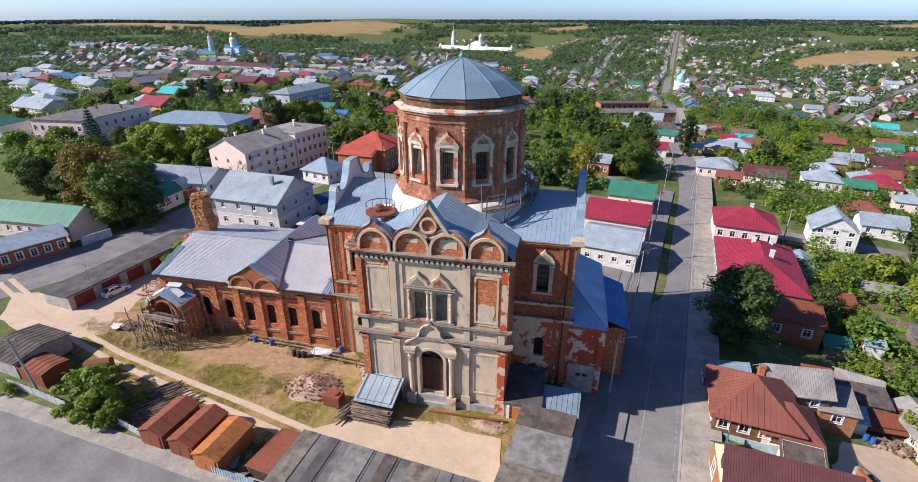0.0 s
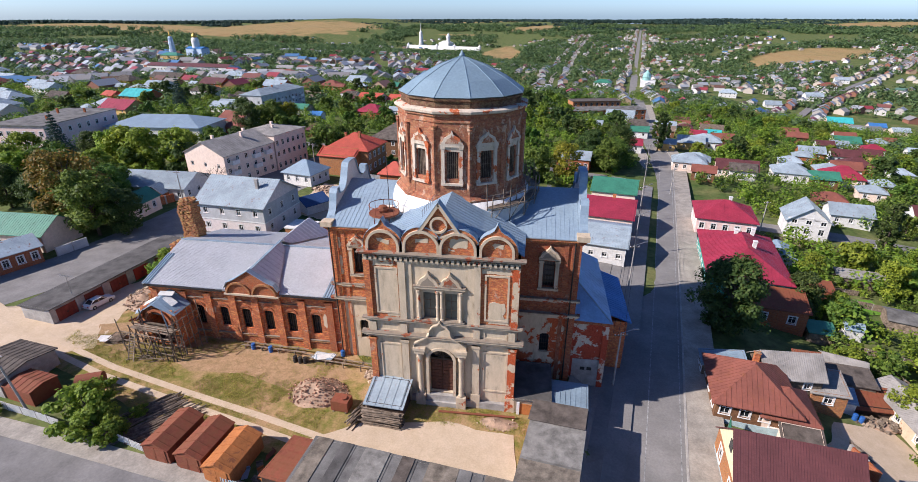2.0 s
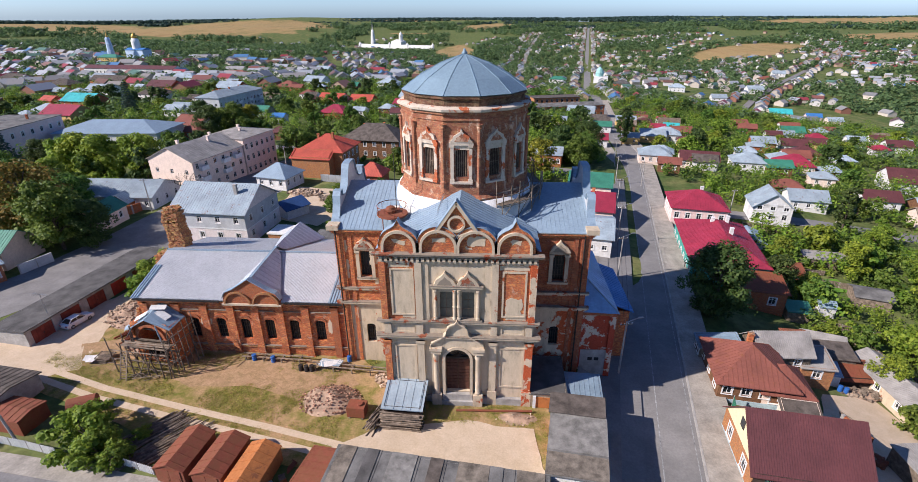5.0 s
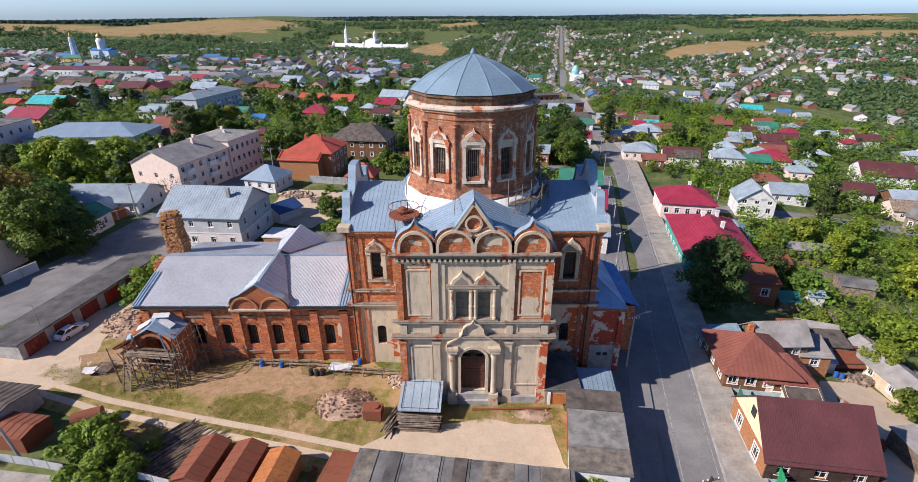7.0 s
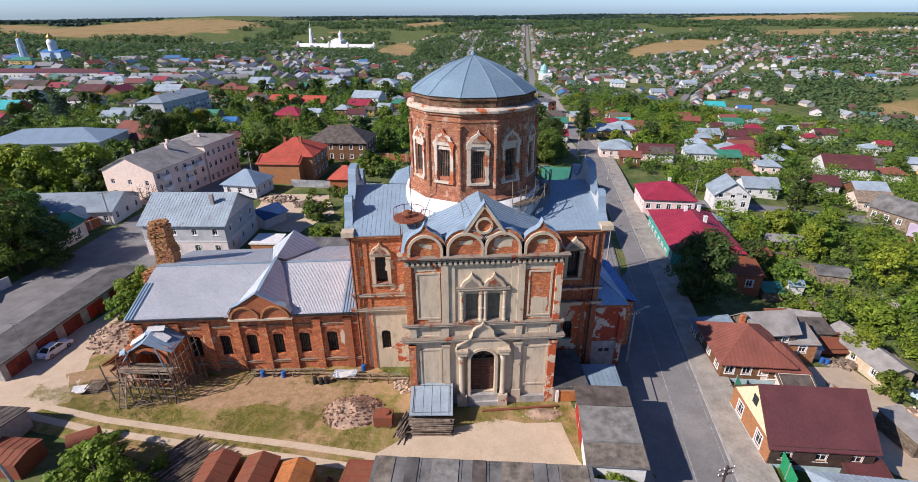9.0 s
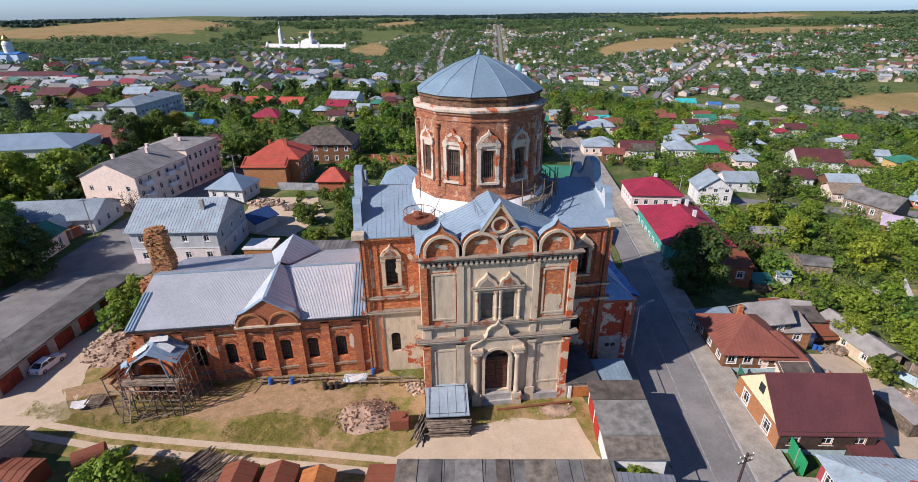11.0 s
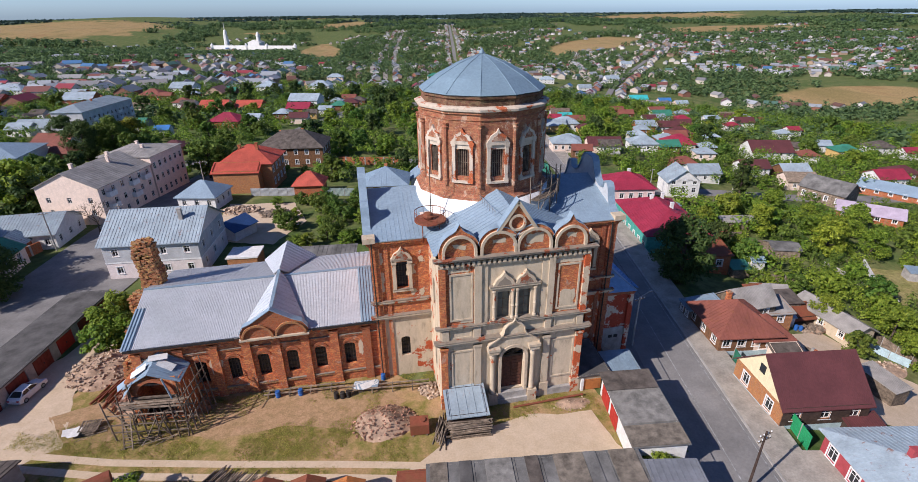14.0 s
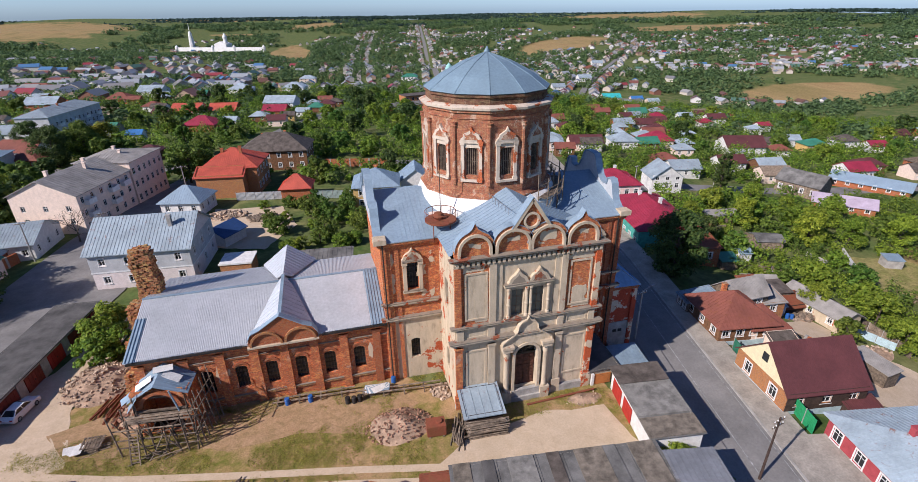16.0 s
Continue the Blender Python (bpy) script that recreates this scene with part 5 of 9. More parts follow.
for s in (-1, 1):
    for q in ([(0, 0.6, 24.75), (0, 9.0, 25.0), (s * 4.3, 9.0, 22.75), (s * 4.3, 0.6, 22.45)], [(s * 4.3, 0.6, 22.45), (s * 4.3, 9.0, 22.75), (s * 9.25, 7.4, 20.45), (s * 9.25, 0.6, 20.6)]):
        ribbed(b, q, (s, 0, -0.5), 0.7, 0.05, 0.04)
    x = s * 6.4
    for q in ([(x, 0.5, 24.1), (x - s * 2.1, 0.5, 22.4), (x, 5.0, 21.5)], [(x, 0.5, 24.1), (x + s * 2.6, 0.5, 20.7), (x, 5.0, 21.5)]):
        b.poly(q)
b.ob("porch_roof", M_ZINC, church, "standing-seam zinc roof", fix=False)
# scrolled parapets at both ends of the cube
half = [(7.1, 20.0), (7.1, 20.5), (8.4, 20.6), (9.2, 21.2), (9.7, 22.2), (10.0, 23.3), (10.4, 23.85), (11.3, 23.85), (11.5, 23.0), (12.6, 22.9), (13.6, 23.4), (14.3, 24.4), (14.8, 25.5), (15.3, 26.05), (16.6, 26.15)]
full = half + [(33.2 - y, z) for y, z in reversed(half[:-1])]
for s in (-1, 1):
    pz = empty_part("parapet", church)
    pz["label"] = "scrolled gable parapet capped with sheet metal"
    Build().prism(full, s * 16.4, s * 15.85, "x").ob("wall", M_ZINC_PALE, pz)
    Build().strap([(s * 16.1, ay, az) for ay, az in full[1:-1]], (0.5, 0, 0), 0.12).ob("capping", M_ZINC, pz)
for x in (-16.0, 16.0):
    Build().box(x - 0.75, 6.5, 20.1, x + 0.75, 7.9, 20.75).ob("corner_block", M_TRIM, church)
# ruined western end
rng = np.random.default_rng(5)


def ragged(cx, cy, z0, z1, w, d, seed, mat, parent, name):
    """A broken stump of masonry: rows of bricks laid unevenly round a core, the top torn off."""
    b = Build()
    z = z0
    while z < z1:
        f = (z - z0) / (z1 - z0)
        bw = w * (1 - 0.22 * f) * (1 + 0.16 * noise.noise((seed, z * 0.45, 0)))
        bd = d * (1 - 0.2 * f) * (1 + 0.16 * noise.noise((seed, z * 0.45, 5)))
        ox, oy = 0.22 * noise.noise((seed, z * 0.35, 9)), 0.2 * noise.noise((seed, z * 0.35, 14))
        hgt = 0.15
        nx, ny = max(2, int(bw / 0.36)), max(2, int(bd / 0.36))
        for i in range(nx):
            for j in range(ny):
                if 0 < i < nx - 1 and 0 < j < ny - 1 and f < 0.9:
                    continue
                if f > 0.78 and rng.random() < (f - 0.78) * 2.6:
                    continue
                x, y = cx + ox + bw * ((i + 0.5) / nx - 0.5), cy + oy + bd * ((j + 0.5) / ny - 0.5)
                hx, hy = bw / nx * 0.52, bd / ny * 0.52
                jx, jy, jz = rng.normal(scale=0.06), rng.normal(scale=0.06), rng.uniform(-0.03, 0.04)
                b.box(x - hx + jx, y - hy + jy, z - 0.04, x + hx + jx, y + hy + jy, z + hgt + jz)
        z += hgt
    return b.ob(name, mat, parent, fix=True)


ragged(-45.3, 19.6, 4, 17.8, 2.9, 2.6, 1.3, M_BRICK_RUIN, church, "ruined_pier")["label"] = "ragged stump of broken brick masonry"
ragged(-46.4, 17.4, 0, 11.0, 2.6, 3.4, 4.1, M_BRICK_RUIN, church, "broken_wall")
ragged(-46.2, 13.8, 0, 8.6, 1.8, 4.2, 7.7, M_BRICK_RUIN, church, "broken_wall")
ragged(-46.0, 10.0, 0, 6.4, 1.6, 4.0, 9.2, M_BRICK_RUIN, church, "broken_wall")

# ---------------------------------------------------------------- houses
WINDOWS = {}


def window_meshes(w, h, frame_mat, bars=True):
    key = (round(w, 2), round(h, 2), frame_mat.name, bars)
    if key not in WINDOWS:
        f = Build()
        t = 0.09
        for x0, x1, z0, z1 in ((-w / 2, w / 2, 0, t), (-w / 2, w / 2, h - t, h), (-w / 2, -w / 2 + t, t, h - t), (w / 2 - t, w / 2, t, h - t)):
            f.box(x0, -0.03, z0, x1, 0.05, z1)
        if bars:
            f.box(-0.03, -0.02, t, 0.03, 0.04, h - t)
            f.box(-w / 2 + t, -0.02, h * 0.66, -0.03, 0.04, h * 0.66 + 0.05)
            f.box(0.03, -0.02, h * 0.66, w / 2 - t, 0.04, h * 0.66 + 0.05)
        c = Build()
        for x0, x1, z0, z1 in ((-w / 2 - 0.16, -w / 2, -0.1, h + 0.16), (w / 2, w / 2 + 0.16, -0.1, h + 0.16), (-w / 2, w / 2, h, h + 0.16)):
            c.box(x0, -0.17, z0, x1, -0.09, z1)
        c.box(-w / 2 - 0.2, -0.24, -0.16, w / 2 + 0.2, -0.02, -0.08)
        p = Build().poly([(-w / 2 + t, 0.02, t), (w / 2 - t, 0.02, t), (w / 2 - t, 0.02, h - t), (-w / 2 + t, 0.02, h - t)])
        WINDOWS[key] = f.mesh("window_frame", frame_mat), p.mesh("pane", M_GLASS, fix=False), c.mesh("casing", frame_mat)
    return WINDOWS[key]


def add_window(parent, m, w, h, frame_mat=None, casing=True, bars=True):
    fr, pn, cs = window_meshes(w, h, frame_mat or M_FRAME, bars)
    e = share("window", fr, parent, m)
    share("pane", pn, e)
    if casing:
        share("casing", cs, e)
    return e


def roof_faces(w, d, h, rise, kind, axis, over):
    """The sloping faces of a roof over a w x d house, each as (corners, way down)."""
    X, Y = w / 2 + over, d / 2 + over
    drop = over * rise / ((d / 2) if axis == "x" else (w / 2))
    z0, z1 = h - drop, h + rise
    if kind == "gable":
        if axis == "x":
            return [([(-X, -Y, z0), (X, -Y, z0), (X, 0, z1), (-X, 0, z1)], (0, -1, -1)), ([(X, Y, z0), (-X, Y, z0), (-X, 0, z1), (X, 0, z1)], (0, 1, -1))]
        return [([(X, -Y, z0), (X, Y, z0), (0, Y, z1), (0, -Y, z1)], (1, 0, -1)), ([(-X, Y, z0), (-X, -Y, z0), (0, -Y, z1), (0, Y, z1)], (-1, 0, -1))]
    if kind == "hip":
        k = max(0.0, (X - Y) if axis == "x" else (Y - X))
        if axis == "x":
            a, c = (-k, 0, z1), (k, 0, z1)
            return [([(-X, -Y, z0), (X, -Y, z0), c, a], (0, -1, -1)), ([(X, Y, z0), (-X, Y, z0), a, c], (0, 1, -1)),
                    ([(X, -Y, z0), (X, Y, z0), c], (1, 0, -1)), ([(-X, Y, z0), (-X, -Y, z0), a], (-1, 0, -1))]
        a, c = (0, -k, z1), (0, k, z1)
        return [([(X, -Y, z0), (X, Y, z0), c, a], (1, 0, -1)), ([(-X, Y, z0), (-X, -Y, z0), a, c], (-1, 0, -1)),
                ([(-X, -Y, z0), (X, -Y, z0), a], (0, -1, -1)), ([(X, Y, z0), (-X, Y, z0), c], (0, 1, -1))]
    # lean-to: high at the back
    if axis == "x":
        return [([(-X, -Y, z0), (X, -Y, z0), (X, Y, z1), (-X, Y, z1)], (0, -1, -1))]
    return [([(-X, -Y, z0), (X, -Y, z1), (X, Y, z1), (-X, Y, z0)], (-1, 0, -1))]


def house(label, x, y, w, d, rot, h, roof, rise, wall, roof_mat, axis="x", over=0.45, wins=(), chimneys=(), seam=0.6, z=None, plinth=None,
          name="house", category="house", frame_mat=None, casing=True, group="", gable_mat=None, base_h=0.7, dormers=()):
    """A house on its place. wins: (side f/b/l/r, count, width, height, sills). chimneys: places on the roof."""
    z = H(x, y) if z is None else z
    e = empty(name, pose(x, y, z, 0, 0, rot), label, category, group)
    X, Y = w / 2, d / 2
    spots = {"f": (lambda u, zz, q: (u, -Y + q, zz), w, 0), "b": (lambda u, zz, q: (-u, Y - q, zz), w, 180),
             "l": (lambda u, zz, q: (-X + q, -u, zz), d, -90), "r": (lambda u, zz, q: (X - q, u, zz), d, 90)}
    opens = {k: [] for k in spots}
    for side, count, ww, wh, sills in wins:
        L = spots[side][1]
        for s in sills:
            for i in range(count):
                u = -L / 2 + L * (i + 0.5) / count
                opens[side].append((u - ww / 2, u + ww / 2, s, s + wh, 0))
    b = Build()
    for side, (pl, L, turn) in spots.items():
        wall_panel(b, -L / 2, L / 2, -1.2, h, pl, opens[side], 0.2)
        for l, r, bt, tp, _ in opens[side]:
            px, py, pz = pl((l + r) / 2, bt, 0.12)
            add_window(e, pose(px, py, pz, 0, 0, turn), r - l, tp - bt, frame_mat, casing)
    gm_i = 1 if gable_mat else 0
    if roof == "gable":
        if axis == "x":
            for s in (-1, 1):
                b.poly([(s * X, -Y, h), (s * X, Y, h), (s * X, 0, h + rise)], gm_i)
        else:
            for s in (-1, 1):
                b.poly([(-X, s * Y, h), (X, s * Y, h), (0, s * Y, h + rise)], gm_i)
    elif roof == "lean":
        b.poly([(-X, Y, h), (X, Y, h), (X, Y, h + rise), (-X, Y, h + rise)] if axis == "x" else [(X, -Y, h), (X, Y, h), (X, Y, h + rise), (X, -Y, h + rise)], gm_i)
        for s in (-1, 1):
            b.poly([(s * X, -Y, h), (s * X, Y, h), (s * X, Y, h + rise)] if axis == "x" else [(-X, s * Y, h), (X, s * Y, h), (X, s * Y, h + rise)], gm_i)
    b.ob("wall", [wall, gable_mat] if gable_mat else wall, e, fix=False)
    if plinth:
        p = Build()
        p.box(-X - 0.06, -Y - 0.06, -1.2, X + 0.06, Y + 0.06, base_h)
        p.ob("plinth", plinth, e)
    r = Build()
    if roof == "flat":
        r.box(-X - over, -Y - over, h, X + over, Y + over, h + 0.22)
        r.box(-X - over, -Y - over, h + 0.22, X + over, -Y - over + 0.12, h + 0.3)
        r.box(-X - over, Y + over - 0.12, h + 0.22, X + over, Y + over, h + 0.3)
    else:
        for q, dn in roof_faces(w, d, h, rise, roof, axis, over):
            if seam:
                ribbed(r, q, dn, seam, min(0.05, seam * 0.4), min(0.045, seam * 0.12))
            else:
                r.poly(q)
            low = [(px, py, pz - 0.13) for px, py, pz in q]
            r.poly(low)
            for i in range(len(q)):
                j = (i + 1) % len(q)
                r.poly([q[i], q[j], low[j], low[i]])
    r.ob("roof", roof_mat, e, fix=False)
    for cx, cy, ch, cm in chimneys:
        c = Build()
        c.box(cx - 0.35, cy - 0.3, h - 0.2, cx + 0.35, cy + 0.3, ch)
        c.box(cx - 0.42, cy - 0.37, ch, cx + 0.42, cy + 0.37, ch + 0.14)
        c.ob("chimney", cm, e)
    return e


def balcony(parent, x, u, z, w):
    """A balcony on the side of a house that faces its own right."""
    b = Build().box(x, u - w / 2, z - 0.15, x + 1.1, u + w / 2, z)
    b.box(x + 1.04, u - w / 2, z, x + 1.1, u + w / 2, z + 1.05)
    b.box(x, u - w / 2, z, x + 1.05, u - w / 2 + 0.06, z + 1.05).box(x, u + w / 2 - 0.06, z, x + 1.05, u + w / 2, z + 1.05)
    return b.ob("balcony", M_FRAME, parent)


def fence(line, h, mat, label, panel=2.6, post=0.1, name="fence", thick=0.05):
    e = empty(name, pose(line[0][0], line[0][1], H(*line[0])), label, "fence")
    inv = e.matrix_basis.inverted()
    for (ax, ay), (bx, by) in zip(line[:-1], line[1:]):
        L = math.hypot(bx - ax, by - ay)
        k = max(1, round(L / panel))
        ang = math.degrees(math.atan2(by - ay, bx - ax))
        for i in range(k):
            x, y = ax + (bx - ax) * (i + 0.5) / k, ay + (by - ay) * (i + 0.5) / k
            m = inv @ pose(x, y, H(x, y), 0, 0, ang)
            w = L / k
            b = Build().folded(w - post, h, thick, 8) if thick < 0.2 else Build().box(-w / 2 + post / 2, -thick / 2, 0.02, w / 2 - post / 2, thick / 2, h)
            o = b.ob("panel", mat, e)
            o.matrix_basis = m
            p = Build().box(-post / 2, -post / 2, -0.3, post / 2, post / 2, h + 0.08).ob("post", M_CONCRETE, e)
            p.matrix_basis = inv @ pose(ax + (bx - ax) * i / k, ay + (by - ay) * i / k, H(x, y), 0, 0, ang)
    return e


# right of the street
brown_house = house("brown-roofed house with orange brick street wall and cream gable", 38.2, -5.6, 11.4, 9.8, -8, 3.9, "gable", 4.5, M_BRICK_ORANGE, M_BROWNROOF, "x", 0.35,
      [("l", 2, 1.3, 1.7, [1.5]), ("f", 3, 1.3, 1.2, [1.9])], [], 0.25, z=-3.7, plinth=M_PALEBLUE, base_h=1.1, gable_mat=M_GABLE)
Build().box(-5.6, -4.98, 1.1, 5.6, -4.91, 1.85).box(-5.6, -4.98, 3.15, 5.6, -4.91, 3.9).box(-5.6, -4.98, 1.85, -4.45, -4.91, 3.15).box(-3.15, -4.98, 1.85, -0.65, -4.91, 3.15).box(0.65, -4.98, 1.85, 3.15, -4.91, 3.15).box(4.45, -4.98, 1.85, 5.6, -4.91, 3.15).ob("boarding", M_WOOD_DARK, brown_house, "dark brown boarding")
Build().box(-5.8, -0.5, 5.4, -5.69, 0.5, 6.6).ob("attic_window", M_GLASS, brown_house)
house("old timber house with rusty red hip roof", 39.9, 9.2, 9.2, 9.6, -9, 3.9, "hip", 3.0, M_WOOD_BROWN, M_RUSTROOF, "y", 0.6,
      [("l", 3, 1.1, 1.5, [1.6]), ("f", 4, 1.1, 1.4, [1.7])], [(1.4, 4.4, 5.6, M_BRICK)], 0.6, z=-3.7, plinth=M_PALEBLUE, base_h=0.8)
house("low wing with faded red hip roof", 43.4, 6.8, 5.8, 6.0, -9, 3.5, "hip", 2.3, M_CREAM, M_RUSTROOF, "x", 0.5, [("f", 2, 1.1, 1.2, [1.5])], [], 0.6, z=-4.1)
house("lean-to with pale grey metal roof beside the pavement", 38.4, 14.9, 5.4, 3.4, -9, 2.8, "lean", 0.9, M_WOOD, M_ZINC_BLUE, "y", 0.3, [("l", 2, 0.8, 1.1, [1.2])], [], 0.5, z=-3.6)
house("crimson house with white window frames and grey hip roof", 39.0, -21.4, 13, 13, -11, 4.2, "hip", 2.0, M_CRIMSONWALL, M_GREYMETAL, "x", 0.6,
      [("l", 4, 1.3, 1.7, [1.4])], [(-1.5, 1.5, 6.6, M_CRIMSONWALL)], 0.55, plinth=M_CONCRETE)
house("long building with crimson metal roof", 53.2, 51.1, 14, 22.5, -11, 5.8, "hip", 3.2, M_TEAL, M_REDROOF, "y", 0.5,
      [("l", 7, 1.2, 1.7, [1.6])], [(-1, 4, 9.4, M_WHITE), (1.5, -2, 9.6, M_WHITE), (2.5, 6, 9.2, M_WHITE)], 0.6)
house("brick shop with rusty brown roof", 54.3, 35.7, 9, 6.0, -11, 4.2, "lean", 1.0, M_BRICK_NEW, M_RUST, "x", 0.4, [("f", 2, 1.2, 1.4, [1.6])], [], 0.5)
house("pink house with red hip roof", 57.7, 75.9, 13.0, 12.0, -11, 6.6, "hip", 3.0, M_PINK, M_REDROOF, "x", 0.5,
      [("l", 5, 1.1, 1.5, [3.6]), ("f", 5, 1.1, 1.5, [3.6])], [(1, 1, 10, M_WHITE)], 0.6)
house("white cottage with grey metal roof", 81.0, 84.0, 9.5, 9, -14, 5.0, "gable", 3.6, M_WHITE, M_GREYMETAL, "y", 0.5,
      [("f", 3, 1.2, 1.6, [1.4, 4.0])], [], 0.6)
house("white house with pale hip roof", 85.0, 184.0, 12, 9, -12, 4.2, "hip", 2.4, M_WHITE, M_GREYMETAL, "x", 0.5, [("f", 4, 1.0, 1.4, [1.6]), ("l", 3, 1.0, 1.4, [1.6])], [], 0.6)
house("white house with pale hip roof", 66.5, 140.0, 11, 9, -12, 4.2, "hip", 2.4, M_CREAM, M_GREYMETAL, "x", 0.5, [("f", 4, 1.0, 1.4, [1.6]), ("l", 3, 1.0, 1.4, [1.6])], [], 0.6)
house("low house with brown roof", 82.0, 137.0, 13, 9, -14, 3.6, "gable", 2.4, M_CREAM, M_BROWNROOF, "x", 0.5, [("f", 5, 1.0, 1.3, [1.3])], [], 0.6)
house("house with magenta hip roof", 120.0, 142.0, 12, 10, -14, 3.8, "hip", 3.2, M_CREAM, M_REDROOF, "x", 0.5, [("f", 4, 1.0, 1.3, [1.3])], [], 0.6)
house("white house with grey hip roof", 101.0, 139.0, 11, 9, -14, 3.8, "hip", 2.6, M_WHITE, M_GREYMETAL, "x", 0.5, [("f", 4, 1.0, 1.3, [1.3])], [], 0.6)
# left of the street, behind the church
house("white house with teal annex and pale metal roof", 25.4, 54.0, 11, 13, -12, 4.6, "gable", 2.0, M_WHITE, M_GREYMETAL, "x", 0.5, [("f", 4, 1.0, 1.0, [1.8])], [], 0.6)
house("house with crimson metal roof", 27.9, 71.1, 14, 13, -12, 4.4, "gable", 2.6, M_CREAM, M_REDROOF, "x", 0.5, [("r", 4, 1.0, 1.3, [1.6])], [(2, 0, 7.6, M_BRICK)], 0.6)
house("house with dark green metal roof", 33.1, 90.6, 11.5, 11, -12, 4.2, "gable", 2.4, M_CREAM, M_GREENROOF, "x", 0.5, [("r", 3, 1.0, 1.3, [1.5])], [], 0.6)
house("long brick house with grey roof", 24.1, 125.6, 11, 8, -12, 4.6, "gable", 2.0, M_BRICK_NEW, M_GREYMETAL, "x", 0.4, [("f", 5, 1.0, 1.4, [1.6])], [], 0.6)
# left quarter
pink_house = house("two-storey white and pink house with zinc gable roof", -54.2, 50.2, 16.5, 14.0, -5, 7.2, "gable", 4.0, M_PINK_PALE, M_GREYMETAL, "x", 0.6,
      [("f", 4, 1.0, 1.3, [1.2, 4.7]), ("r", 3, 1.0, 1.4, [1.2, 4.6]), ("l", 3, 1.0, 1.4, [1.2, 4.6])], [(4.6, -2.6, 11.6, M_CONCRETE)], 0.6)
Build().box(-8.33, -7.08, 3.25, 8.33, 7.08, 3.5).ob("band", M_FRAME, pink_house)
b = Build().box(-8.25, -7.05, 3.5, 8.25, -6.99, 4.58).box(-8.25, -7.05, 6.12, 8.25, -6.99, 7.1)
for x0, x1 in ((-8.25, -6.8), (-5.57, -2.68), (-1.44, 1.44), (2.68, 5.57), (6.8, 8.25)):
    b.box(x0, -7.05, 4.58, x1, -6.99, 6.12)
b.ob("boarding", M_CONCRETE_PALE, pink_house, "pale grey weathered boarding")
b = Build().box(8.24, -7.0, 3.5, 8.3, 7.0, 4.48).box(8.24, -7.0, 6.12, 8.3, 7.0, 7.15)
for y0, y1 in ((-7.0, -5.28), (-4.05, -0.62), (0.62, 4.05), (5.28, 7.0)):
    b.box(8.24, y0, 4.48, 8.3, y1, 6.12)
b.ob("boarding", M_CONCRETE_PALE, pink_house, "pale grey weathered boarding")
apartments = house("three-storey cream apartment house with grey gable roof", -80.3, 85.7, 15.0, 19.6, -14, 9.4, "gable", 3.4, M_CREAM, M_GREYFLAT, "y", 0.4,
      [("r", 6, 1.1, 1.5, [1.0, 4.0, 7.0]), ("f", 3, 1.0, 1.3, [2.6, 5.6])], [(-2, -4, 13.2, M_CREAM), (2, 3, 13.2, M_CREAM), (-1, 7, 13.2, M_CREAM)], 0.9, casing=False)
for u, z in ((-6.6, 3.6), (-6.6, 6.6), (1.8, 3.6), (1.8, 6.6), (6.6, 6.6)):
    balcony(apartments, 7.5, u, z, 2.6)
house("tall cream apartment house end with flat grey hip roof", -75.4, 102.6, 14, 14.6, -14, 11.8, "hip", 1.5, M_CREAM, M_GREYFLAT, "y", 0.4,
      [("r", 6, 1.1, 1.7, [1.2, 4.8, 8.2]), ("f", 2, 1.0, 1.5, [9.2])], [(2, -2, 13.6, M_CREAM), (-2, 2, 13.6, M_CREAM)], 0.9, casing=False)
house("orange brick house with red tiled hip roof", -46.5, 101.0, 14, 13, -8, 8.2, "hip", 3.6, M_BRICK_ORANGE, M_ORANGEROOF, "x", 0.7,
      [("r", 4, 1.2, 1.6, [1.5, 5.0])], [(2.5, -2, 12.4, M_BRICK_NEW), (-2.5, -1.5, 11.8, M_BRICK_NEW)], 0.5)
house("plain orange brick wing with red lean-to roof", -49.5, 93.2, 12, 3.4, -8, 6.4, "lean", 1.6, M_BRICK_ORANGE, M_ORANGEROOF, "x", 0.5, [], [], 0.5)
house("small white house with pale blue hip roof", -56.0, 83.5, 9.5, 8.5, -14, 3.9, "hip", 2.8, M_WHITE, M_ZINC, "x", 0.6, [("f", 3, 1.0, 1.4, [1.3]), ("r", 3, 1.0, 1.4, [1.3])], [], 0.6)
house("small red brick summer house with red roof", -30.1, 87.5, 7.4, 6.4, -8, 3.8, "hip", 2.6, M_BRICK_NEW, M_ORANGEROOF, "x", 0.6, [], [], 0.5)
house("old two-storey house with brown felt hip roof", -37.5, 127.5, 21, 14, -8, 7.2, "hip", 4.2, M_WOOD_BROWN, M_FELT_BROWN, "x", 0.7, [("f", 6, 1.0, 1.4, [1.4, 4.6]), ("r", 4, 1.0, 1.4, [1.4, 4.6])],
      [(3, 1, 11.4, M_BRICK), (-4, 0, 11.0, M_BRICK)], 0)
house("low white house with zinc gable roof", -90.0, 68.0, 20, 12, 0, 3.9, "gable", 2.5, M_WHITE, M_GREYMETAL, "x", 0.6, [("r", 3, 1.1, 1.5, [1.2]), ("f", 6, 1.0, 1.3, [1.2])], [], 0.6)
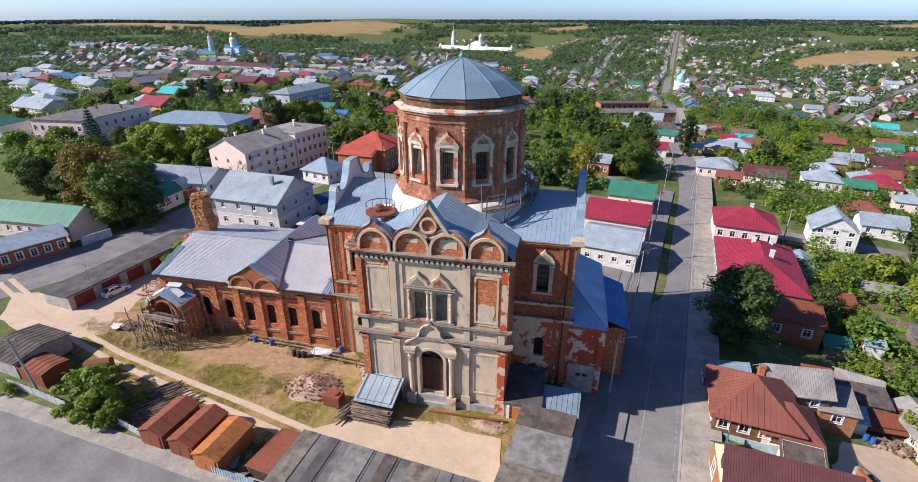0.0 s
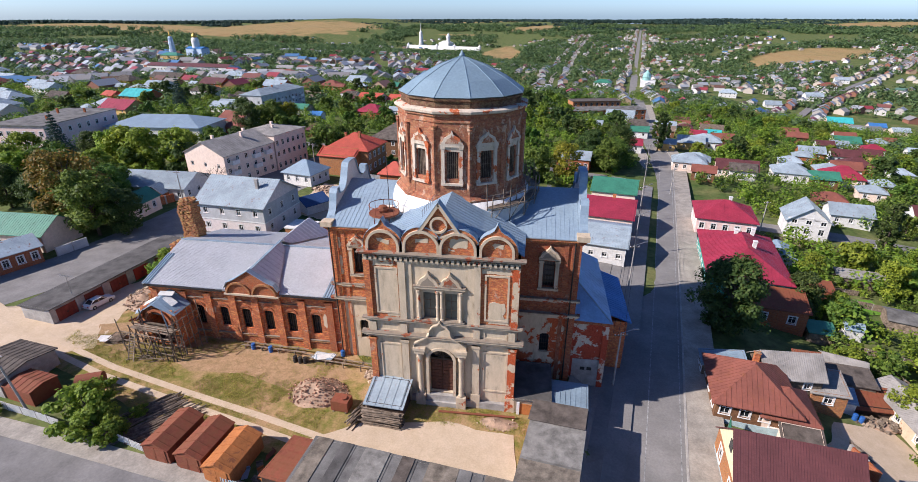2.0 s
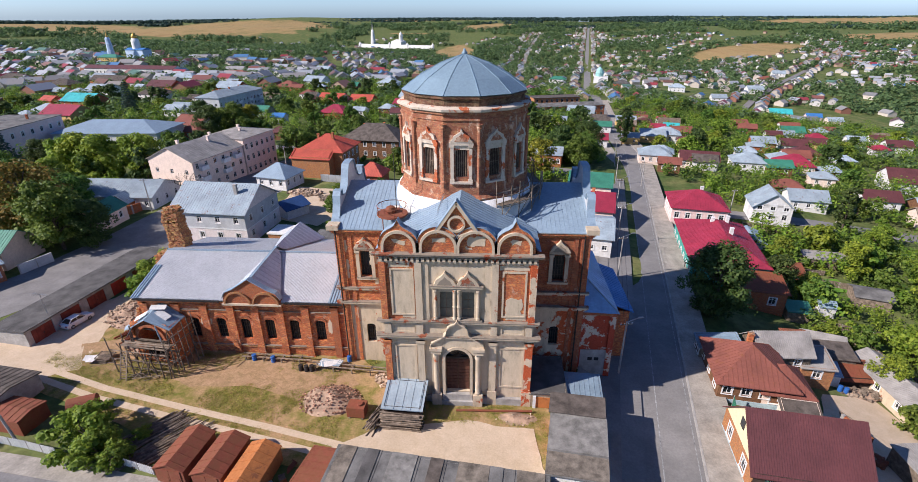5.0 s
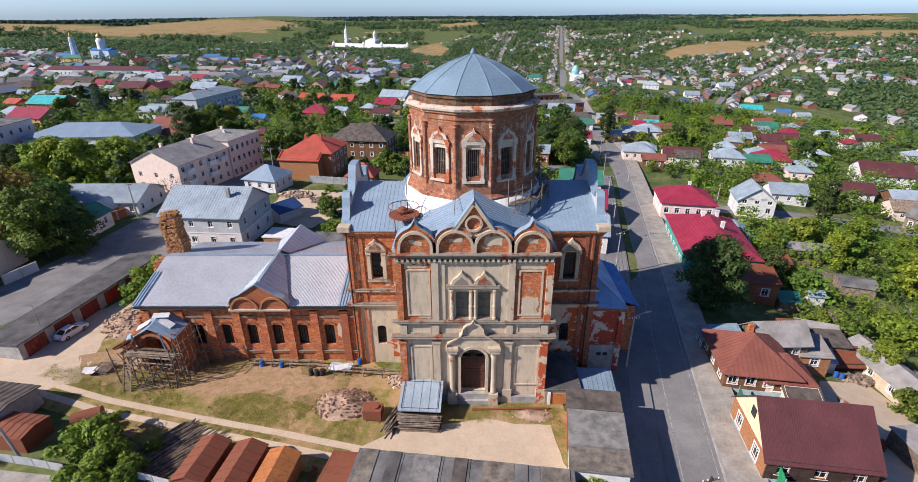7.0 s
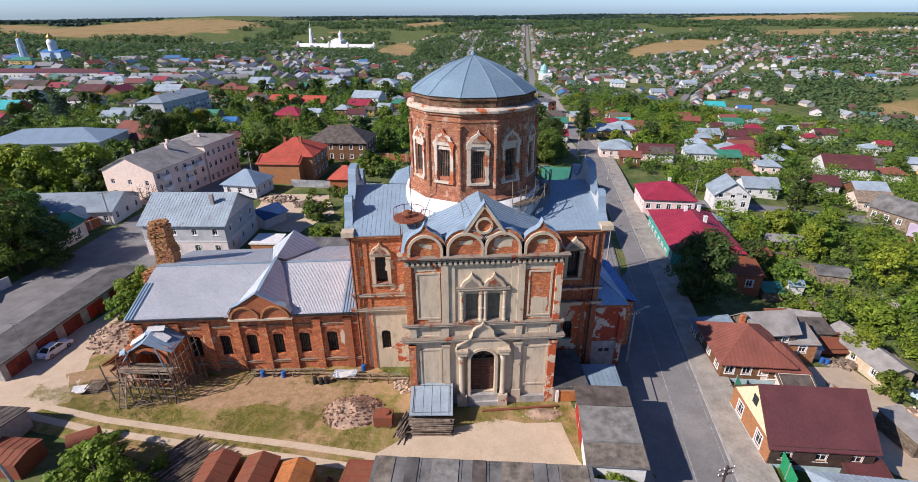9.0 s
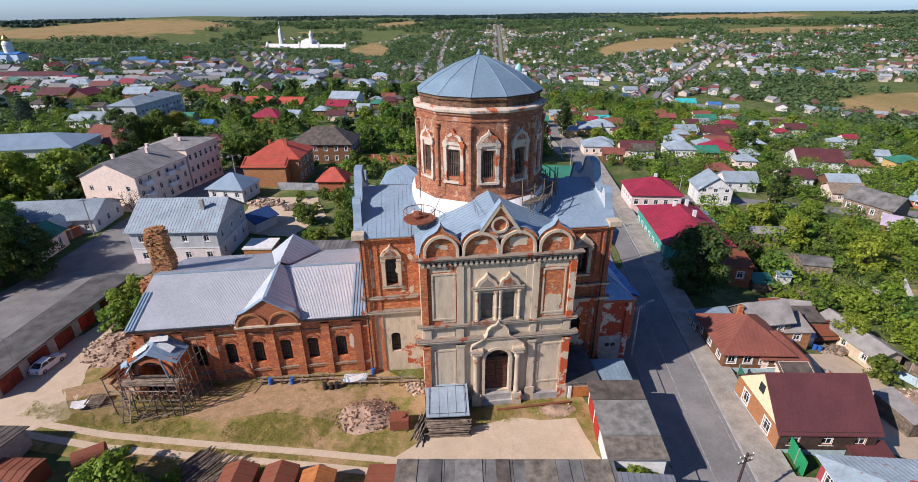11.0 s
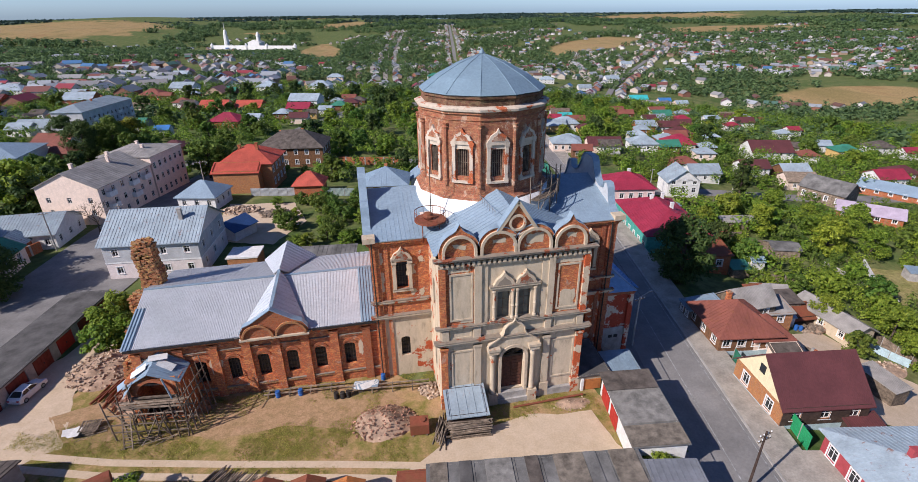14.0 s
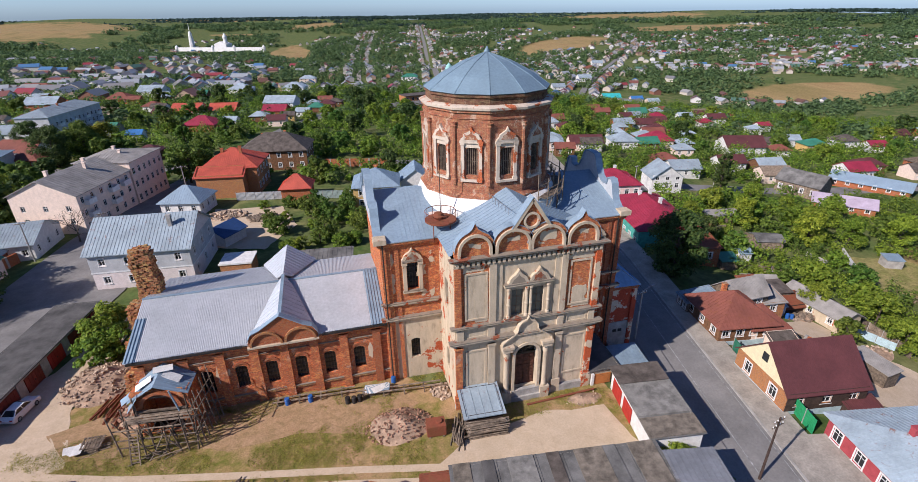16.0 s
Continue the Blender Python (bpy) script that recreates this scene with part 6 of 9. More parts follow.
house("long low house with green metal roof", -101.0, 33.2, 27, 8.8, 0, 4.1, "gable", 2.6, M_CREAM, M_GREENROOF, "x", 0.5, [("f", 9, 1.0, 1.3, [1.4])], [], 0.6)
house("red brick shop with pale metal roof", -89.9, 20.4, 13.5, 7, 65, 3.8, "gable", 1.5, M_BRICK_NEW, M_GREYMETAL, "x", 0.5, [("f", 6, 1.0, 1.5, [1.2])], [], 0.6)
flats = house("pale grey block of flats with low hip roof", -134.5, 215.0, 13, 38, -9, 11.0, "hip", 2.4, M_CONCRETE_PALE, M_GREYMETAL, "y", 0.5, [("r", 12, 1.3, 1.5, [1.0, 3.8, 6.6]), ("f", 3, 1.3, 1.5, [1.0, 3.8, 6.6])], [(-1, -12, 13.6, M_BRICK_NEW), (1, -2, 13.8, M_BRICK_NEW), (-1, 9, 13.6, M_BRICK_NEW)], 0.8, casing=False)
for u in (-12.7, -3.2, 6.3, 15.8):
    for z in (3.5, 6.3):
        balcony(flats, 6.5, u, z, 2.8)
house("long pale pink hall with flat grey roof", -176.0, 121.0, 22, 36, 4, 9.0, "flat", 0, M_PINK, M_FELT_GREY, "x", 0.4, [("f", 7, 1.4, 1.8, [1.5, 5.2]), ("r", 8, 1.4, 1.8, [5.2])], [(-4, 6, 11, M_BRICK_NEW), (4, -8, 10.8, M_BRICK_NEW), (5, 9, 10.8, M_BRICK_NEW)], 0)
house("two-storey white house with green metal roof", -206.0, 101.0, 24, 13, 8, 7.2, "hip", 2.6, M_WHITE, M_GREENROOF, "x", 0.5, [("f", 7, 1.3, 1.7, [1.2, 4.2])], [], 0.7)
house("small cream house with dark green metal roof", -85.6, 51.6, 6.5, 9.0, 0, 3.7, "gable", 1.9, M_CREAM, M_GREENROOF, "y", 0.4, [("r", 2, 1.0, 1.5, [1.2])], [], 0.6)
porch = house("small entrance porch with brown board gable", -87.0, 61.0, 5.0, 3.0, 0, 3.0, "gable", 1.8, M_BRICK_NEW, M_GREYMETAL, "y", 0.4, [], [], 0.6, name="porch", category="porch", gable_mat=M_WOOD_DARK)
fence([(-84.6, 57.0), (-82.6, 61.4)], 2.2, M_BRICK_NEW, "red brick yard wall beside the road", 2.2, 0.4, "yard_wall", 0.3)
fence([(-83.4, 27.4), (-81.6, 33.0)], 2.0, M_CONCRETE_PALE, "pale rendered wall beside the road", 2.6, 0.2, "yard_wall", 0.22)
house("wide hall with pale blue hip roof", -143.5, 140.0, 40, 20, 3, 6.0, "hip", 3.2, M_WHITE, M_ZINC, "x", 0.6, [("f", 9, 1.2, 1.6, [1.5])], [], 0.8)

# garages and sheds by the churchyard
for i, (gx, gy) in enumerate([(-28.7, -11.6), (-24.5, -12.1), (-20.6, -13.1)]):
    house("rusty orange metal garage" if i == 2 else "rusty dark red metal garage", gx, gy, 3.3, 5.4, -6, 2.1, "gable", 0.7, M_RUST_ORANGE if i == 2 else M_RUST,
          M_RUST_ORANGE if i == 2 else M_RUST, "y", 0.12, [], [], 1.1, name="garage", category="garage", group="row of rusty garages")
long_shed = house("long shed with patched grey felt roof", -1.6, -15.0, 22, 6.5, -7, 2.3, "lean", 0.3, M_CONCRETE, M_FELT_GREY, "x", 0.3, [], [], 1.4, name="shed", category="shed")
felt_garages = house("low rendered garages with patched felt roof", 13.6, -7.6, 5.8, 11.4, -10, 3.0, "lean", 0.3, M_WHITE, M_FELT_GREY, "y", 0.25, [], [], 0, z=-0.66, name="garage", category="garage")
house("small grey metal shed", 12.2, -17.0, 5.2, 4.0, -11, 2.6, "lean", 0.25, M_CONCRETE, metal_mat("dark_zinc_sheet", (0.19, 0.20, 0.22), 0.55, 0.05), "x", 0.2, [], [], 0.6, z=-0.63, name="shed", category="shed")


def felt_sheets(parent, w, d, h, rise, axis, rows):
    """Felt sheets laid over a lean-to roof. rows: (from, to, material) along its level side."""
    X, Y = w / 2, d / 2
    for a, c, mt in rows:
        if axis == "x":
            q = [(a, -Y - 0.28, h - 0.28 * rise / d), (c, -Y - 0.28, h - 0.28 * rise / d), (c, Y + 0.28, h + rise), (a, Y + 0.28, h + rise)]
        else:
            q = [(-X - 0.24, c, h), (-X - 0.24, a, h), (X + 0.24, a, h + rise), (X + 0.24, c, h + rise)]
        b = Build()
        up, dn = [(x, y, z + 0.075) for x, y, z in q], [(x, y, z - 0.06) for x, y, z in q]
        b.poly(up)
        for i in range(4):
            j = (i + 1) % 4
            b.poly([up[i], up[j], dn[j], dn[i]])
        b.ob("felt_sheet", mt, parent, fix=False)


M_FELT_PALE = plain("faded_felt", (0.235, 0.225, 0.205), 0.92, var=0.3, scale=0.9, fine=7, bumpy=0.3)
M_FELT_TAN = plain("dusty_felt", (0.20, 0.17, 0.135), 0.95, var=0.35, scale=1.1, fine=7, bumpy=0.4)
felt_sheets(long_shed, 22, 6.5, 2.3, 0.3, "x", [(-10.9, -9.1, M_FELT_TAN), (-7.9, -6.6, M_FELT), (-5.2, -2.4, M_FELT_PALE), (-1.0, 0.4, M_FELT_BROWN), (2.0, 5.2, M_FELT_TAN), (5.24, 6.6, M_FELT_GREY), (8.0, 10.8, M_FELT_TAN)])
felt_sheets(felt_garages, 5.8, 11.4, 3.0, 0.3, "y", [(-5.8, -2.9, M_FELT_TAN), (-2.6, 3.0, M_FELT_PALE)])
house("small hut with grey sheet roof beside stacked logs", -6.4, -2.2, 4.4, 3.6, -3, 2.3, "lean", 0.9, M_WOOD_DARK, M_GREYMETAL, "x", 0.35, [], [], 1.1, name="hut", category="hut")
house("long row of brick garages with felt roof", -63.9, 20.6, 6.2, 28.0, -8, 2.5, "lean", 0.25, M_CONCRETE, M_FELT, "y", 0.3, [], [], 0, name="garage_row", category="garages")
house("low grey shed with weathered board roof", -57.3, -4.8, 6.5, 7.0, -8, 2.6, "gable", 0.6, M_CONCRETE, M_FELT_BROWN, "x", 0.3, [], [], 0.9, name="shed", category="shed")
house("small rusty red metal garage", -51.6, -7.4, 4.6, 3.4, -8, 2.1, "gable", 0.3, M_RUST, M_RUST, "x", 0.1, [], [], 0.9, name="garage", category="garage")

# ---------------------------------------------------------------- trees
def leaf_cloud(rng, centres, radii, per, size, flat=0.75, rise=0.7):
    """Leaf quads scattered through clumps. Returns vertices and faces."""
    k = len(centres) * per
    c = np.repeat(np.asarray(centres, float), per, axis=0)
    r = np.repeat(np.asarray(radii, float), per)
    d = rng.normal(size=(k, 3))
    d /= np.linalg.norm(d, axis=1)[:, None]
    rad = r * rng.uniform(0.35, 1.0, k) ** 0.6
    p = c + d * rad[:, None] * np.array([1, 1, flat])
    nrm = d + rng.normal(scale=0.42, size=(k, 3)) + np.array([0, 0, rise])
    nrm /= np.linalg.norm(nrm, axis=1)[:, None]
    a = np.cross(nrm, rng.normal(size=(k, 3)))
    a /= np.linalg.norm(a, axis=1)[:, None]
    bb = np.cross(nrm, a)
    s = size * rng.uniform(0.55, 1.35, k)[:, None]
    q = np.stack([p - a * s, p + bb * s * 0.62, p + a * s, p - bb * s * 0.62], 1)
    return q.reshape(-1, 3), np.arange(k * 4).reshape(-1, 4)


def mesh_of(name, verts, faces, mat):
    me = bpy.data.meshes.new(name)
    nv, nf, w = len(verts), len(faces), faces.shape[1]
    me.vertices.add(nv)
    me.vertices.foreach_set("co", np.asarray(verts, np.float32).ravel())
    me.loops.add(nf * w)
    me.loops.foreach_set("vertex_index", faces.astype(np.int32).ravel())
    me.polygons.add(nf)
    me.polygons.foreach_set("loop_start", np.arange(nf, dtype=np.int32) * w)
    me.materials.append(mat)
    me.update(calc_edges=True)
    return me


TREES = {}


def tree_meshes(seed, h, r, mat, clumps, per, size, trunk=0.28, low=0.25):
    rng = np.random.default_rng(seed)
    b = Build()
    top = h * 0.62
    lean = rng.normal(scale=0.25, size=2)
    b.tube((0, 0, -0.6), (lean[0] * 0.4, lean[1] * 0.4, h * 0.3), trunk, trunk * 0.75, 8)
    b.tube((lean[0] * 0.4, lean[1] * 0.4, h * 0.3), (lean[0], lean[1], top), trunk * 0.75, trunk * 0.3, 7)
    cs, rs = [], []
    for i in range(clumps):
        zf = low + (1 - low) * rng.uniform(0.02, 0.95)
        wide = math.sin(math.pi * min(0.97, 0.12 + 0.86 * (zf - low) / (1 - low))) ** 0.6
        a = rng.uniform(0, 2 * math.pi)
        q = rng.uniform(0.35, 0.92) * wide * r
        c = (lean[0] + q * math.cos(a), lean[1] + q * math.sin(a), zf * h * 0.97)
        cs.append(c)
        rs.append(rng.uniform(0.18, 0.34) * r)
        if i % 3 == 0:
            z0 = min(top, max(h * 0.25, c[2] - q * 0.7))
            b.tube((lean[0] * z0 / top, lean[1] * z0 / top, z0), c, trunk * 0.3, trunk * 0.08, 5, False)
    v, f = leaf_cloud(rng, cs, rs, per, size)
    return b.mesh("trunk", M_BARK, True), mesh_of("crown", v, f, mat)


def conifer_meshes(seed, h, r, mat, tiers, per, size):
    """A spruce: a straight trunk and drooping whorls of needles that narrow to the tip."""
    rng = np.random.default_rng(seed)
    b = Build().tube((0, 0, -0.6), (0, 0, h * 0.96), 0.26, 0.04, 8)
    cs, rs = [], []
    for i in range(tiers):
        f = (i + 0.5) / tiers
        arms = max(4, int(11 * (1 - f)))
        for k in range(arms):
            a = 2 * math.pi * k / arms + i * 0.7 + rng.uniform(-0.2, 0.2)
            reach = r * (1 - f) ** 0.85 * rng.uniform(0.8, 1.1)
            z = h * (0.1 + 0.88 * f)
            b.tube((0, 0, z), (reach * math.cos(a), reach * math.sin(a), z - reach * 0.25), 0.05, 0.02, 5, False)
            for u in (0.45, 0.9):
                cs.append((reach * u * math.cos(a), reach * u * math.sin(a), z - reach * 0.25 * u))
                rs.append(0.35 + 0.22 * reach)
    v, f = leaf_cloud(rng, cs, rs, per, size, 0.5)
    return b.mesh("trunk", M_BARK, True), mesh_of("crown", v, f, mat)


def tree(kind, x, y, scale=1.0, label="", turn=None, name="tree", z=None):
    if kind not in TREES:
        TREES[kind] = conifer_meshes(31, 17.0, 4.4, M_LEAF_PINE_HAZE, 15, 30, 0.24) if kind == "spruce" else tree_meshes(*TREE_KINDS[kind])
    tr, cr = TREES[kind]
    e = empty(name, Matrix.Translation((x, y, H(x, y) if z is None else z)) @ Matrix.Rotation(random.uniform(0, 6.28) if turn is None else turn, 4, "Z") @ Matrix.Scale(scale, 4),
              label or TREE_LABELS[kind], "tree" if name == "tree" else name)
    share("trunk", tr, e)
    share("crown", cr, e)
    return e


TREE_KINDS = {
    "big": (1, 13.0, 5.6, M_LEAF, 85, 100, 0.27, 0.34, 0.15),
    "dark": (2, 14.5, 6.2, M_LEAF_DARK, 100, 111, 0.28, 0.36, 0.1),
    "round": (3, 9.0, 4.2, M_LEAF, 60, 82, 0.26, 0.24, 0.15),
    "light": (4, 9.5, 4.4, M_LEAF_LIGHT, 60, 82, 0.27, 0.24, 0.12),
    "lime": (14, 9.5, 4.4, M_LEAF_LIME, 60, 82, 0.27, 0.24, 0.12),
    "autumn": (5, 13.0, 6.0, M_LEAF_AUTUMN, 85, 90, 0.25, 0.34, 0.2),
    "yellow": (6, 12.0, 4.6, M_LEAF_YELLOW, 75, 99, 0.27, 0.28, 0.12),
    "small": (7, 5.5, 2.8, M_LEAF, 34, 72, 0.21, 0.14, 0.1),
    "bush": (8, 3.2, 2.4, M_LEAF_LIGHT, 26, 108, 0.16, 0.08, 0.04),
    "poplar": (9, 16.0, 3.0, M_LEAF_DARK, 70, 90, 0.28, 0.28, 0.08),
}
TREE_LABELS = {"spruce": "tall dark spruce with drooping branches", "big": "tall broad green deciduous tree", "dark": "large dense dark green tree", "round": "rounded green garden tree", "light": "fresh light green tree",
               "autumn": "broad tree with browning autumn leaves", "yellow": "tree with yellowing leaves", "small": "small green fruit tree", "bush": "bright green leafy shrub",
               "poplar": "tall slim dark green tree"}
TREE_KINDS.update({"mid": (21, 8.0, 4.0, M_LEAF, 46, 39, 0.44, 0.22, 0.08), "midlight": (22, 7.5, 4.2, M_LEAF_LIGHT, 46, 39, 0.44, 0.22, 0.05), "middark": (23, 10.0, 4.4, M_LEAF_DARK, 50, 39, 0.49, 0.25, 0.08),
                   "midsmall": (24, 4.6, 3.0, M_LEAF, 28, 43, 0.31, 0.14, 0.03)})
TREE_LABELS.update({"lime": "bright lime green broad tree", "mid": "round green tree among gardens", "midlight": "bright green leafy garden tree", "middark": "tall dark green tree among houses", "midsmall": "low green fruit tree in a garden"})
tree("dark", 43.2, 27.4, 0.98, "large dense green tree beside the street")
tree("dark", 60.8, 40.2, 0.62, "large dense green tree behind a shop")
for k, x, y, s in [("autumn", -95, 44, 1.4), ("big", -84.0, 38.4, 1.15), ("dark", -78.6, 40.6, 0.72), ("round", -90, 42, 1.5), ("big", -92, 52, 0.9), ("lime", -101, 88, 1.5), ("lime", -109, 84, 1.55), ("lime", -118, 88, 1.55), ("round", -105, 60, 1.40),
                   ("round", -98, 58, 1.30), ("big", -118, 64, 1.00), ("lime", -128, 62, 1.30), ("lime", -103, 97, 1.30), ("lime", -124, 88, 1.40), ("round", -135, 78, 1.40), ("lime", -113, 72, 1.20), ("dark", -122, 52, 0.80), ("dark", -110, 50, 0.75),
                   ("light", -140, 70, 1.30), ("round", -134, 60, 1.30), ("spruce", -152, 97, 1.0), ("spruce", -186, 206, 1.1), ("dark", -136, 94, 0.8), ("light", -150, 84, 1.30), ("light", -158, 76, 1.30),
                   ("light", -49, 112, 1.00), ("dark", -112, 150, 1.00), ("big", -106, 158, 1.10), ("yellow", -101, 166, 1.10), ("dark", -128, 172, 0.90),
                   ("midlight", 82.2, 63.6, 0.96), ("light", 106.1, 45.9, 0.80), ("mid", 112.8, 37.4, 0.80), ("light", 102.3, 56.4, 0.60), ("light", 93.2, 60.7, 0.80), 
                   ("midlight", 113.5, 52.3, 0.88), ("light", 71.2, 57.6, 0.60), ("light", 63.2, 13.0, 0.64), ("mid", 60.9, 4.2, 0.56), ("light", 86.7, 7.0, 0.80), ("mid", 81.2, 18.2, 0.72), ("midsmall", 93.8, -6.3, 1.40), ("light", 103.7, 3.3, 0.72), ("lime", 112.5, 33.0, 0.88),
                   ("yellow", 20.5, 106.6, 1.10), ("round", 12, 106, 1.20), ("big", 35.0, 122.6, 0.90), ("big", 38.8, 129.7, 0.90), ("dark", 30.5, 134.9, 0.90), ("dark", 41.3, 141.5, 1.00), ("big", 36.5, 135.7, 0.80),
                   ("round", -62, 112, 1.50), ("big", -60, 120, 0.90), ("bush", -40.5, -10.0, 1.60), ("bush", -38.5, -11.6, 1.20), ("bush", -42.5, -8.6, 1.20), ("bush", -36.2, -12.6, 0.90), ("bush", -36.0, -8.8, 0.50), ("bush", -53.0, -11.4, 0.50),
                   ("light", 67.7, 41.4, 0.56), ("lime", 90.5, 39.0, 1.05), ("midlight", 83.9, 25.3, 0.64), ("lime", 83.5, 51.5, 0.85), ("light", 96.2, 49.2, 0.60), ("midsmall", 87.9, 56.6, 1.30), ("light", 100.9, 36.4, 0.76),
                   ("midlight", 75.5, 12.4, 0.72), ("light", 71.6, 7.3, 0.72), ("light", 77.4, 1.4, 0.72), ("light", 67.7, -0.0, 0.64), ("midlight", 73.6, 21.2, 0.72), ("mid", 65.5, 22.9, 0.64), ("bush", 62.1, 26.0, 1.00), ("bush", 67.8, 17.5, 1.10),
                   ("bush", 12.6, -14.2, 0.80), ("bush", 14.2, -14.4, 0.60), ("poplar", 62, 170, 1.10), ("poplar", 66, 178, 0.90), ("light", 98.6, 64.9, 0.75), ("poplar", 94.7, 73.5, 0.90),
                   ("bush", -55.5, 21, 1.30), ("bush", -56.5, 25, 1.50), ("bush", -55.8, 28.5, 1.50), ("bush", -53.0, 23.5, 1.20)]:
    tree(k, x, y, s)


def bare_tree(x, y, h, seed):
    """A leafless tree: forking limbs that thin out."""
    rg = np.random.default_rng(seed)
    e = empty("tree", pose(x, y, H(x, y)), "bare leafless tree with fine brown branches", "tree")
    b = Build()
    Build().tube((0, 0, -0.4), (0.1, 0.1, h * 0.3), 0.2, 0.14, 7).ob("trunk", M_BARK, e)

    def fork(p, d, length, r, deep):
        q = p + d * length
        b.tube(tuple(p), tuple(q), r, r * 0.6, 5, False)
        if deep:
            for _ in range(3):
                n = (d + Vector(rg.normal(scale=0.5, size=3)) + Vector((0, 0, 0.15))).normalized()
                fork(q, n, length * rg.uniform(0.6, 0.85), r * 0.58, deep - 1)

    for k in range(5):
        a = k * 1.257 + rg.uniform(-0.3, 0.3)
        fork(Vector((0.1, 0.1, h * 0.28)), Vector((math.cos(a) * 0.6, math.sin(a) * 0.6, 0.9)).normalized(), h * 0.25, 0.09, 3)
    b.ob("crown", M_BARK, e, "bare forking limbs", fix=False)
    return e


bare_tree(-75.0, 69.0, 8.5, 3)

# ---------------------------------------------------------------- the town around
ROOFS = {"grey": M_GREYMETAL, "red": M_RUSTROOF, "crimson": M_REDROOF, "brown": M_BROWNROOF, "green": M_GREENROOF, "blue": M_BLUE, "orange": M_ORANGEROOF,
         "felt": M_FELT_BROWN, "teal": metal_mat("turquoise_roof", (0.05, 0.42, 0.42), 0.45, 0.05), "wood": M_WOOD, "brick": M_FELT}
WALLS = {"white": M_WHITE, "cream": M_CREAM, "pink": M_PINK, "brick": M_BRICK_NEW, "yellow": M_YELLOW, "wood": M_WOOD_BROWN, "grey": M_CONCRETE}
WORDS = {"grey": "grey metal", "red": "faded red metal", "crimson": "crimson metal", "brown": "dark brown metal", "green": "green metal", "blue": "bright blue metal",
         "orange": "orange-red", "felt": "dull felt", "teal": "turquoise metal", "wood": "weathered board", "brick": "flat felt"}
WALLWORDS = {"white": "white rendered", "cream": "cream rendered", "pink": "pale pink", "brick": "red brick", "yellow": "yellow rendered", "wood": "brown timber", "grey": "grey concrete"}
taken = []                    # places of houses: x, y, radius


def town_house(x, y, w, roof, wall, rot=None, h=None, d=None):
    w = max(5.0, min(w, 40.0)) * 0.86
    d = d or max(5.0, min(w * 0.8, 13.0))
    h = h or (3.6 if w < 16 else 5.2)
    kind = "hip" if random.random() < 0.4 else "gable"
    n = max(2, int(w / 3.2)) if y < 170 else max(2, min(5, int(w / 4)))
    house("%s house with %s roof" % (WALLWORDS[wall], WORDS[roof]), x, y + d * 0.4, w, d, -12 + random.uniform(-6, 6) if rot is None else rot, h, kind, min(w, d) * 0.27,
          WALLS[wall], ROOFS[roof], "x" if w >= d else "y", 0.5, [("f", n, 1.0, 1.3, [1.3] if h < 5 else [1.0, 3.4])], [], 0.9, casing=w < 14 and y < 150)
    taken.append((x, y + d * 0.4, w * 0.62))


WEST = [(-230, 225, 23, "teal", "brick"), (-197, 173, 21, "crimson", "yellow"), (-317, 365, 46, "felt", "brick"), (-235, 309, 24, "brown", "brick"),
        (-161, 203, 11, "grey", "white"), (-129, 164, 17, "red", "white"), (-115, 204, 11, "green", "grey"), (-99, 188, 7, "blue", "white"), (-84, 152, 9, "brown", "wood"),
        (-251, 451, 36, "red", "white"), (-223, 644, 22, "grey", "white"), (-105, 252, 10, "brown", "wood")]
MIDDLE = [(-94, 259, 18, "orange", "pink"), (-76, 262, 17, "orange", "brick"), (-77, 207, 17, "crimson", "brick"), (-66, 216, 8, "grey", "white"), (-47, 290, 22, "grey", "white"),
          (-48, 256, 15, "crimson", "brick"), (-43, 393, 20, "grey", "white"), (-38, 628, 23, "grey", "cream"), (-82, 377, 19, "grey", "white"), (-164, 616, 22, "brown", "brick"),
          (-137, 631, 13, "red", "wood"), (62, 270, 19, "grey", "white"), (40, 213, 9, "grey", "cream"), (165, 584, 22, "brick", "brick"), (95, 644, 25, "green", "white"),
          (88, 203, 8, "crimson", "wood"), (97, 210, 8, "teal", "wood")]
EAST = [(267, 417, 21, "teal", "pink"), (298, 419, 14, "blue", "pink"), (262, 385, 11, "grey", "white"), (146, 186, 12, "brown", "white"), (141, 168, 13, "brown", "brick"),
        (167, 225, 13, "green", "white"), (152, 253, 9, "red", "wood"), (145, 229, 10, "red", "wood"), (158, 215, 8, "grey", "white"), (306, 402, 14, "grey", "cream"),
        (377, 664, 21, "red", "white"), (434, 744, 20, "grey", "white"), (314, 564, 20, "grey", "white"), (247, 501, 17, "grey", "white"), (220, 551, 20, "grey", "white"),
        (156, 126, 19, "brown", "white"), (137, 95, 11, "grey", "wood"), (205, 172, 8, "grey", "white"), (217, 178, 8, "crimson", "white"), (155, 164, 9, "grey", "white")]
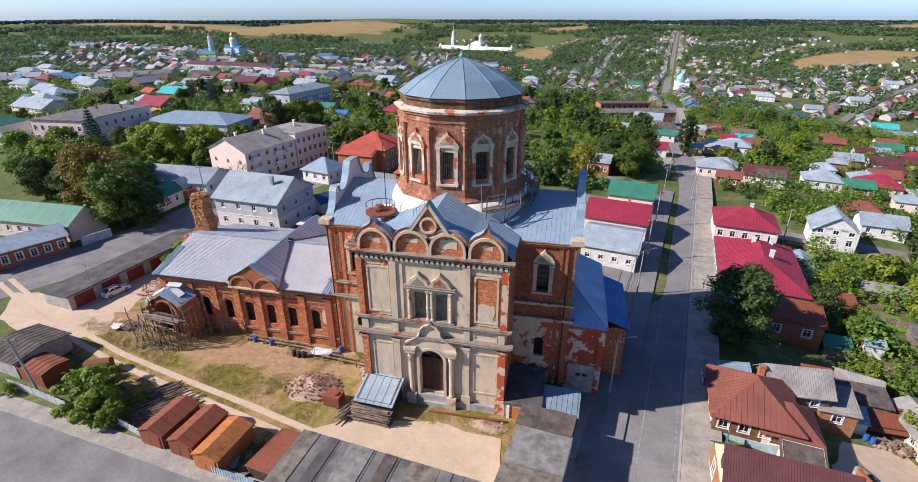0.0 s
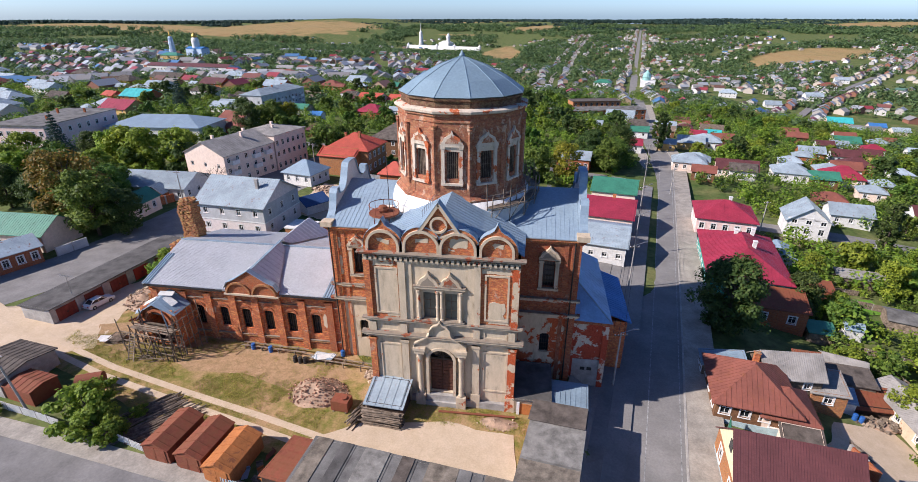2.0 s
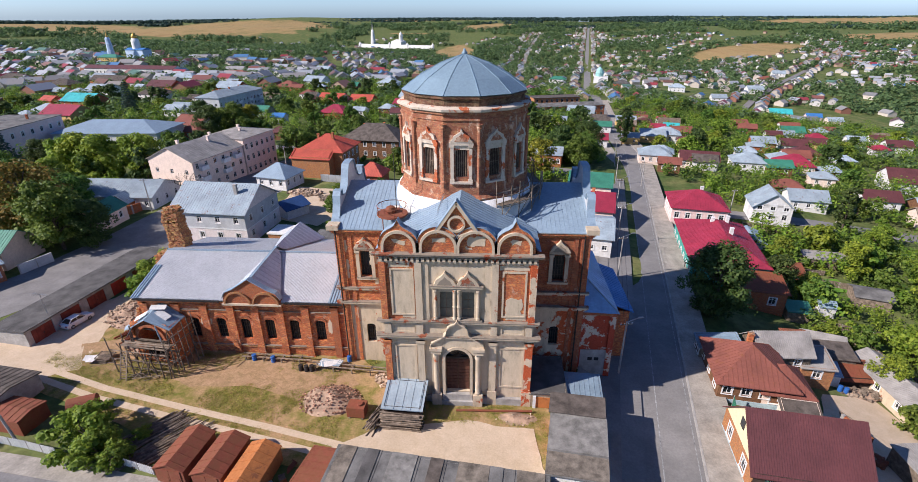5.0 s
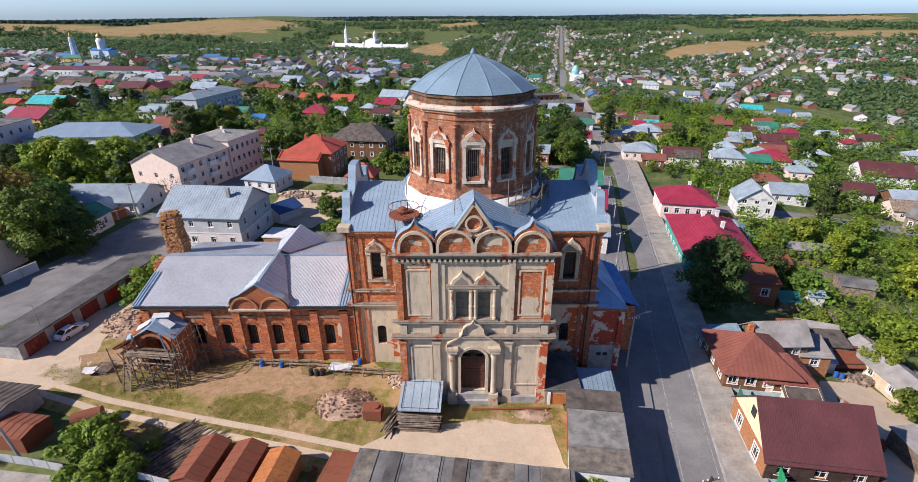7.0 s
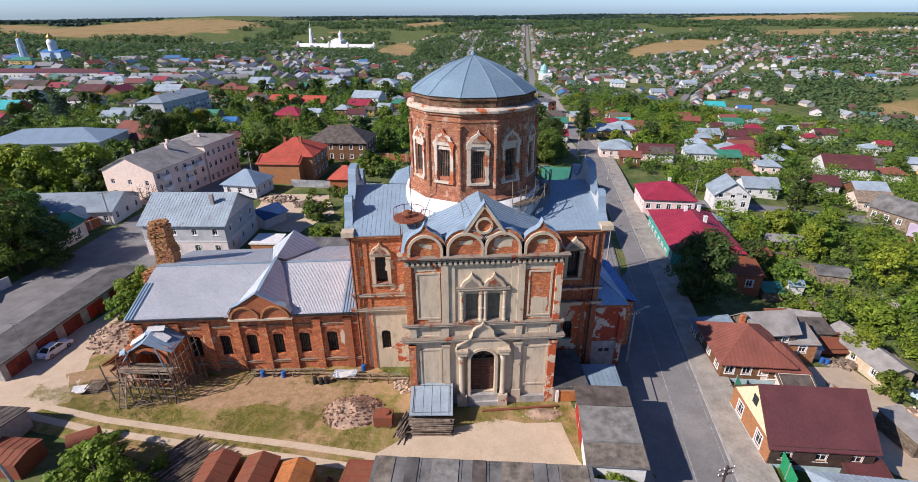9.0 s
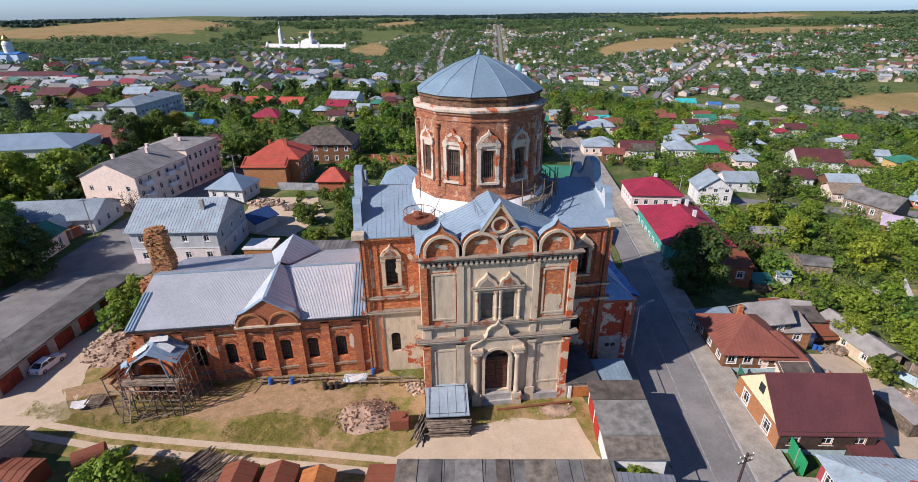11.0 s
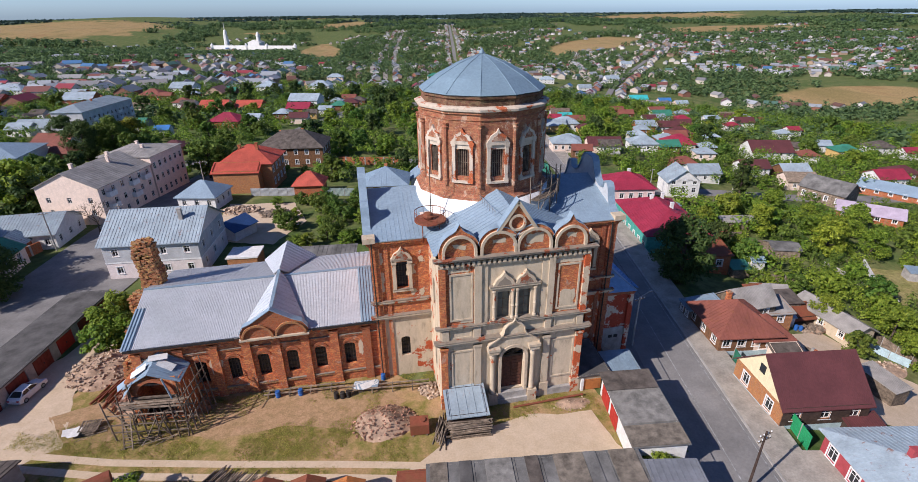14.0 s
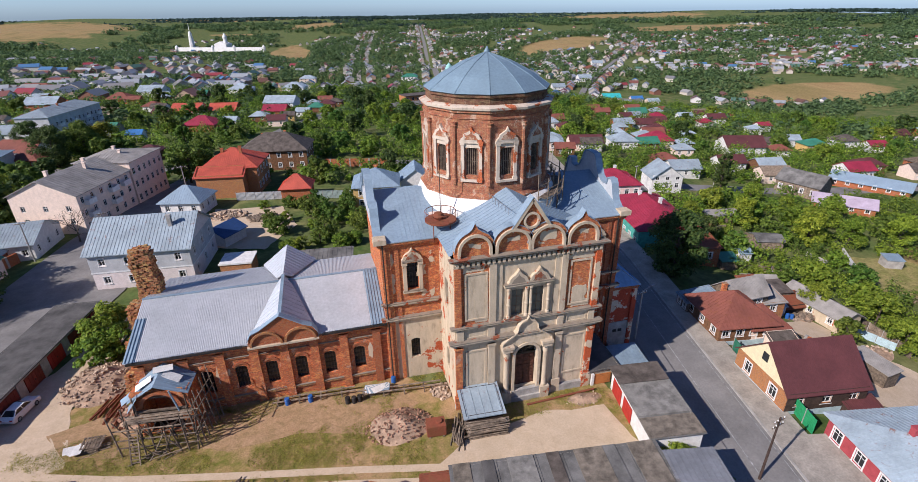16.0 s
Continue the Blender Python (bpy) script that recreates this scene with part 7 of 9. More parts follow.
WEST2 = [(-395, 262, 28, "grey", "white"), (-271, 173, 20, "grey", "white"), (-246, 150, 30, "grey", "cream"), (-362, 283, 24, "grey", "pink"), (-283, 222, 18, "felt", "wood"), (-334, 262, 20, "grey", "white"), (-425, 304, 20, "red", "brick"),
         (-440, 405, 40, "felt", "cream"), (-262, 240, 12, "orange", "brick"), (-330, 330, 26, "felt", "brick"), (-157, 205, 15, "grey", "white"), (-121, 150, 12, "red", "brick"), (-540, 380, 40, "grey", "white"), (-575, 430, 32, "grey", "cream"),
         (-300, 205, 22, "grey", "grey"), (-300, 180, 18, "felt", "white"), (-330, 225, 24, "grey", "white"), (-365, 240, 20, "grey", "brick"), (-225, 195, 16, "grey", "cream"), (-195, 215, 15, "grey", "white"), (-210, 260, 20, "felt", "white"),
         (-180, 250, 22, "grey", "white"), (-260, 280, 22, "grey", "white"), (-300, 300, 24, "grey", "cream"), (-345, 395, 30, "grey", "white"), (-385, 350, 28, "grey", "cream"), (-180, 300, 20, "grey", "brick"), (-215, 345, 24, "red", "white"),
         (-270, 395, 28, "grey", "white"), (-200, 400, 24, "grey", "cream"), (-470, 350, 30, "grey", "white"), (-310, 440, 34, "grey", "white"), (-150, 330, 18, "red", "brick"), (-130, 270, 14, "grey", "white"), (-140, 365, 20, "grey", "white")]
for row in WEST + WEST2[:14] + WEST2[14::2] + MIDDLE + EAST:
    town_house(*row)
# more homes along the lanes of the near quarter
lanes = [([street_pt(130, 12), street_pt(330, 12)], 17), ([street_pt(150, -12), street_pt(250, -12)], 18), ([(85, 108), (225, 85)], 26), ([(90, 128), (210, 150)], 24), ([(105, 150), (190, 260)], 16),
         ([(-70, 300), (-10, 330)], 18), ([(-190, 250), (-110, 290)], 20), ([(-260, 130), (-230, 200)], 22), ([(-60, 215), (-20, 330)], 19), ([(-320, 200), (-240, 260)], 22),
         ([(180, 200), (330, 330)], 24), ([(200, 130), (330, 150)], 34), ([(-150, 330), (-60, 420)], 20), ([(-300, 290), (-180, 380)], 20)]
for line, gap in lanes:
    (ax, ay), (bx, by) = line
    L = math.hypot(bx - ax, by - ay)
    for side in (0, 14):
        s = random.uniform(0, gap)
        while s < L:
            x, y = ax + (bx - ax) * s / L + side * (by - ay) / L, ay + (by - ay) * s / L - side * (bx - ax) / L
            if all((x - tx) ** 2 + (y - ty) ** 2 > (tr + 7) ** 2 for tx, ty, tr in taken):
                town_house(x + random.uniform(-2, 2), y + random.uniform(-3, 3), random.uniform(8, 12.5), random.choice(["grey", "grey", "grey", "grey", "red", "brown", "brown", "felt", "green", "wood", "crimson", "felt"]),
                           random.choice(["white", "white", "cream", "wood", "brick", "yellow"]))
            s += gap * random.uniform(0.8, 1.4)

# brick factory beside the street
house("long red brick factory with dull flat roof", 50, 297.5, 63, 12, 14, 8.0, "hip", 1.6, M_BRICK_NEW, M_FELT_GREY, "x", 0.4, [("f", 15, 1.8, 2.2, [1.2, 4.6])], [], 0, z=-19.5, casing=False, name="factory", category="factory")
house("red brick factory wing with dull roof", 50, 319, 34, 12, 14, 10.4, "flat", 0, M_BRICK_ORANGE, M_FELT_BROWN, "x", 0.4, [("f", 9, 1.8, 2.2, [7.2])], [], 0, z=-19.5, casing=False, name="factory", category="factory")
taken += [(30, 292, 18), (50, 297, 18), (70, 302, 18), (50, 319, 20)]
house("long white market hall with brown roof", -407, 525, 118, 16, -8, 6.5, "gable", 3.0, M_WHITE, M_BROWNROOF, "x", 0.6, [("f", 24, 1.6, 2.2, [1.5])], [], 0, casing=False, name="market_hall", category="hall")
house("yellow school with green roof", -524, 650, 32, 14, -8, 8.5, "hip", 3.5, M_YELLOW, M_GREENROOF, "x", 0.6, [("f", 8, 1.4, 1.8, [1.5, 5.0])], [], 0, casing=False, name="school", category="school")
taken += [(-380, 525, 40), (-440, 530, 40), (-524, 650, 22)]

# the white monastery on the far slope
M_LIME = plain("limewash", (0.80, 0.79, 0.76), 0.85, var=0.06, scale=0.1)
mz = H(-300, 1690)
mon = empty("monastery", pose(-300, 1690, mz, 0, 0, -25), "white walled monastery with a tall bell tower", "monastery")
b = Build()
b.box(-130, -40, -8, 155, -37, 12)
b.ob("wall", M_LIME, mon)
b = Build()
b.box(-130, -37, -8, -127, 60, 9)
b.ob("wall", M_LIME, mon)
b = Build()
b.lathe([(8, -6), (8, 20), (7, 20.5), (7, 34), (6, 34.5), (5.6, 46), (4.4, 52), (1.0, 56), (0.6, 72), (0.1, 78)], 8, (-112, 10))
b.ob("bell_tower", M_LIME, mon)
b = Build()
b.box(-30, 0, -5, 10, 30, 18)
b.prism([(-32, 18), (12, 18), (-10, 26)], 0, 30)
b.ob("cathedral", M_LIME, mon)
Build().lathe([(6, 18), (6, 34), (7, 38), (4, 44), (0.4, 50)], 10, (2, 12)).ob("cupola", M_LIME, mon)
for tx in (-130, -10, 60, 155):
    Build().lathe([(5, -8), (5, 11), (5.6, 12), (0.2, 19)], 8, (tx, -38)).ob("corner_tower", M_LIME, mon)
Build().box(-70, -75, -14, -10, -60, 0).ob("gatehouse", M_LIME, mon)
# the pale blue church
M_SKYWALL = plain("pale_blue_render", (0.50, 0.62, 0.78), 0.8, var=0.08, scale=0.2)
M_GILT = plain("gilt_sheet", (0.65, 0.42, 0.10), 0.3, 0.8, var=0.1)
bx_, by_ = -534, 725
blue = empty("church", pose(bx_, by_, H(bx_, by_), 0, 0, -12) @ Matrix.Scale(0.68, 4), "pale blue and white church with gilded domes", "church")
Build().box(-24, -12, -3, 24, 12, 20).ob("nave", M_SKYWALL, blue)
b = Build().lathe([(8.5, 19), (8.5, 36), (9, 36.5), (8, 40), (5, 44)], 16, (-2, 0))
b.ob("drum", M_LIME, blue)
Build().lathe([(5, 43), (6.5, 46), (5.5, 49.5), (2.0, 52.5), (0.3, 57)], 14, (-2, 0)).ob("dome", M_GILT, blue, smooth=True)
Build().lathe([(7, -3), (7, 20), (6, 20.4), (6, 34), (5, 34.5), (5, 44), (3.0, 47)], 8, (-34, -39)).ob("bell_tower", M_SKYWALL, blue)
Build().lathe([(2.4, 47), (3.4, 49.5), (1.2, 53), (0.2, 58)], 12, (-34, -39)).ob("dome", M_GILT, blue, smooth=True)
Build().prism([(-13, 19.9), (13, 19.9), (0, 24)], -25, 25, "x").ob("roof", M_BLUE, blue)
taken += [(bx_, by_, 30), (bx_ - 28, by_ - 21, 14)]
tz = H(150, 640)
small = empty("church", pose(150, 640, tz, 0, 0, -12), "small white church with turquoise cupola", "church")
Build().box(-9, -7, -2, 9, 7, 8).ob("nave", M_LIME, small)
Build().lathe([(5, 8), (5, 11), (5.6, 12), (4.0, 16), (0.3, 20)], 12, (-2, 0)).ob("cupola", metal_mat("verdigris_sheet", (0.28, 0.52, 0.48), 0.6, 0.05), small)

# ---------------------------------------------------------------- far homes and woods
STREETS = [(street[7:], 15), ([(-6, 420), (22, 590), (72, 1249), (198, 2239)], 17), ([(120, 260), (183, 348), (293, 524), (412, 689), (568, 892), (734, 1110), (900, 1500)], 14),
           ([(518, 704), (729, 588), (830, 498)], 16), ([(600, 900), (870, 800), (1080, 700)], 18), ([(640, 1000), (1000, 960), (1300, 900)], 20), ([(900, 1450), (1300, 1350), (1700, 1300)], 22),
           ([(-100, 420), (-160, 640), (-260, 900)], 19), ([(-560, 560), (-330, 430), (-200, 400)], 20), ([(-800, 640), (-560, 500), (-420, 380)], 22), ([(-1100, 900), (-800, 800), (-600, 720)], 22),
           ([(-500, 950), (-300, 1000), (-200, 1200)], 24), ([(200, 1500), (420, 1700), (700, 2000)], 26), ([(-250, 420), (-480, 300)], 20), ([(-700, 420), (-360, 240)], 22), ([(300, 1900), (900, 2300)], 30),
           ([(1200, 1700), (1800, 1750)], 30), ([(-1500, 1200), (-1000, 1050)], 26), ([(330, 640), (420, 900), (500, 1000)], 18)]
ribbon("road", STREETS[1][0], -3, 3, M_PAVE, 0.5, "pale dirt road up the far slope", "road", 15)
ribbon("road", STREETS[2][0], -3.5, 3.5, M_ASPHALT_PALE, 0.5, "grey road climbing the far slope", "road", 15)
rng = np.random.default_rng(11)
hs_ = []
for line, gap in STREETS:
    for (ax, ay), (bx, by) in zip(line[:-1], line[1:]):
        L = math.hypot(bx - ax, by - ay)
        s = 0.0
        while s < L:
            for side in (-1, 1):
                off = side * rng.uniform(11, 20)
                hs_.append((ax + (bx - ax) * s / L + off * (by - ay) / L, ay + (by - ay) * s / L - off * (bx - ax) / L, math.atan2(by - ay, bx - ax)))
                if rng.random() < 0.35:
                    off = side * rng.uniform(30, 60)
                    hs_.append((ax + (bx - ax) * s / L + off * (by - ay) / L, ay + (by - ay) * s / L - off * (bx - ax) / L, math.atan2(by - ay, bx - ax)))
            s += gap * rng.uniform(0.8, 1.5)
for _ in range(1500):
    a, r = rng.uniform(-1.02, 1.02), 420 + 1700 * rng.random() ** 0.8
    x, y = r * math.sin(a), r * math.cos(a)
    if noise.noise((x / 260, y / 260, 2.0)) > 0.02:
        hs_.append((x, y, rng.uniform(0, 3.14)))
for _ in range(1500):
    a, r = rng.uniform(0.02, 1.0), rng.uniform(430, 2000)
    x, y = r * math.sin(a), r * math.cos(a)
    if noise.noise((x / 200, y / 200, 8.0)) > -0.05:
        hs_.append((x, y, rng.uniform(0, 3.14)))
for _ in range(400):
    x, y = rng.uniform(-760, -80), rng.uniform(290, 780)
    if abs(x) < y * 1.25 and noise.noise((x / 120, y / 120, 6.0)) > -0.2:
        hs_.append((x, y, rng.choice([-0.2, 1.37]) + rng.normal(scale=0.08)))
walls_b, roofs_b = Build(), Build()
zs_ = heights([p[0] for p in hs_], [p[1] for p in hs_])
cells = {}
for tx, ty, tr in taken:
    cells.setdefault((int(tx // 40), int(ty // 40)), []).append((tx, ty, tr))


def free(x, y, r):
    for i in (-1, 0, 1):
        for j in (-1, 0, 1):
            for tx, ty, tr in cells.get((int(x // 40) + i, int(y // 40) + j), ()):
                if (x - tx) ** 2 + (y - ty) ** 2 < (tr + r) ** 2:
                    return False
    return True


def in_field(x, y):
    return field_at(x, y) < 0.96 + 0.12 * noise.noise((x / 60, y / 60, 1.0))


for (x, y, a), z in zip(hs_, zs_):
    if y < (290 if x < -60 else 380) or in_field(x, y) or not free(x, y, 7) or abs(x - street_x(y)) < 12:
        continue
    cells.setdefault((int(x // 40), int(y // 40)), []).append((x, y, 6))
    w, d, h = rng.uniform(4.0, 6.5), rng.uniform(3.4, 5.0), rng.uniform(2.8, 4.6)
    if x < -80 and y < 800:
        w, d, h = w * rng.uniform(1.0, 2.0), d * 1.35, h * 1.25
    m = Matrix.Translation((x, y, z)) @ Matrix.Rotation(a + rng.normal(scale=0.1), 4, "Z")
    k = len(walls_b.v)
    for p in ((-w, -d, -3), (w, -d, -3), (w, d, -3), (-w, d, -3), (-w, -d, h), (w, -d, h), (w, d, h), (-w, d, h), (-w, 0, h + d * 0.55), (w, 0, h + d * 0.55)):
        walls_b.v.append(tuple(m @ Vector(p)))
    for q in ((0, 1, 5, 4), (2, 3, 7, 6), (1, 2, 6, 9, 5), (3, 0, 4, 8, 7)):
        walls_b.f.append(tuple(k + i for i in q))
        walls_b.mi.append(0)
    k = len(roofs_b.v)
    for p in ((-w - 0.5, -d - 0.5, h - 0.25), (w + 0.5, -d - 0.5, h - 0.25), (w + 0.5, 0, h + d * 0.58), (-w - 0.5, 0, h + d * 0.58), (w + 0.5, d + 0.5, h - 0.25), (-w - 0.5, d + 0.5, h - 0.25)):
        roofs_b.v.append(tuple(m @ Vector(p)))
    for q in ((0, 1, 2, 3), (3, 2, 4, 5)):
        roofs_b.f.append(tuple(k + i for i in q))
        roofs_b.mi.append(0)
M_FARWALL = varied("far_walls", [(0.60, 0.58, 0.55), (0.48, 0.42, 0.35), (0.26, 0.12, 0.08), (0.64, 0.62, 0.59), (0.36, 0.26, 0.18), (0.52, 0.47, 0.40), (0.40, 0.38, 0.35)], by="island")
M_FARROOF = varied("far_roofs", [(0.30, 0.32, 0.34), (0.20, 0.20, 0.20), (0.20, 0.085, 0.07), (0.34, 0.36, 0.38), (0.15, 0.08, 0.06), (0.27, 0.05, 0.06), (0.30, 0.29, 0.28), (0.24, 0.25, 0.26), (0.08, 0.18, 0.33), (0.38, 0.40, 0.42), (0.22, 0.20, 0.18), (0.09, 0.17, 0.13),
                   (0.24, 0.13, 0.10), (0.33, 0.34, 0.36), (0.26, 0.25, 0.24), (0.36, 0.37, 0.38)], 0.5, 0.1, "island")
far = empty("distant_homes", pose(0, 0, 0), "scattered small houses with coloured roofs among trees", "houses", kind="stuff")
walls_b.ob("walls", M_FARWALL, far, fix=False)
roofs_b.ob("roofs", M_FARROOF, far, fix=False)

# single trees of the middle distance
road_pts = [(float(street_x(y)), y, 8.5) for y in range(-40, 400, 6)] + [(x, y, 7) for line in (left_road, cross, cross2) for (ax, ay), (bx, by) in zip(line[:-1], line[1:])
            for x, y in [(ax + (bx - ax) * i / 10, ay + (by - ay) * i / 10) for i in range(11)]]
for rx, ry, rr in road_pts:
    cells.setdefault((int(rx // 40), int(ry // 40)), []).append((rx, ry, rr))
NEARHOMES = [(38, -6, 8), (40, 9, 8), (47, 14, 7), (39, -22, 9), (54, 36, 6), (59, 15, 6), (63, 12, 8), (54, -5, 5), (81, 84, 8), (85, 184, 8), (66, 140, 8), (82, 137, 9), (120, 142, 9), (101, 139, 8), (126, 73, 9), (123, 57, 9), (75, 46, 5.5), (80, 41, 4), (94, 25, 7), (99, 19, 8), (92, 17, 6), (69, 48, 3), (152, 69, 11), (53, 51, 14), (58, 76, 9), (79, 40, 5), (24, 49, 9), (26, 65, 10), (31, 84, 9),
             (23, 121, 8), (-54, 50, 12), (-80, 86, 14), (-75, 103, 11), (-75, 74, 8), (-47, 98, 10), (-56, 83, 7), (-31, 90, 6), (-39, 131, 13)]
NEARHOMES2 = [(-90, 68, 12), (-101, 33, 14), (-90, 20, 8), (-86, 52, 6), (-135, 205, 12), (-132, 225, 12), (-75, 69, 3), (-176, 121, 22), (-206, 101, 14), (-143, 143, 22), (-62, 24, 10), (-60, 36, 9), (-64, 10, 9), (0, 16, 30), (-32, 16, 20), (60, -10, 12)]
for tx, ty, tr in NEARHOMES + NEARHOMES2:
    cells.setdefault((int(tx // 40), int(ty // 40)), []).append((tx, ty, tr))
count = 0
for _ in range(9000):
    a, r = rng.uniform(-1.1, 1.1), 45 + 330 * rng.random() ** 0.62
    x, y = 5 + r * math.sin(a), r * math.cos(a)
    if y < 20 and x < 45:
        continue
    if abs(x) < 55 and y < 92 and x < 44:
        continue
    if noise.noise((x / 45, y / 45, 5.0)) < -0.22 or not free(x, y, 2.6):
        continue
    cells.setdefault((int(x // 40), int(y // 40)), []).append((x, y, 1.6))
    east = x > 60
    k = rng.choice(["mid", "midlight", "middark", "midsmall"], p=[0.3, 0.4, 0.1, 0.2] if east else [0.4, 0.15, 0.25, 0.2])
    tree(str(k), x, y, rng.uniform(0.7, 1.25))
    count += 1
    if count >= 255:
        break

# gardens and hedges of the middle distance, past counting
cs, rs = [], []
for _ in range(30000):
    a, r = rng.uniform(-1.12, 1.12), 70 + 430 * rng.random() ** 0.95
    x, y = 5 + r * math.sin(a), r * math.cos(a)
    if (x < 48 and y < 96 and x > -70) or (y < 27 and x < 68) or (x < -60 and y < 60 and x > -92) or (85 < x < 118 and y < 22):
        continue
    if -170 < x < -60 and y < 75 and x > -90:
        continue
    if noise.noise((x / 38, y / 38, 5.0)) < (-0.36 if x > 45 else -0.34) or not free(x, y, 1.4):
        continue
    rad = rng.uniform(1.1, 3.0) * (1 + r / 900) * (1.2 if x > 50 else 1.0)
    cells.setdefault((int(x // 40), int(y // 40)), []).append((x, y, rad * 0.62))
    for _k in range(3):
        cs.append((x + rng.normal(scale=rad * 0.45), y + rng.normal(scale=rad * 0.45), rad * rng.uniform(0.5, 1.35)))
        rs.append(rad * rng.uniform(0.55, 0.85))
    if len(cs) >= 9900:
        break
ca = np.array(cs)
ca[:, 2] += heights(ca[:, 0], ca[:, 1])
v, f = leaf_cloud(rng, ca, np.array(rs), 50, 0.40, 0.85)
light_f = np.array([k for k in range(len(f)) if (k // 90) % 5 < 3])
dark_f = np.array([k for k in range(len(f)) if (k // 90) % 5 >= 3])
for part_f, mt, wd in ((light_f, M_LEAF_LIGHT, "bright green garden trees and hedges"), (dark_f, M_LEAF, "green orchard trees and hedges")):
    vv = v.reshape(-1, 4, 3)[part_f].reshape(-1, 3)
    tagged(new("garden_trees", mesh_of("garden_trees", vv, np.arange(len(vv)).reshape(-1, 4), mt)), wd, "trees", kind="stuff")

# shrubs and fruit trees of the gardens on the eastern slope, past counting
cs, rs = [], []
for _ in range(5200):
    x, y = rng.uniform(52, 150), rng.uniform(-20, 125)
    if (x < 68 and y < 27) or x < street_x(y) + 22 or noise.noise((x / 16, y / 16, 5.0)) < -0.3 or not free(x, y, 1.0):
        continue
    rad = rng.uniform(0.7, 2.3)
    cells.setdefault((int(x // 40), int(y // 40)), []).append((x, y, rad * 0.55))
    for _k in range(4):
        cs.append((x + rng.normal(scale=rad * 0.45), y + rng.normal(scale=rad * 0.45), rad * rng.uniform(0.3, 1.5)))
        rs.append(rad * rng.uniform(0.45, 0.75))
ca = np.array(cs)
ca[:, 2] += heights(ca[:, 0], ca[:, 1])
v, f = leaf_cloud(rng, ca, np.array(rs), 46, 0.24, 0.85)
pick = np.floor(v.reshape(-1, 4, 3)[:, 0, 0] / 9) * 7 + np.floor(v.reshape(-1, 4, 3)[:, 0, 1] / 9) * 3
for sel, mt, wd in ((pick % 3 > 0, M_LEAF_LIGHT, "bright green shrubs and fruit trees on a slope"), (pick % 3 == 0, M_LEAF, "green shrubs and fruit trees on a slope")):
    vv = v.reshape(-1, 4, 3)[sel].reshape(-1, 3)
    tagged(new("garden_shrubs", mesh_of("garden_shrubs", vv, np.arange(len(vv)).reshape(-1, 4), mt)), wd, "shrubs", kind="stuff")

# woodland and orchards farther off, past counting; distance haze is in the leaf colour
cs, rs = [], []
for _ in range(60000):
    a, r = rng.uniform(-1.12, 1.12), 240 + 3060 * rng.random() ** 1.15
    x, y = r * math.sin(a), r * math.cos(a)
    if r < 1900 and not free(x, y, 2.0 if r < 600 else 4.5):
        continue
    if in_field(x, y):
        continue
    if noise.noise((x / 170, y / 170, 9.0)) < (-0.22 if r < 1800 else 0.1) or (x < -80 and r < 750 and rng.random() < 0.25):
        continue
    off = x - street_x(y)
    if abs(x + 300) < 190 and 1480 < y < 1740:
        continue
    if abs(off) < 15 and r < 2400:
        continue
    rad = (2.6 + r * 0.0034) * rng.uniform(0.7, 1.3)
    cs.append((x, y, rad * 0.8))
    rs.append(rad)
    if len(cs) >= 17000:
        break
ca = np.array(cs)
ca[:, 2] += heights(ca[:, 0], ca[:, 1])
v, f = leaf_cloud(rng, ca, np.array(rs), 22, 1.0, 0.8)
mid = v.reshape(-1, 4, 3).mean(1, keepdims=True)
grow = (0.75 + np.hypot(mid[:, :, 0], mid[:, :, 1]) * 0.0013)[:, :, None]
v = ((v.reshape(-1, 4, 3) - mid) * grow + mid).reshape(-1, 3)
woods = new("woodland", mesh_of("woodland", v, f, M_LEAF_FAR_HAZE))
tagged(woods, "green orchards and woodland covering the far slopes", "woodland", kind="stuff")
# dark forest along the skyline, its green blued to stand in for haze
cs, rs = [], []
for _ in range(13000):
    a, r = rng.uniform(-1.15, 1.15), rng.uniform(2700, 4650)
    x, y = r * math.sin(a), r * math.cos(a)
    if r < 3900 and (in_field(x, y) or noise.noise((x / 900, y / 260, 4.0)) < 0.12):
        continue
    cs.append((x, y, 4))
    rs.append(rng.uniform(9, 17))
ca = np.array(cs)
ca[:, 2] += heights(ca[:, 0], ca[:, 1])
v, f = leaf_cloud(rng, ca, np.array(rs), 16, 9.0, 0.5)
tagged(new("forest", mesh_of("forest", v, f, M_LEAF_PINE_HAZE)), "dark forest belts along the skyline", "forest", kind="stuff")

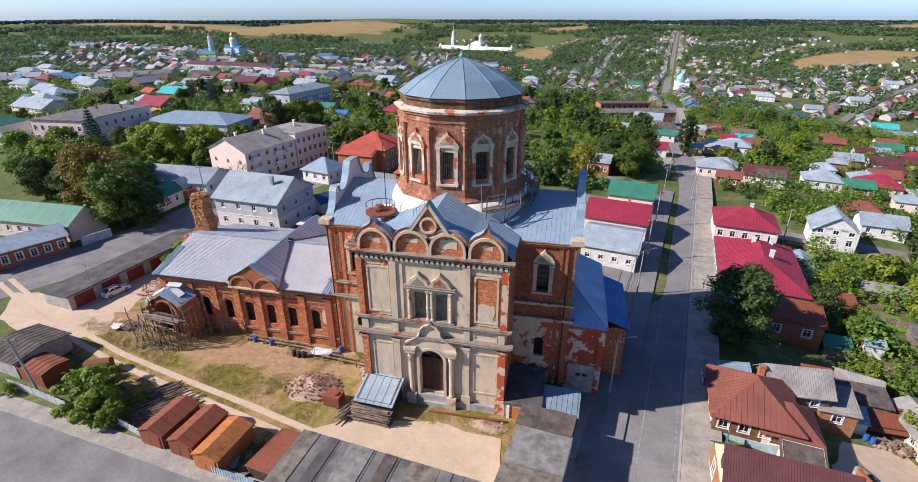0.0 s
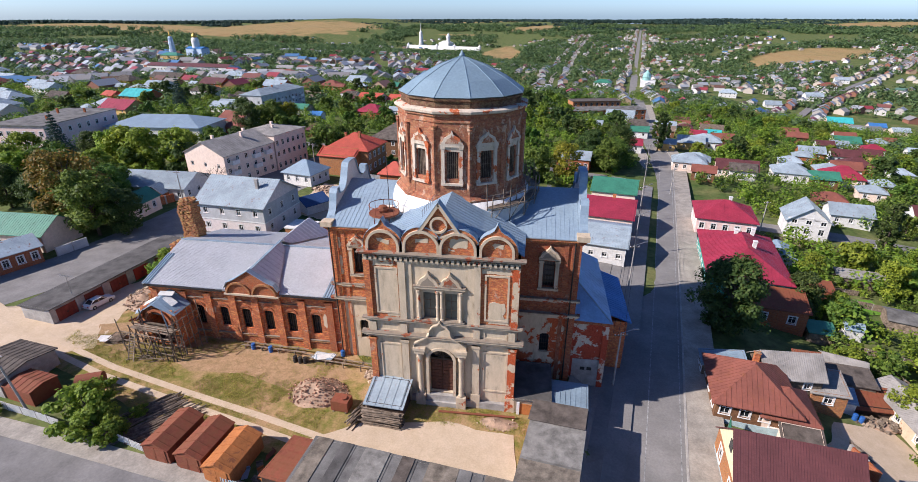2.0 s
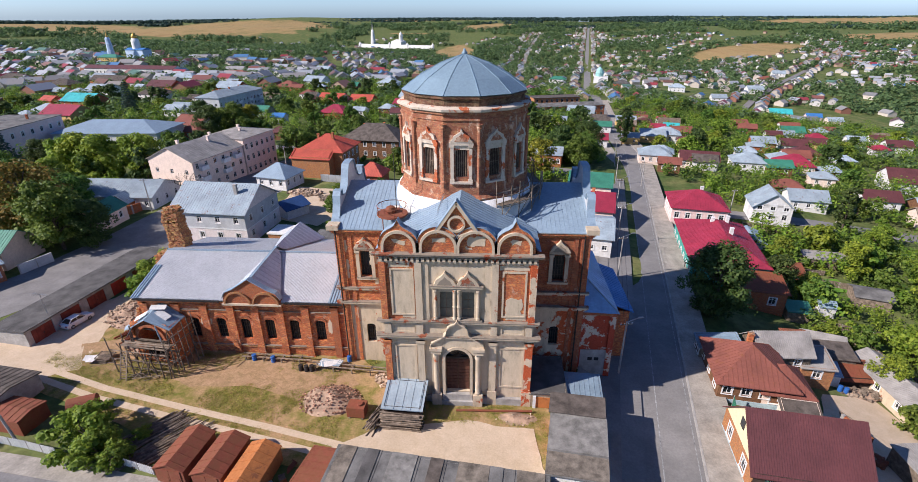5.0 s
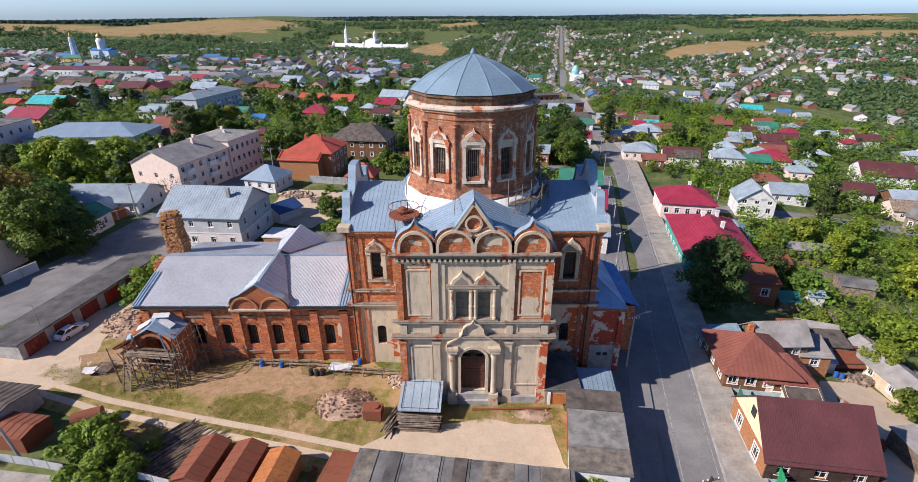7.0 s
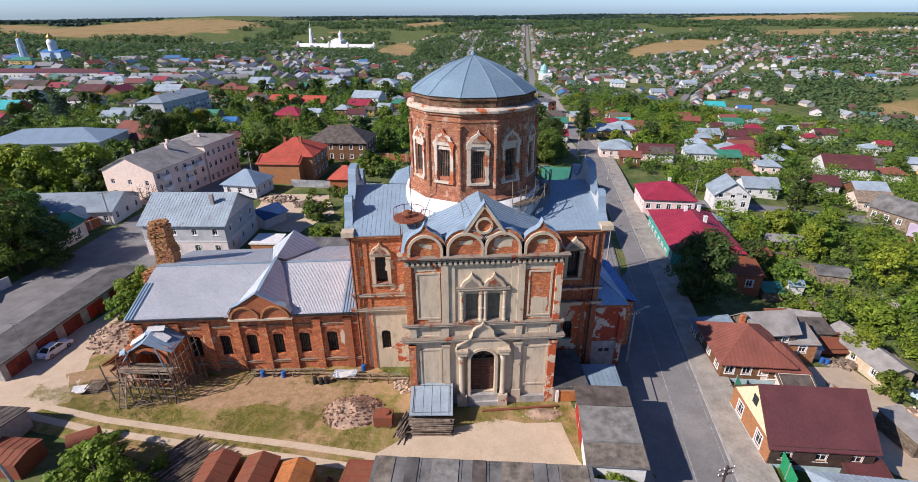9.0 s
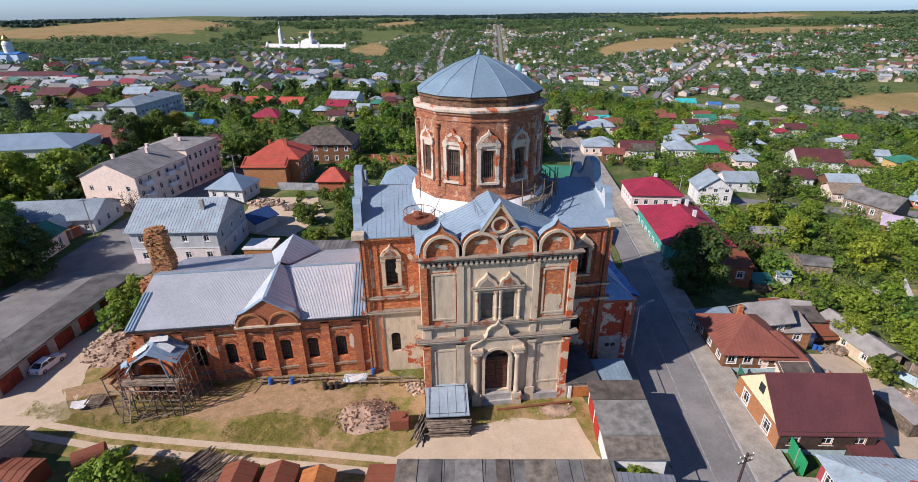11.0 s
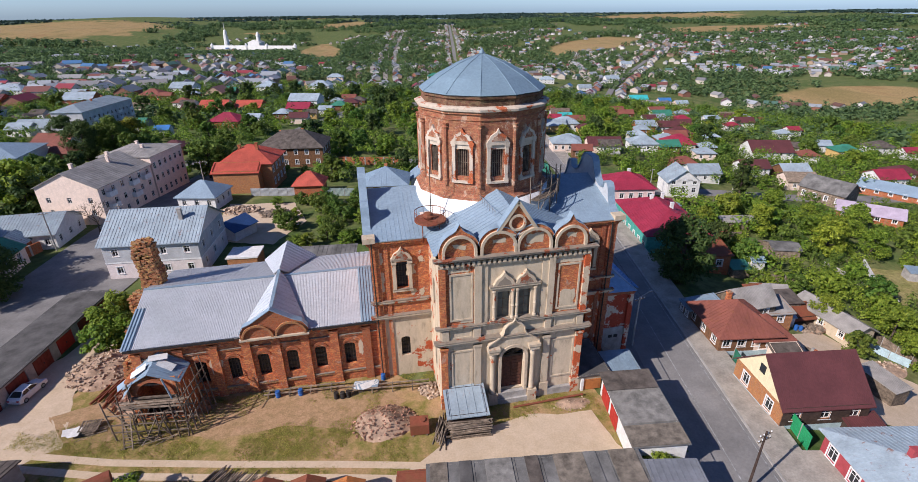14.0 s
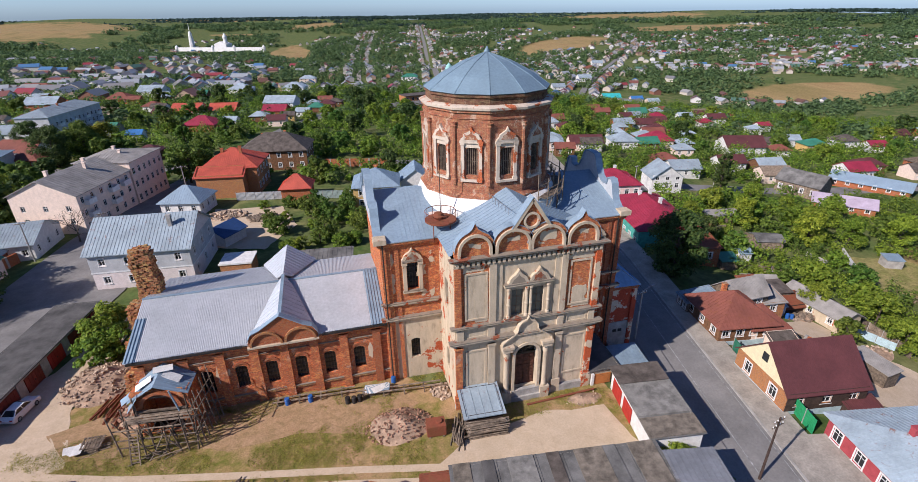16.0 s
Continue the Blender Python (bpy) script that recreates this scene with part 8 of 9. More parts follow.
# ---------------------------------------------------------------- churchyard things
def stone_heap(name, label, x, y, rx, ry, h, n, mat, seed, size=(0.16, 0.42), flat=0.6, category="rubble"):
    """A heap of broken pieces: a low mound of fines with single stones on it."""
    rg = np.random.default_rng(seed)
    e = empty(name, pose(x, y, H(x, y) + 0.02), label, category)
    b = Build()
    rings, seg = 9, 26
    for j in range(rings + 1):
        f = j / rings
        for i in range(seg):
            a = 2 * math.pi * i / seg
            q = 1 + 0.22 * noise.noise((math.cos(a) * 1.4 + seed, math.sin(a) * 1.4, f))
            px, py = rx * f * q * math.cos(a), ry * f * q * math.sin(a)
            b.v.append((px, py, h * (1 - f ** 1.5) * (0.8 + 0.35 * noise.noise((px * 0.6, py * 0.6, seed))) - 0.12 * f))
    for j in range(rings):
        for i in range(seg):
            k = (i + 1) % seg
            b.f.append((j * seg + i, (j + 1) * seg + i, (j + 1) * seg + k, j * seg + k))
            b.mi.append(0)
    b.ob("mound", M_RUBBLE_FINE, e, smooth=True, fix=False)
    shapes = []
    for k in range(6):
        s = Build()
        w, d, t = rg.uniform(0.7, 1.0), rg.uniform(0.45, 0.8), rg.uniform(0.3, 0.55)
        s.box(-w / 2, -d / 2, -t / 2, w / 2, d / 2, t / 2)
        s.v = [(vx * rg.uniform(0.75, 1.1), vy * rg.uniform(0.75, 1.1), vz * rg.uniform(0.8, 1.1)) for vx, vy, vz in s.v]
        shapes.append(s.mesh("brick", mat))
    for k in range(n):
        f, a = rg.random() ** 0.55, rg.uniform(0, 6.283)
        px, py = rx * f * math.cos(a), ry * f * math.sin(a)
        pz = h * (1 - f ** 1.5) * (0.8 + 0.35 * noise.noise((px * 0.6, py * 0.6, seed)))
        sc = rg.uniform(*size)
        share("brick", shapes[k % 6], e, Matrix.Translation((px, py, pz + 0.05)) @ Euler((rg.uniform(-0.6, 0.6), rg.uniform(-0.6, 0.6), rg.uniform(0, 6.28))).to_matrix().to_4x4() @ Matrix.Scale(sc * 1.25, 4))
    return e


M_RUBBLE_FINE = plain("crushed_brick", (0.42, 0.29, 0.20), 0.97, var=0.3, scale=1.2, fine=6, bumpy=0.5)
M_RUBBLE_PALE = plain("pale_rubble", (0.46, 0.345, 0.25), 0.95, var=0.3, scale=2.0, vary=0.4, bumpy=0.4)
stone_heap("rubble_heap", "heap of broken red bricks on dry grass", -16.3, -1.2, 4.0, 2.9, 1.5, 295, M_RUBBLE, 3, (0.10, 0.25))
stone_heap("rubble_heap", "wide heap of pale stones and bricks", -53.4, 16.2, 4.6, 4.6, 1.7, 295, M_RUBBLE_PALE, 4, (0.15, 0.38))
stone_heap("rubble_heap", "low strip of fallen bricks by the wall", -46.0, 9.0, 3.5, 3.0, 1.2, 80, M_RUBBLE, 5, (0.2, 0.5))
stone_heap("rubble_heap", "small heap of stones and debris", -10.0, 3.3, 1.5, 1.6, 0.7, 45, M_RUBBLE_PALE, 6, (0.2, 0.5))
stone_heap("sand_heap", "low heap of pale sand by the wall", 7.2, -2.6, 2.6, 1.3, 0.55, 12, M_SAND, 7, (0.1, 0.2), category="sand")


def log_meshes(seed, length, r, mat):
    rg = np.random.default_rng(seed)
    out = []
    for k in range(5):
        b = Build()
        r0, r1 = r * rg.uniform(0.8, 1.15), r * rg.uniform(0.6, 0.9)
        bend = rg.normal(scale=length * 0.012)
        b.tube((-length / 2, 0, 0), (0, bend, 0), r0, (r0 + r1) / 2, 7)
        b.tube((0, bend, 0), (length / 2, 0, 0), (r0 + r1) / 2, r1, 7)
        out.append(b.mesh("log", mat))
    return out


def log_stack(label, x, y, rot, length, r, cols, rows, seed, jitter=0.1, mat=None, name="log_stack", category="timber"):
    rg = np.random.default_rng(seed)
    e = empty(name, pose(x, y, H(x, y), 0, 0, rot), label, category)
    ms = log_meshes(seed, length, r, mat or M_WOOD)
    for j in range(rows):
        for i in range(cols - j // 3):
            m = Matrix.Translation((rg.normal(scale=jitter * 3), (i - cols / 2 + (j % 2) * 0.5) * r * 2.1 + rg.normal(scale=jitter * 0.3), r + j * r * 1.8))
            m = m @ Euler((rg.uniform(0, 6), rg.normal(scale=jitter * 0.12), rg.normal(scale=jitter * 0.35))).to_matrix().to_4x4()
            share("log", ms[(i + j) % 5], e, m)
    return e


log_stack("stack of grey weathered logs before a hut", -6.4, -4.75, -3, 4.7, 0.11, 7, 10, 21, 0.07)
log_stack("stack of grey weathered logs beside a hut", -9.7, -4.0, 70, 2.6, 0.1, 6, 5, 22, 0.3)
log_stack("pile of long grey poles on bare ground", -35.2, -8.9, 52, 8.4, 0.1, 20, 2, 23, 0.14)
log_stack("pile of long grey poles beside rusty garages", -31.8, -9.4, 50, 7.4, 0.1, 10, 2, 24, 0.16)
def pallet_pile(x, y, rot):
    """A pile of broken pallets: slats on bearers, with bent white sheets beside it."""
    rg = np.random.default_rng(25)
    e = empty("pallet_pile", pose(x, y, H(x, y), 0, 0, rot), "pile of broken wooden pallets and white sheets on grass", "pallets")
    for k in range(3):
        m = pose(0.25 * k, 0.1 * k, 0.1 + 0.22 * k, rg.uniform(-4, 4), rg.uniform(-4, 4), rg.uniform(-18, 18))
        for j in (-0.75, 0.0, 0.75):
            Build().box(-1.1, j - 0.06, 0, 1.1, j + 0.06, 0.1).moved(m).ob("bearer", M_WOOD, e)
        for j in range(7):
            Build().box(-1.05 + j * 0.31, -0.85, 0.105, -0.87 + j * 0.31, 0.85, 0.135).moved(m).ob("slat", M_WOOD, e)
    for k in range(3):
        Build().box(-0.9, -0.5, 0, 0.9, 0.5, 0.03).moved(pose(-1.5 + 0.3 * k, 0.5 - 0.3 * k, 0.25 + 0.12 * k, 9 - 6 * k, 8, 40 * k)).ob("sheet", M_WHITE, e)
    for k in range(6):
        Build().box(-1.6, -0.05, 0, 1.6, 0.05, 0.05).moved(pose(0.6, -1.0 + 0.15 * k, 0.06 + 0.04 * k, 0, rg.uniform(-3, 3), rg.uniform(-14, 14))).ob("board", M_WOOD, e)
    return e


pallet_pile(-50.4, 4.2, 14)
log_stack("rusty sheets laid beside rubble", -50.2, 10.8, 80, 4.0, 0.13, 11, 1, 26, 0.3, M_RUST, "sheet_stack", "sheets")


def tank(x, y, rot):
    e = empty("tank", pose(x, y, H(x, y), 0, 0, rot), "rusty steel box tank lying on grass", "tank")
    b = Build().box(-1.1, -0.8, 0.15, 1.1, 0.8, 1.55)
    b.ob("body", M_RUST, e)
    Build().tube((0.4, 0, 1.5), (0.4, 0, 1.75), 0.35, n=12).ob("neck", M_RUST, e)
    Build().box(-0.9, -0.9, 0, -0.7, 0.9, 0.16).ob("skid", M_WOOD, e)
    Build().box(0.7, -0.9, 0, 0.9, 0.9, 0.16).ob("skid", M_WOOD, e)


tank(-12.2, -3.2, -4)
e = empty("tank", pose(-45.6, -5.0, H(-45.6, -5), 0, 0, 25), "rusty cylindrical tank lying on its side", "tank")
Build().tube((-1.5, 0, 1.0), (1.5, 0, 1.0), 0.95, n=18).ob("body", M_RUST, e)
Build().box(-1.6, -0.8, 0, -1.3, 0.8, 0.4).ob("cradle", M_CONCRETE, e)
Build().box(1.3, -0.8, 0, 1.6, 0.8, 0.4).ob("cradle", M_CONCRETE, e)


def barrel(x, y, mat, label):
    e = empty("barrel", pose(x, y, H(x, y)), label, "barrel")
    Build().lathe([(0.3, 0), (0.31, 0.05), (0.31, 0.3), (0.33, 0.32), (0.31, 0.34), (0.31, 0.62), (0.33, 0.64), (0.31, 0.66), (0.31, 0.92), (0.28, 0.95)], 16).ob("body", mat, e)
    Build().lathe([(0.27, 0.93), (0.27, 0.965)], 16).ob("lid", mat, e)


for x, y in ((-15.8, 6.6), (-29.2, 5.9), (-26.4, 5.7)):
    barrel(x, y, M_PLASTIC, "blue plastic barrel beside the brick wall")
for x, y in ((-21.9, 4.2), (-21.1, 4.1), (-20.4, 4.2)):
    barrel(x, y, M_IRON, "black metal barrel on the grass")


def trestle(x0, y0, x1, y1, z, label):
    e = empty("plank_walk", pose(x0, y0, H(x0, y0)), label, "planks")
    dx, dy = x1 - x0, y1 - y0
    L = math.hypot(dx, dy)
    e.matrix_basis = pose(x0, y0, H(x0, y0), 0, 0, math.degrees(math.atan2(dy, dx)))
    for off in (-0.35, 0.35):
        Build().box(0, off - 0.1, z - 0.08, L, off + 0.1, z).ob("plank", M_WOOD, e)
    s = 0.6
    while s < L:
        Build().box(s, -0.7, z - 0.2, s + 0.14, 0.7, z - 0.08).ob("cross_piece", M_WOOD, e)
        for off in (-0.5, 0.5):
            Build().box(s, off - 0.07, -0.2, s + 0.14, off + 0.07, z - 0.2).ob("leg", M_WOOD, e)
        s += 2.6


trestle(-20.6, 4.9, -9.9, 4.1, 0.75, "long weathered planks laid on trestles")
trestle(-31.0, 6.3, -20.8, 5.9, 0.6, "weathered planks laid along the wall")
e = empty("sheet_stack", pose(-18.0, 5.3, H(-18, 5.3), 0, 0, 8), "pile of bent white metal sheets", "sheets")
for k in range(6):
    Build().box(-1.7 + 0.12 * k, -0.8, 0.7 + k * 0.05, 1.6 - 0.1 * k, 0.7 - 0.1 * k, 0.73 + k * 0.05).moved(pose(0, 0, 0, 3 * k - 6, 2 * k - 4, 7 * k - 20)).ob("sheet", M_WHITE if k % 2 else M_ZINC, e)
Build().box(-1.3, -0.6, -0.1, 1.3, 0.6, 0.66).ob("crate", M_WOOD, e)
e = empty("pipe", pose(5.0, -1.7, H(5, -1.7) + 0.25, 0, 0, 2), "long rusty steel pipe along the church wall", "pipe")
Build().tube((-5.2, 0, 0), (4.2, 0, 0), 0.14, n=8).ob("body", M_RUST, e)

# the small brick porch wrapped in timber scaffolding
po = empty("brick_porch", pose(-42.0, 5.6, H(-42.0, 5.6), 0, 0, -6), "half-ruined brick porch with torn zinc roof", "porch")
b = Build()
wall_panel(b, -2.7, 2.7, -0.5, 6.5, lambda u, z, d: (u, -1.1 + d, z), [(-1.85, 1.85, 0.6, 5.9, 1.75)], 0.6)
b.ob("front_wall", M_BRICK, po, fix=False)
for s in (-1, 1):
    Build().box(s * 2.7 - 0.3, -1.1, -0.5, s * 2.7 + 0.3, 2.1, 6.1).ob("side_wall", M_BRICK, po)
Build().ring((0, 4.1), 1.85, 0.42, -1.4, -1.0, n=18).ob("arch", M_BRICK_NEW, po)
Build().box(-2.6, -0.9, -0.4, 2.6, 2.0, 0.7).ob("floor", M_WOOD_DARK, po)
for z, y in ((3.95, -1.6), (3.5, -1.3), (5.0, -0.6)):
    Build().box(-2.5, y - 0.12, z, 2.6, y + 0.12, z + 0.2).ob("beam", M_WOOD, po)
b = Build()
for s in (-1, 1):
    q = [(0, -1.7, 7.3), (s * 3.3, -1.5, 5.9 if s > 0 else 5.2), (s * 3.2, 1.9, 6.0), (0, 2.0, 7.9)]
    ribbed(b, q, (s, 0, -0.4), 0.7, 0.05, 0.04)
    b.poly([(x, y, z - 0.06) for x, y, z in q])
b.ob("roof", M_ZINC, po, "bent zinc sheets", fix=False)
for k, (px, py, pz, tilt, ang, mt) in enumerate([(-1.5, -0.4, 6.95, -28, 14, M_WHITE), (1.3, 0.3, 7.05, 24, -10, M_WHITE), (-2.6, -1.6, 5.3, -52, 10, M_ZINC), (0.3, 0.9, 7.75, 6, 20, M_WHITE), (-3.3, -0.6, 5.5, -30, 25, M_ZINC)]):
    Build().box(-1.0, -0.5, 0, 1.0, 0.5, 0.03).moved(pose(px, py, pz, 8, tilt, ang)).ob("loose_sheet", mt, po)
Build().tube((2.2, -1.9, 3.2), (1.5, -1.7, 6.6), 0.1, n=6).ob("slat", M_ZINC, po)
Build().tube((-2.3, -1.9, 3.0), (-2.5, -1.7, 6.2), 0.1, n=6).ob("slat", M_WOOD, po)
sc = empty("scaffold", pose(-42.2, 3.6, H(-42.2, 3.6), 0, 0, -6), "rough timber scaffolding of round poles", "scaffold")
rg = np.random.default_rng(8)
xs_ = [-3.7, -2.8, -1.6, -0.4, 0.8, 2.0, 3.1, 3.8]
for x in xs_:
    for y in (-2.0, 0.1):
        Build().tube((x + rg.normal(scale=0.15), y, -0.3), (x + rg.normal(scale=0.25), y + rg.normal(scale=0.2), rg.uniform(3.4, 4.6) if abs(x) < 2.5 else rg.uniform(4.4, 6.4)), 0.09, 0.065, 6).ob("pole", M_WOOD, sc)
for y in (-2.05, 0.15):
    for z in (1.2, 2.5, 3.75):
        Build().tube((-4.2, y, z + rg.normal(scale=0.12)), (4.2, y, z + rg.normal(scale=0.2)), 0.08, n=6).ob("ledger", M_WOOD, sc)
for k in range(14):
    x = -3.6 + k * 0.52
    y = rg.choice([-2.1, 0.0])
    Build().tube((x, y, rg.uniform(0, 0.8)), (x + rg.choice([-1.6, 1.6]), y, rg.uniform(2.6, 4.0)), 0.065, n=6).ob("brace", M_WOOD, sc)
for k in range(3):
    Build().box(-3.4, -1.2 + k * 0.42, 3.85, 3.6, -0.94 + k * 0.42, 3.92).moved(pose(0, 0, 0, 0, rg.normal(scale=0.6), rg.normal(scale=0.8))).ob("deck_board", M_WOOD, sc)
for k in range(7):
    x = 4.0 + 0.16 * k
    Build().tube((x + 0.3, -1.8 + 0.8 * k, -0.3), (x - 0.4, -1.4 + 0.8 * k, 6.6 + rg.uniform(-0.9, 0.8)), 0.08, 0.06, 6).ob("pole", M_WOOD, sc)
for z in (2.0, 4.4, 5.6):
    Build().tube((4.2, -2.0, z), (4.9, 3.4, z + 0.2), 0.065, n=6).ob("ledger", M_WOOD, sc)
for k in range(10):
    Build().tube((-2.6 + rg.uniform(-0.6, 4.6), -3.0 + rg.uniform(-0.5, 0.4), 0.08 + 0.05 * k), (rg.uniform(-1, 3.4), -2.3 + rg.uniform(-0.3, 0.4), 0.3 + 0.06 * k), 0.06, n=5).ob("loose_pole", M_WOOD, sc)
la = empty("ladder", pose(-44.6, 0.4, H(-44.6, 0.4), -22, 0, -6), "rough wooden ladder leaning on scaffolding", "ladder")
for x in (-0.45, 0.45):
    Build().box(x - 0.06, -0.05, 0, x + 0.06, 0.05, 4.2).ob("rail", M_WOOD, la)
for k in range(11):
    Build().box(-0.42, -0.05, 0.3 + k * 0.36, 0.42, 0.06, 0.38 + k * 0.36).ob("rung", M_WOOD, la)

# garage row: doors, posts, aerial
gr = pose(-63.9, 20.6, H(-63.9, 20.6), 0, 0, -8)
for k in range(6):
    u = -11.6 + k * 4.65
    d = empty("garage_door", gr @ pose(3.13, u, 0), "faded red steel garage door" if k != 3 else "bright red steel garage door", "door", "row of garage doors")
    b = Build().box(-0.02, -1.55, -0.05, 0.06, 1.55, 2.15)
    for j in range(5):
        b.box(0.06, -1.5 + j * 0.62, 0.0, 0.085, -0.95 + j * 0.62 - 0.05, 2.1)
    b.ob("leaf", M_REDDOOR if k != 3 else M_REDDOOR_BRIGHT, d)
    Build().box(-0.03, 1.62, -0.1, 0.12, 2.9, 2.45).ob("post", M_CONCRETE, d)
    Build().box(0.08, -0.1, 0.9, 0.13, 0.1, 1.1).ob("handle", M_IRON, d)
an = empty("aerial", gr @ pose(2.2, -9.5, 2.8), "thin steel television aerial on a garage", "aerial")
Build().tube((0, 0, 0), (0, 0, 3.4), 0.035, n=6).ob("mast", M_STEEL, an)
Build().box(-1.3, -0.03, 3.3, 1.3, 0.03, 3.36).ob("boom", M_STEEL, an)
for k in range(7):
    Build().box(-1.2 + k * 0.4, -0.45, 3.3, -1.17 + k * 0.4, 0.45, 3.33).ob("rod", M_STEEL, an)


def car(x, y, rot, paint, label):
    e = empty("car", pose(x, y, H(x, y) + 0.02, 0, 0, rot), label, "car")
    b = Build()
    side = [(-2.15, 0.35), (-2.2, 0.75), (-2.0, 0.95), (-1.75, 1.02), (-1.25, 1.05), (1.0, 0.98), (2.0, 0.82), (2.2, 0.6), (2.2, 0.32), (1.75, 0.25), (-1.8, 0.25)]
    n = len(side)
    for yy, f in ((-0.86, 0.97), (-0.8, 1.0), (0.8, 1.0), (0.86, 0.97)):
        b.v += [(px * f if abs(yy) > 0.82 else px, yy, pz * (0.98 if abs(yy) > 0.82 else 1)) for px, pz in side]
    for k in range(3):
        for i in range(n):
            j = (i + 1) % n
            b.f.append((k * n + i, k * n + j, (k + 1) * n + j, (k + 1) * n + i))
            b.mi.append(0)
    b.f += [tuple(reversed(range(n))), tuple(3 * n + i for i in range(n))]
    b.mi += [0, 0]
    b.ob("body", paint, e)
    b = Build()
    low = [(-1.72, 1.0), (1.0, 0.96)]
    lo = [(-1.75, -0.78, 1.01), (1.05, -0.78, 0.97), (1.05, 0.78, 0.97), (-1.75, 0.78, 1.01)]
    hi = [(-1.05, -0.6, 1.44), (0.25, -0.6, 1.44), (0.25, 0.6, 1.44), (-1.05, 0.6, 1.44)]
    b.poly(list(reversed(lo)))
    for i in range(4):
        j = (i + 1) % 4
        b.poly([lo[i], lo[j], hi[j], hi[i]])
    b.ob("glasshouse", M_GLASS, e)
    b = Build().box(-1.1, -0.62, 1.42, 0.3, 0.62, 1.47)
    for s in (-1, 1):
        b.beam((-1.08, s * 0.61, 1.44), (-1.75, s * 0.78, 1.02), 0.09)
        b.beam((0.26, s * 0.61, 1.44), (1.04, s * 0.78, 0.98), 0.07)
        b.beam((-0.4, s * 0.615, 1.44), (-0.35, s * 0.785, 1.0), 0.07)
    b.ob("roof", paint, e)
    for wx in (-1.35, 1.35):
        for s in (-1, 1):
            w = Build().tube((wx, s * 0.68, 0.32), (wx, s * 0.88, 0.32), 0.32, n=16).ob("wheel", M_TYRE, e)
            Build().tube((wx, s * 0.875, 0.32), (wx, s * 0.895, 0.32), 0.2, n=12).ob("rim", M_STEEL, w)
    for s in (-1, 1):
        Build().box(2.12, s * 0.6 - 0.18, 0.6, 2.21, s * 0.6 + 0.18, 0.74).ob("headlight", M_FRAME, e)
        Build().box(-2.2, s * 0.62 - 0.16, 0.68, -2.12, s * 0.62 + 0.16, 0.84).ob("tail_light", M_REDDOOR_BRIGHT, e)




car(-60.5, 12.6, 77, M_CARWHITE, "white sedan car parked before garages")


# ---------------------------------------------------------------- fences, poles, street things
fence([(-35.6, -12.4), (-31.4, -13.4)], 1.1, M_WHITE, "low white concrete fence by the road")
fence([(-20.4, -15.9), (-14.8, -16.4)], 1.1, M_PALEBLUE, "low pale blue sheet fence by the road")
fence([(-54.6, -10.1), (-47.4, -11.1), (-43.5, -11.8)], 1.2, M_WHITE, "low white concrete fence by the road")
fence([(35.9, 3.4), (34.6, -0.8)], 2.3, M_GREEN_DARK, "dark green sheet metal fence by the pavement")
fence([(33.6, -9.6), (32.6, -13.4)], 2.3, M_GREEN, "bright green sheet metal fence by the pavement")
fence([(-45.8, 88.1), (-33.9, 86.1)], 2.2, M_CONCRETE_PALE, "pale concrete garden fence")
fence([(-26.3, 84.3), (-16.0, 82.0)], 2.2, M_TEALGREY, "grey green garden fence")
fence([(-24, 121.5), (-2, 116.5)], 2.6, M_BRICK_NEW, "long red brick yard wall", 3.2, 0.4, "yard_wall", 0.3)
fence([(66, 77), (88, 72)], 1.6, M_WOOD, "grey board fence along a lane")
fence([(67, 26), (69, 14), (67, -2)], 1.8, M_WOOD, "grey board fence between gardens")
fence([(95, 33), (88, 24), (84, 16)], 1.6, M_CONCRETE_PALE, "pale concrete garden wall", name="garden_wall")
fence([(60, 31), (74, 27)], 1.5, M_WOOD, "grey board fence between gardens")
fence([(62, 50), (82, 44)], 1.5, M_WOOD, "grey board fence between gardens")


def pole(x, y, h, arms=1, lamp=False, lean=(0, 0), mat=None, label="grey wooden power pole"):
    e = empty("street_lamp" if lamp else "power_pole", pose(x, y, H(x, y), lean[0], lean[1], 12), label, "street lamp" if lamp else "pole")
    Build().tube((0, 0, -0.5), (0, 0, h), 0.16, 0.1, 8).ob("post", mat or M_CONCRETE, e)
    for k in range(arms):
        Build().box(-0.9, -0.06, h - 0.5 - 0.7 * k, 0.9, 0.06, h - 0.38 - 0.7 * k).ob("crossarm", M_WOOD, e)
        for u in (-0.8, -0.3, 0.3, 0.8):
            Build().lathe([(0.05, h - 0.38 - 0.7 * k), (0.07, h - 0.3 - 0.7 * k), (0.04, h - 0.2 - 0.7 * k)], 6, (u, 0)).ob("insulator", M_FRAME, e)
    if lamp:
        Build().tube((0, 0, h - 0.1), (1.8, 0, h + 0.5), 0.05, n=6).ob("arm", M_STEEL, e)
        Build().box(1.6, -0.12, h + 0.42, 2.3, 0.12, h + 0.56).ob("lamp_head", M_STEEL, e)
    return e


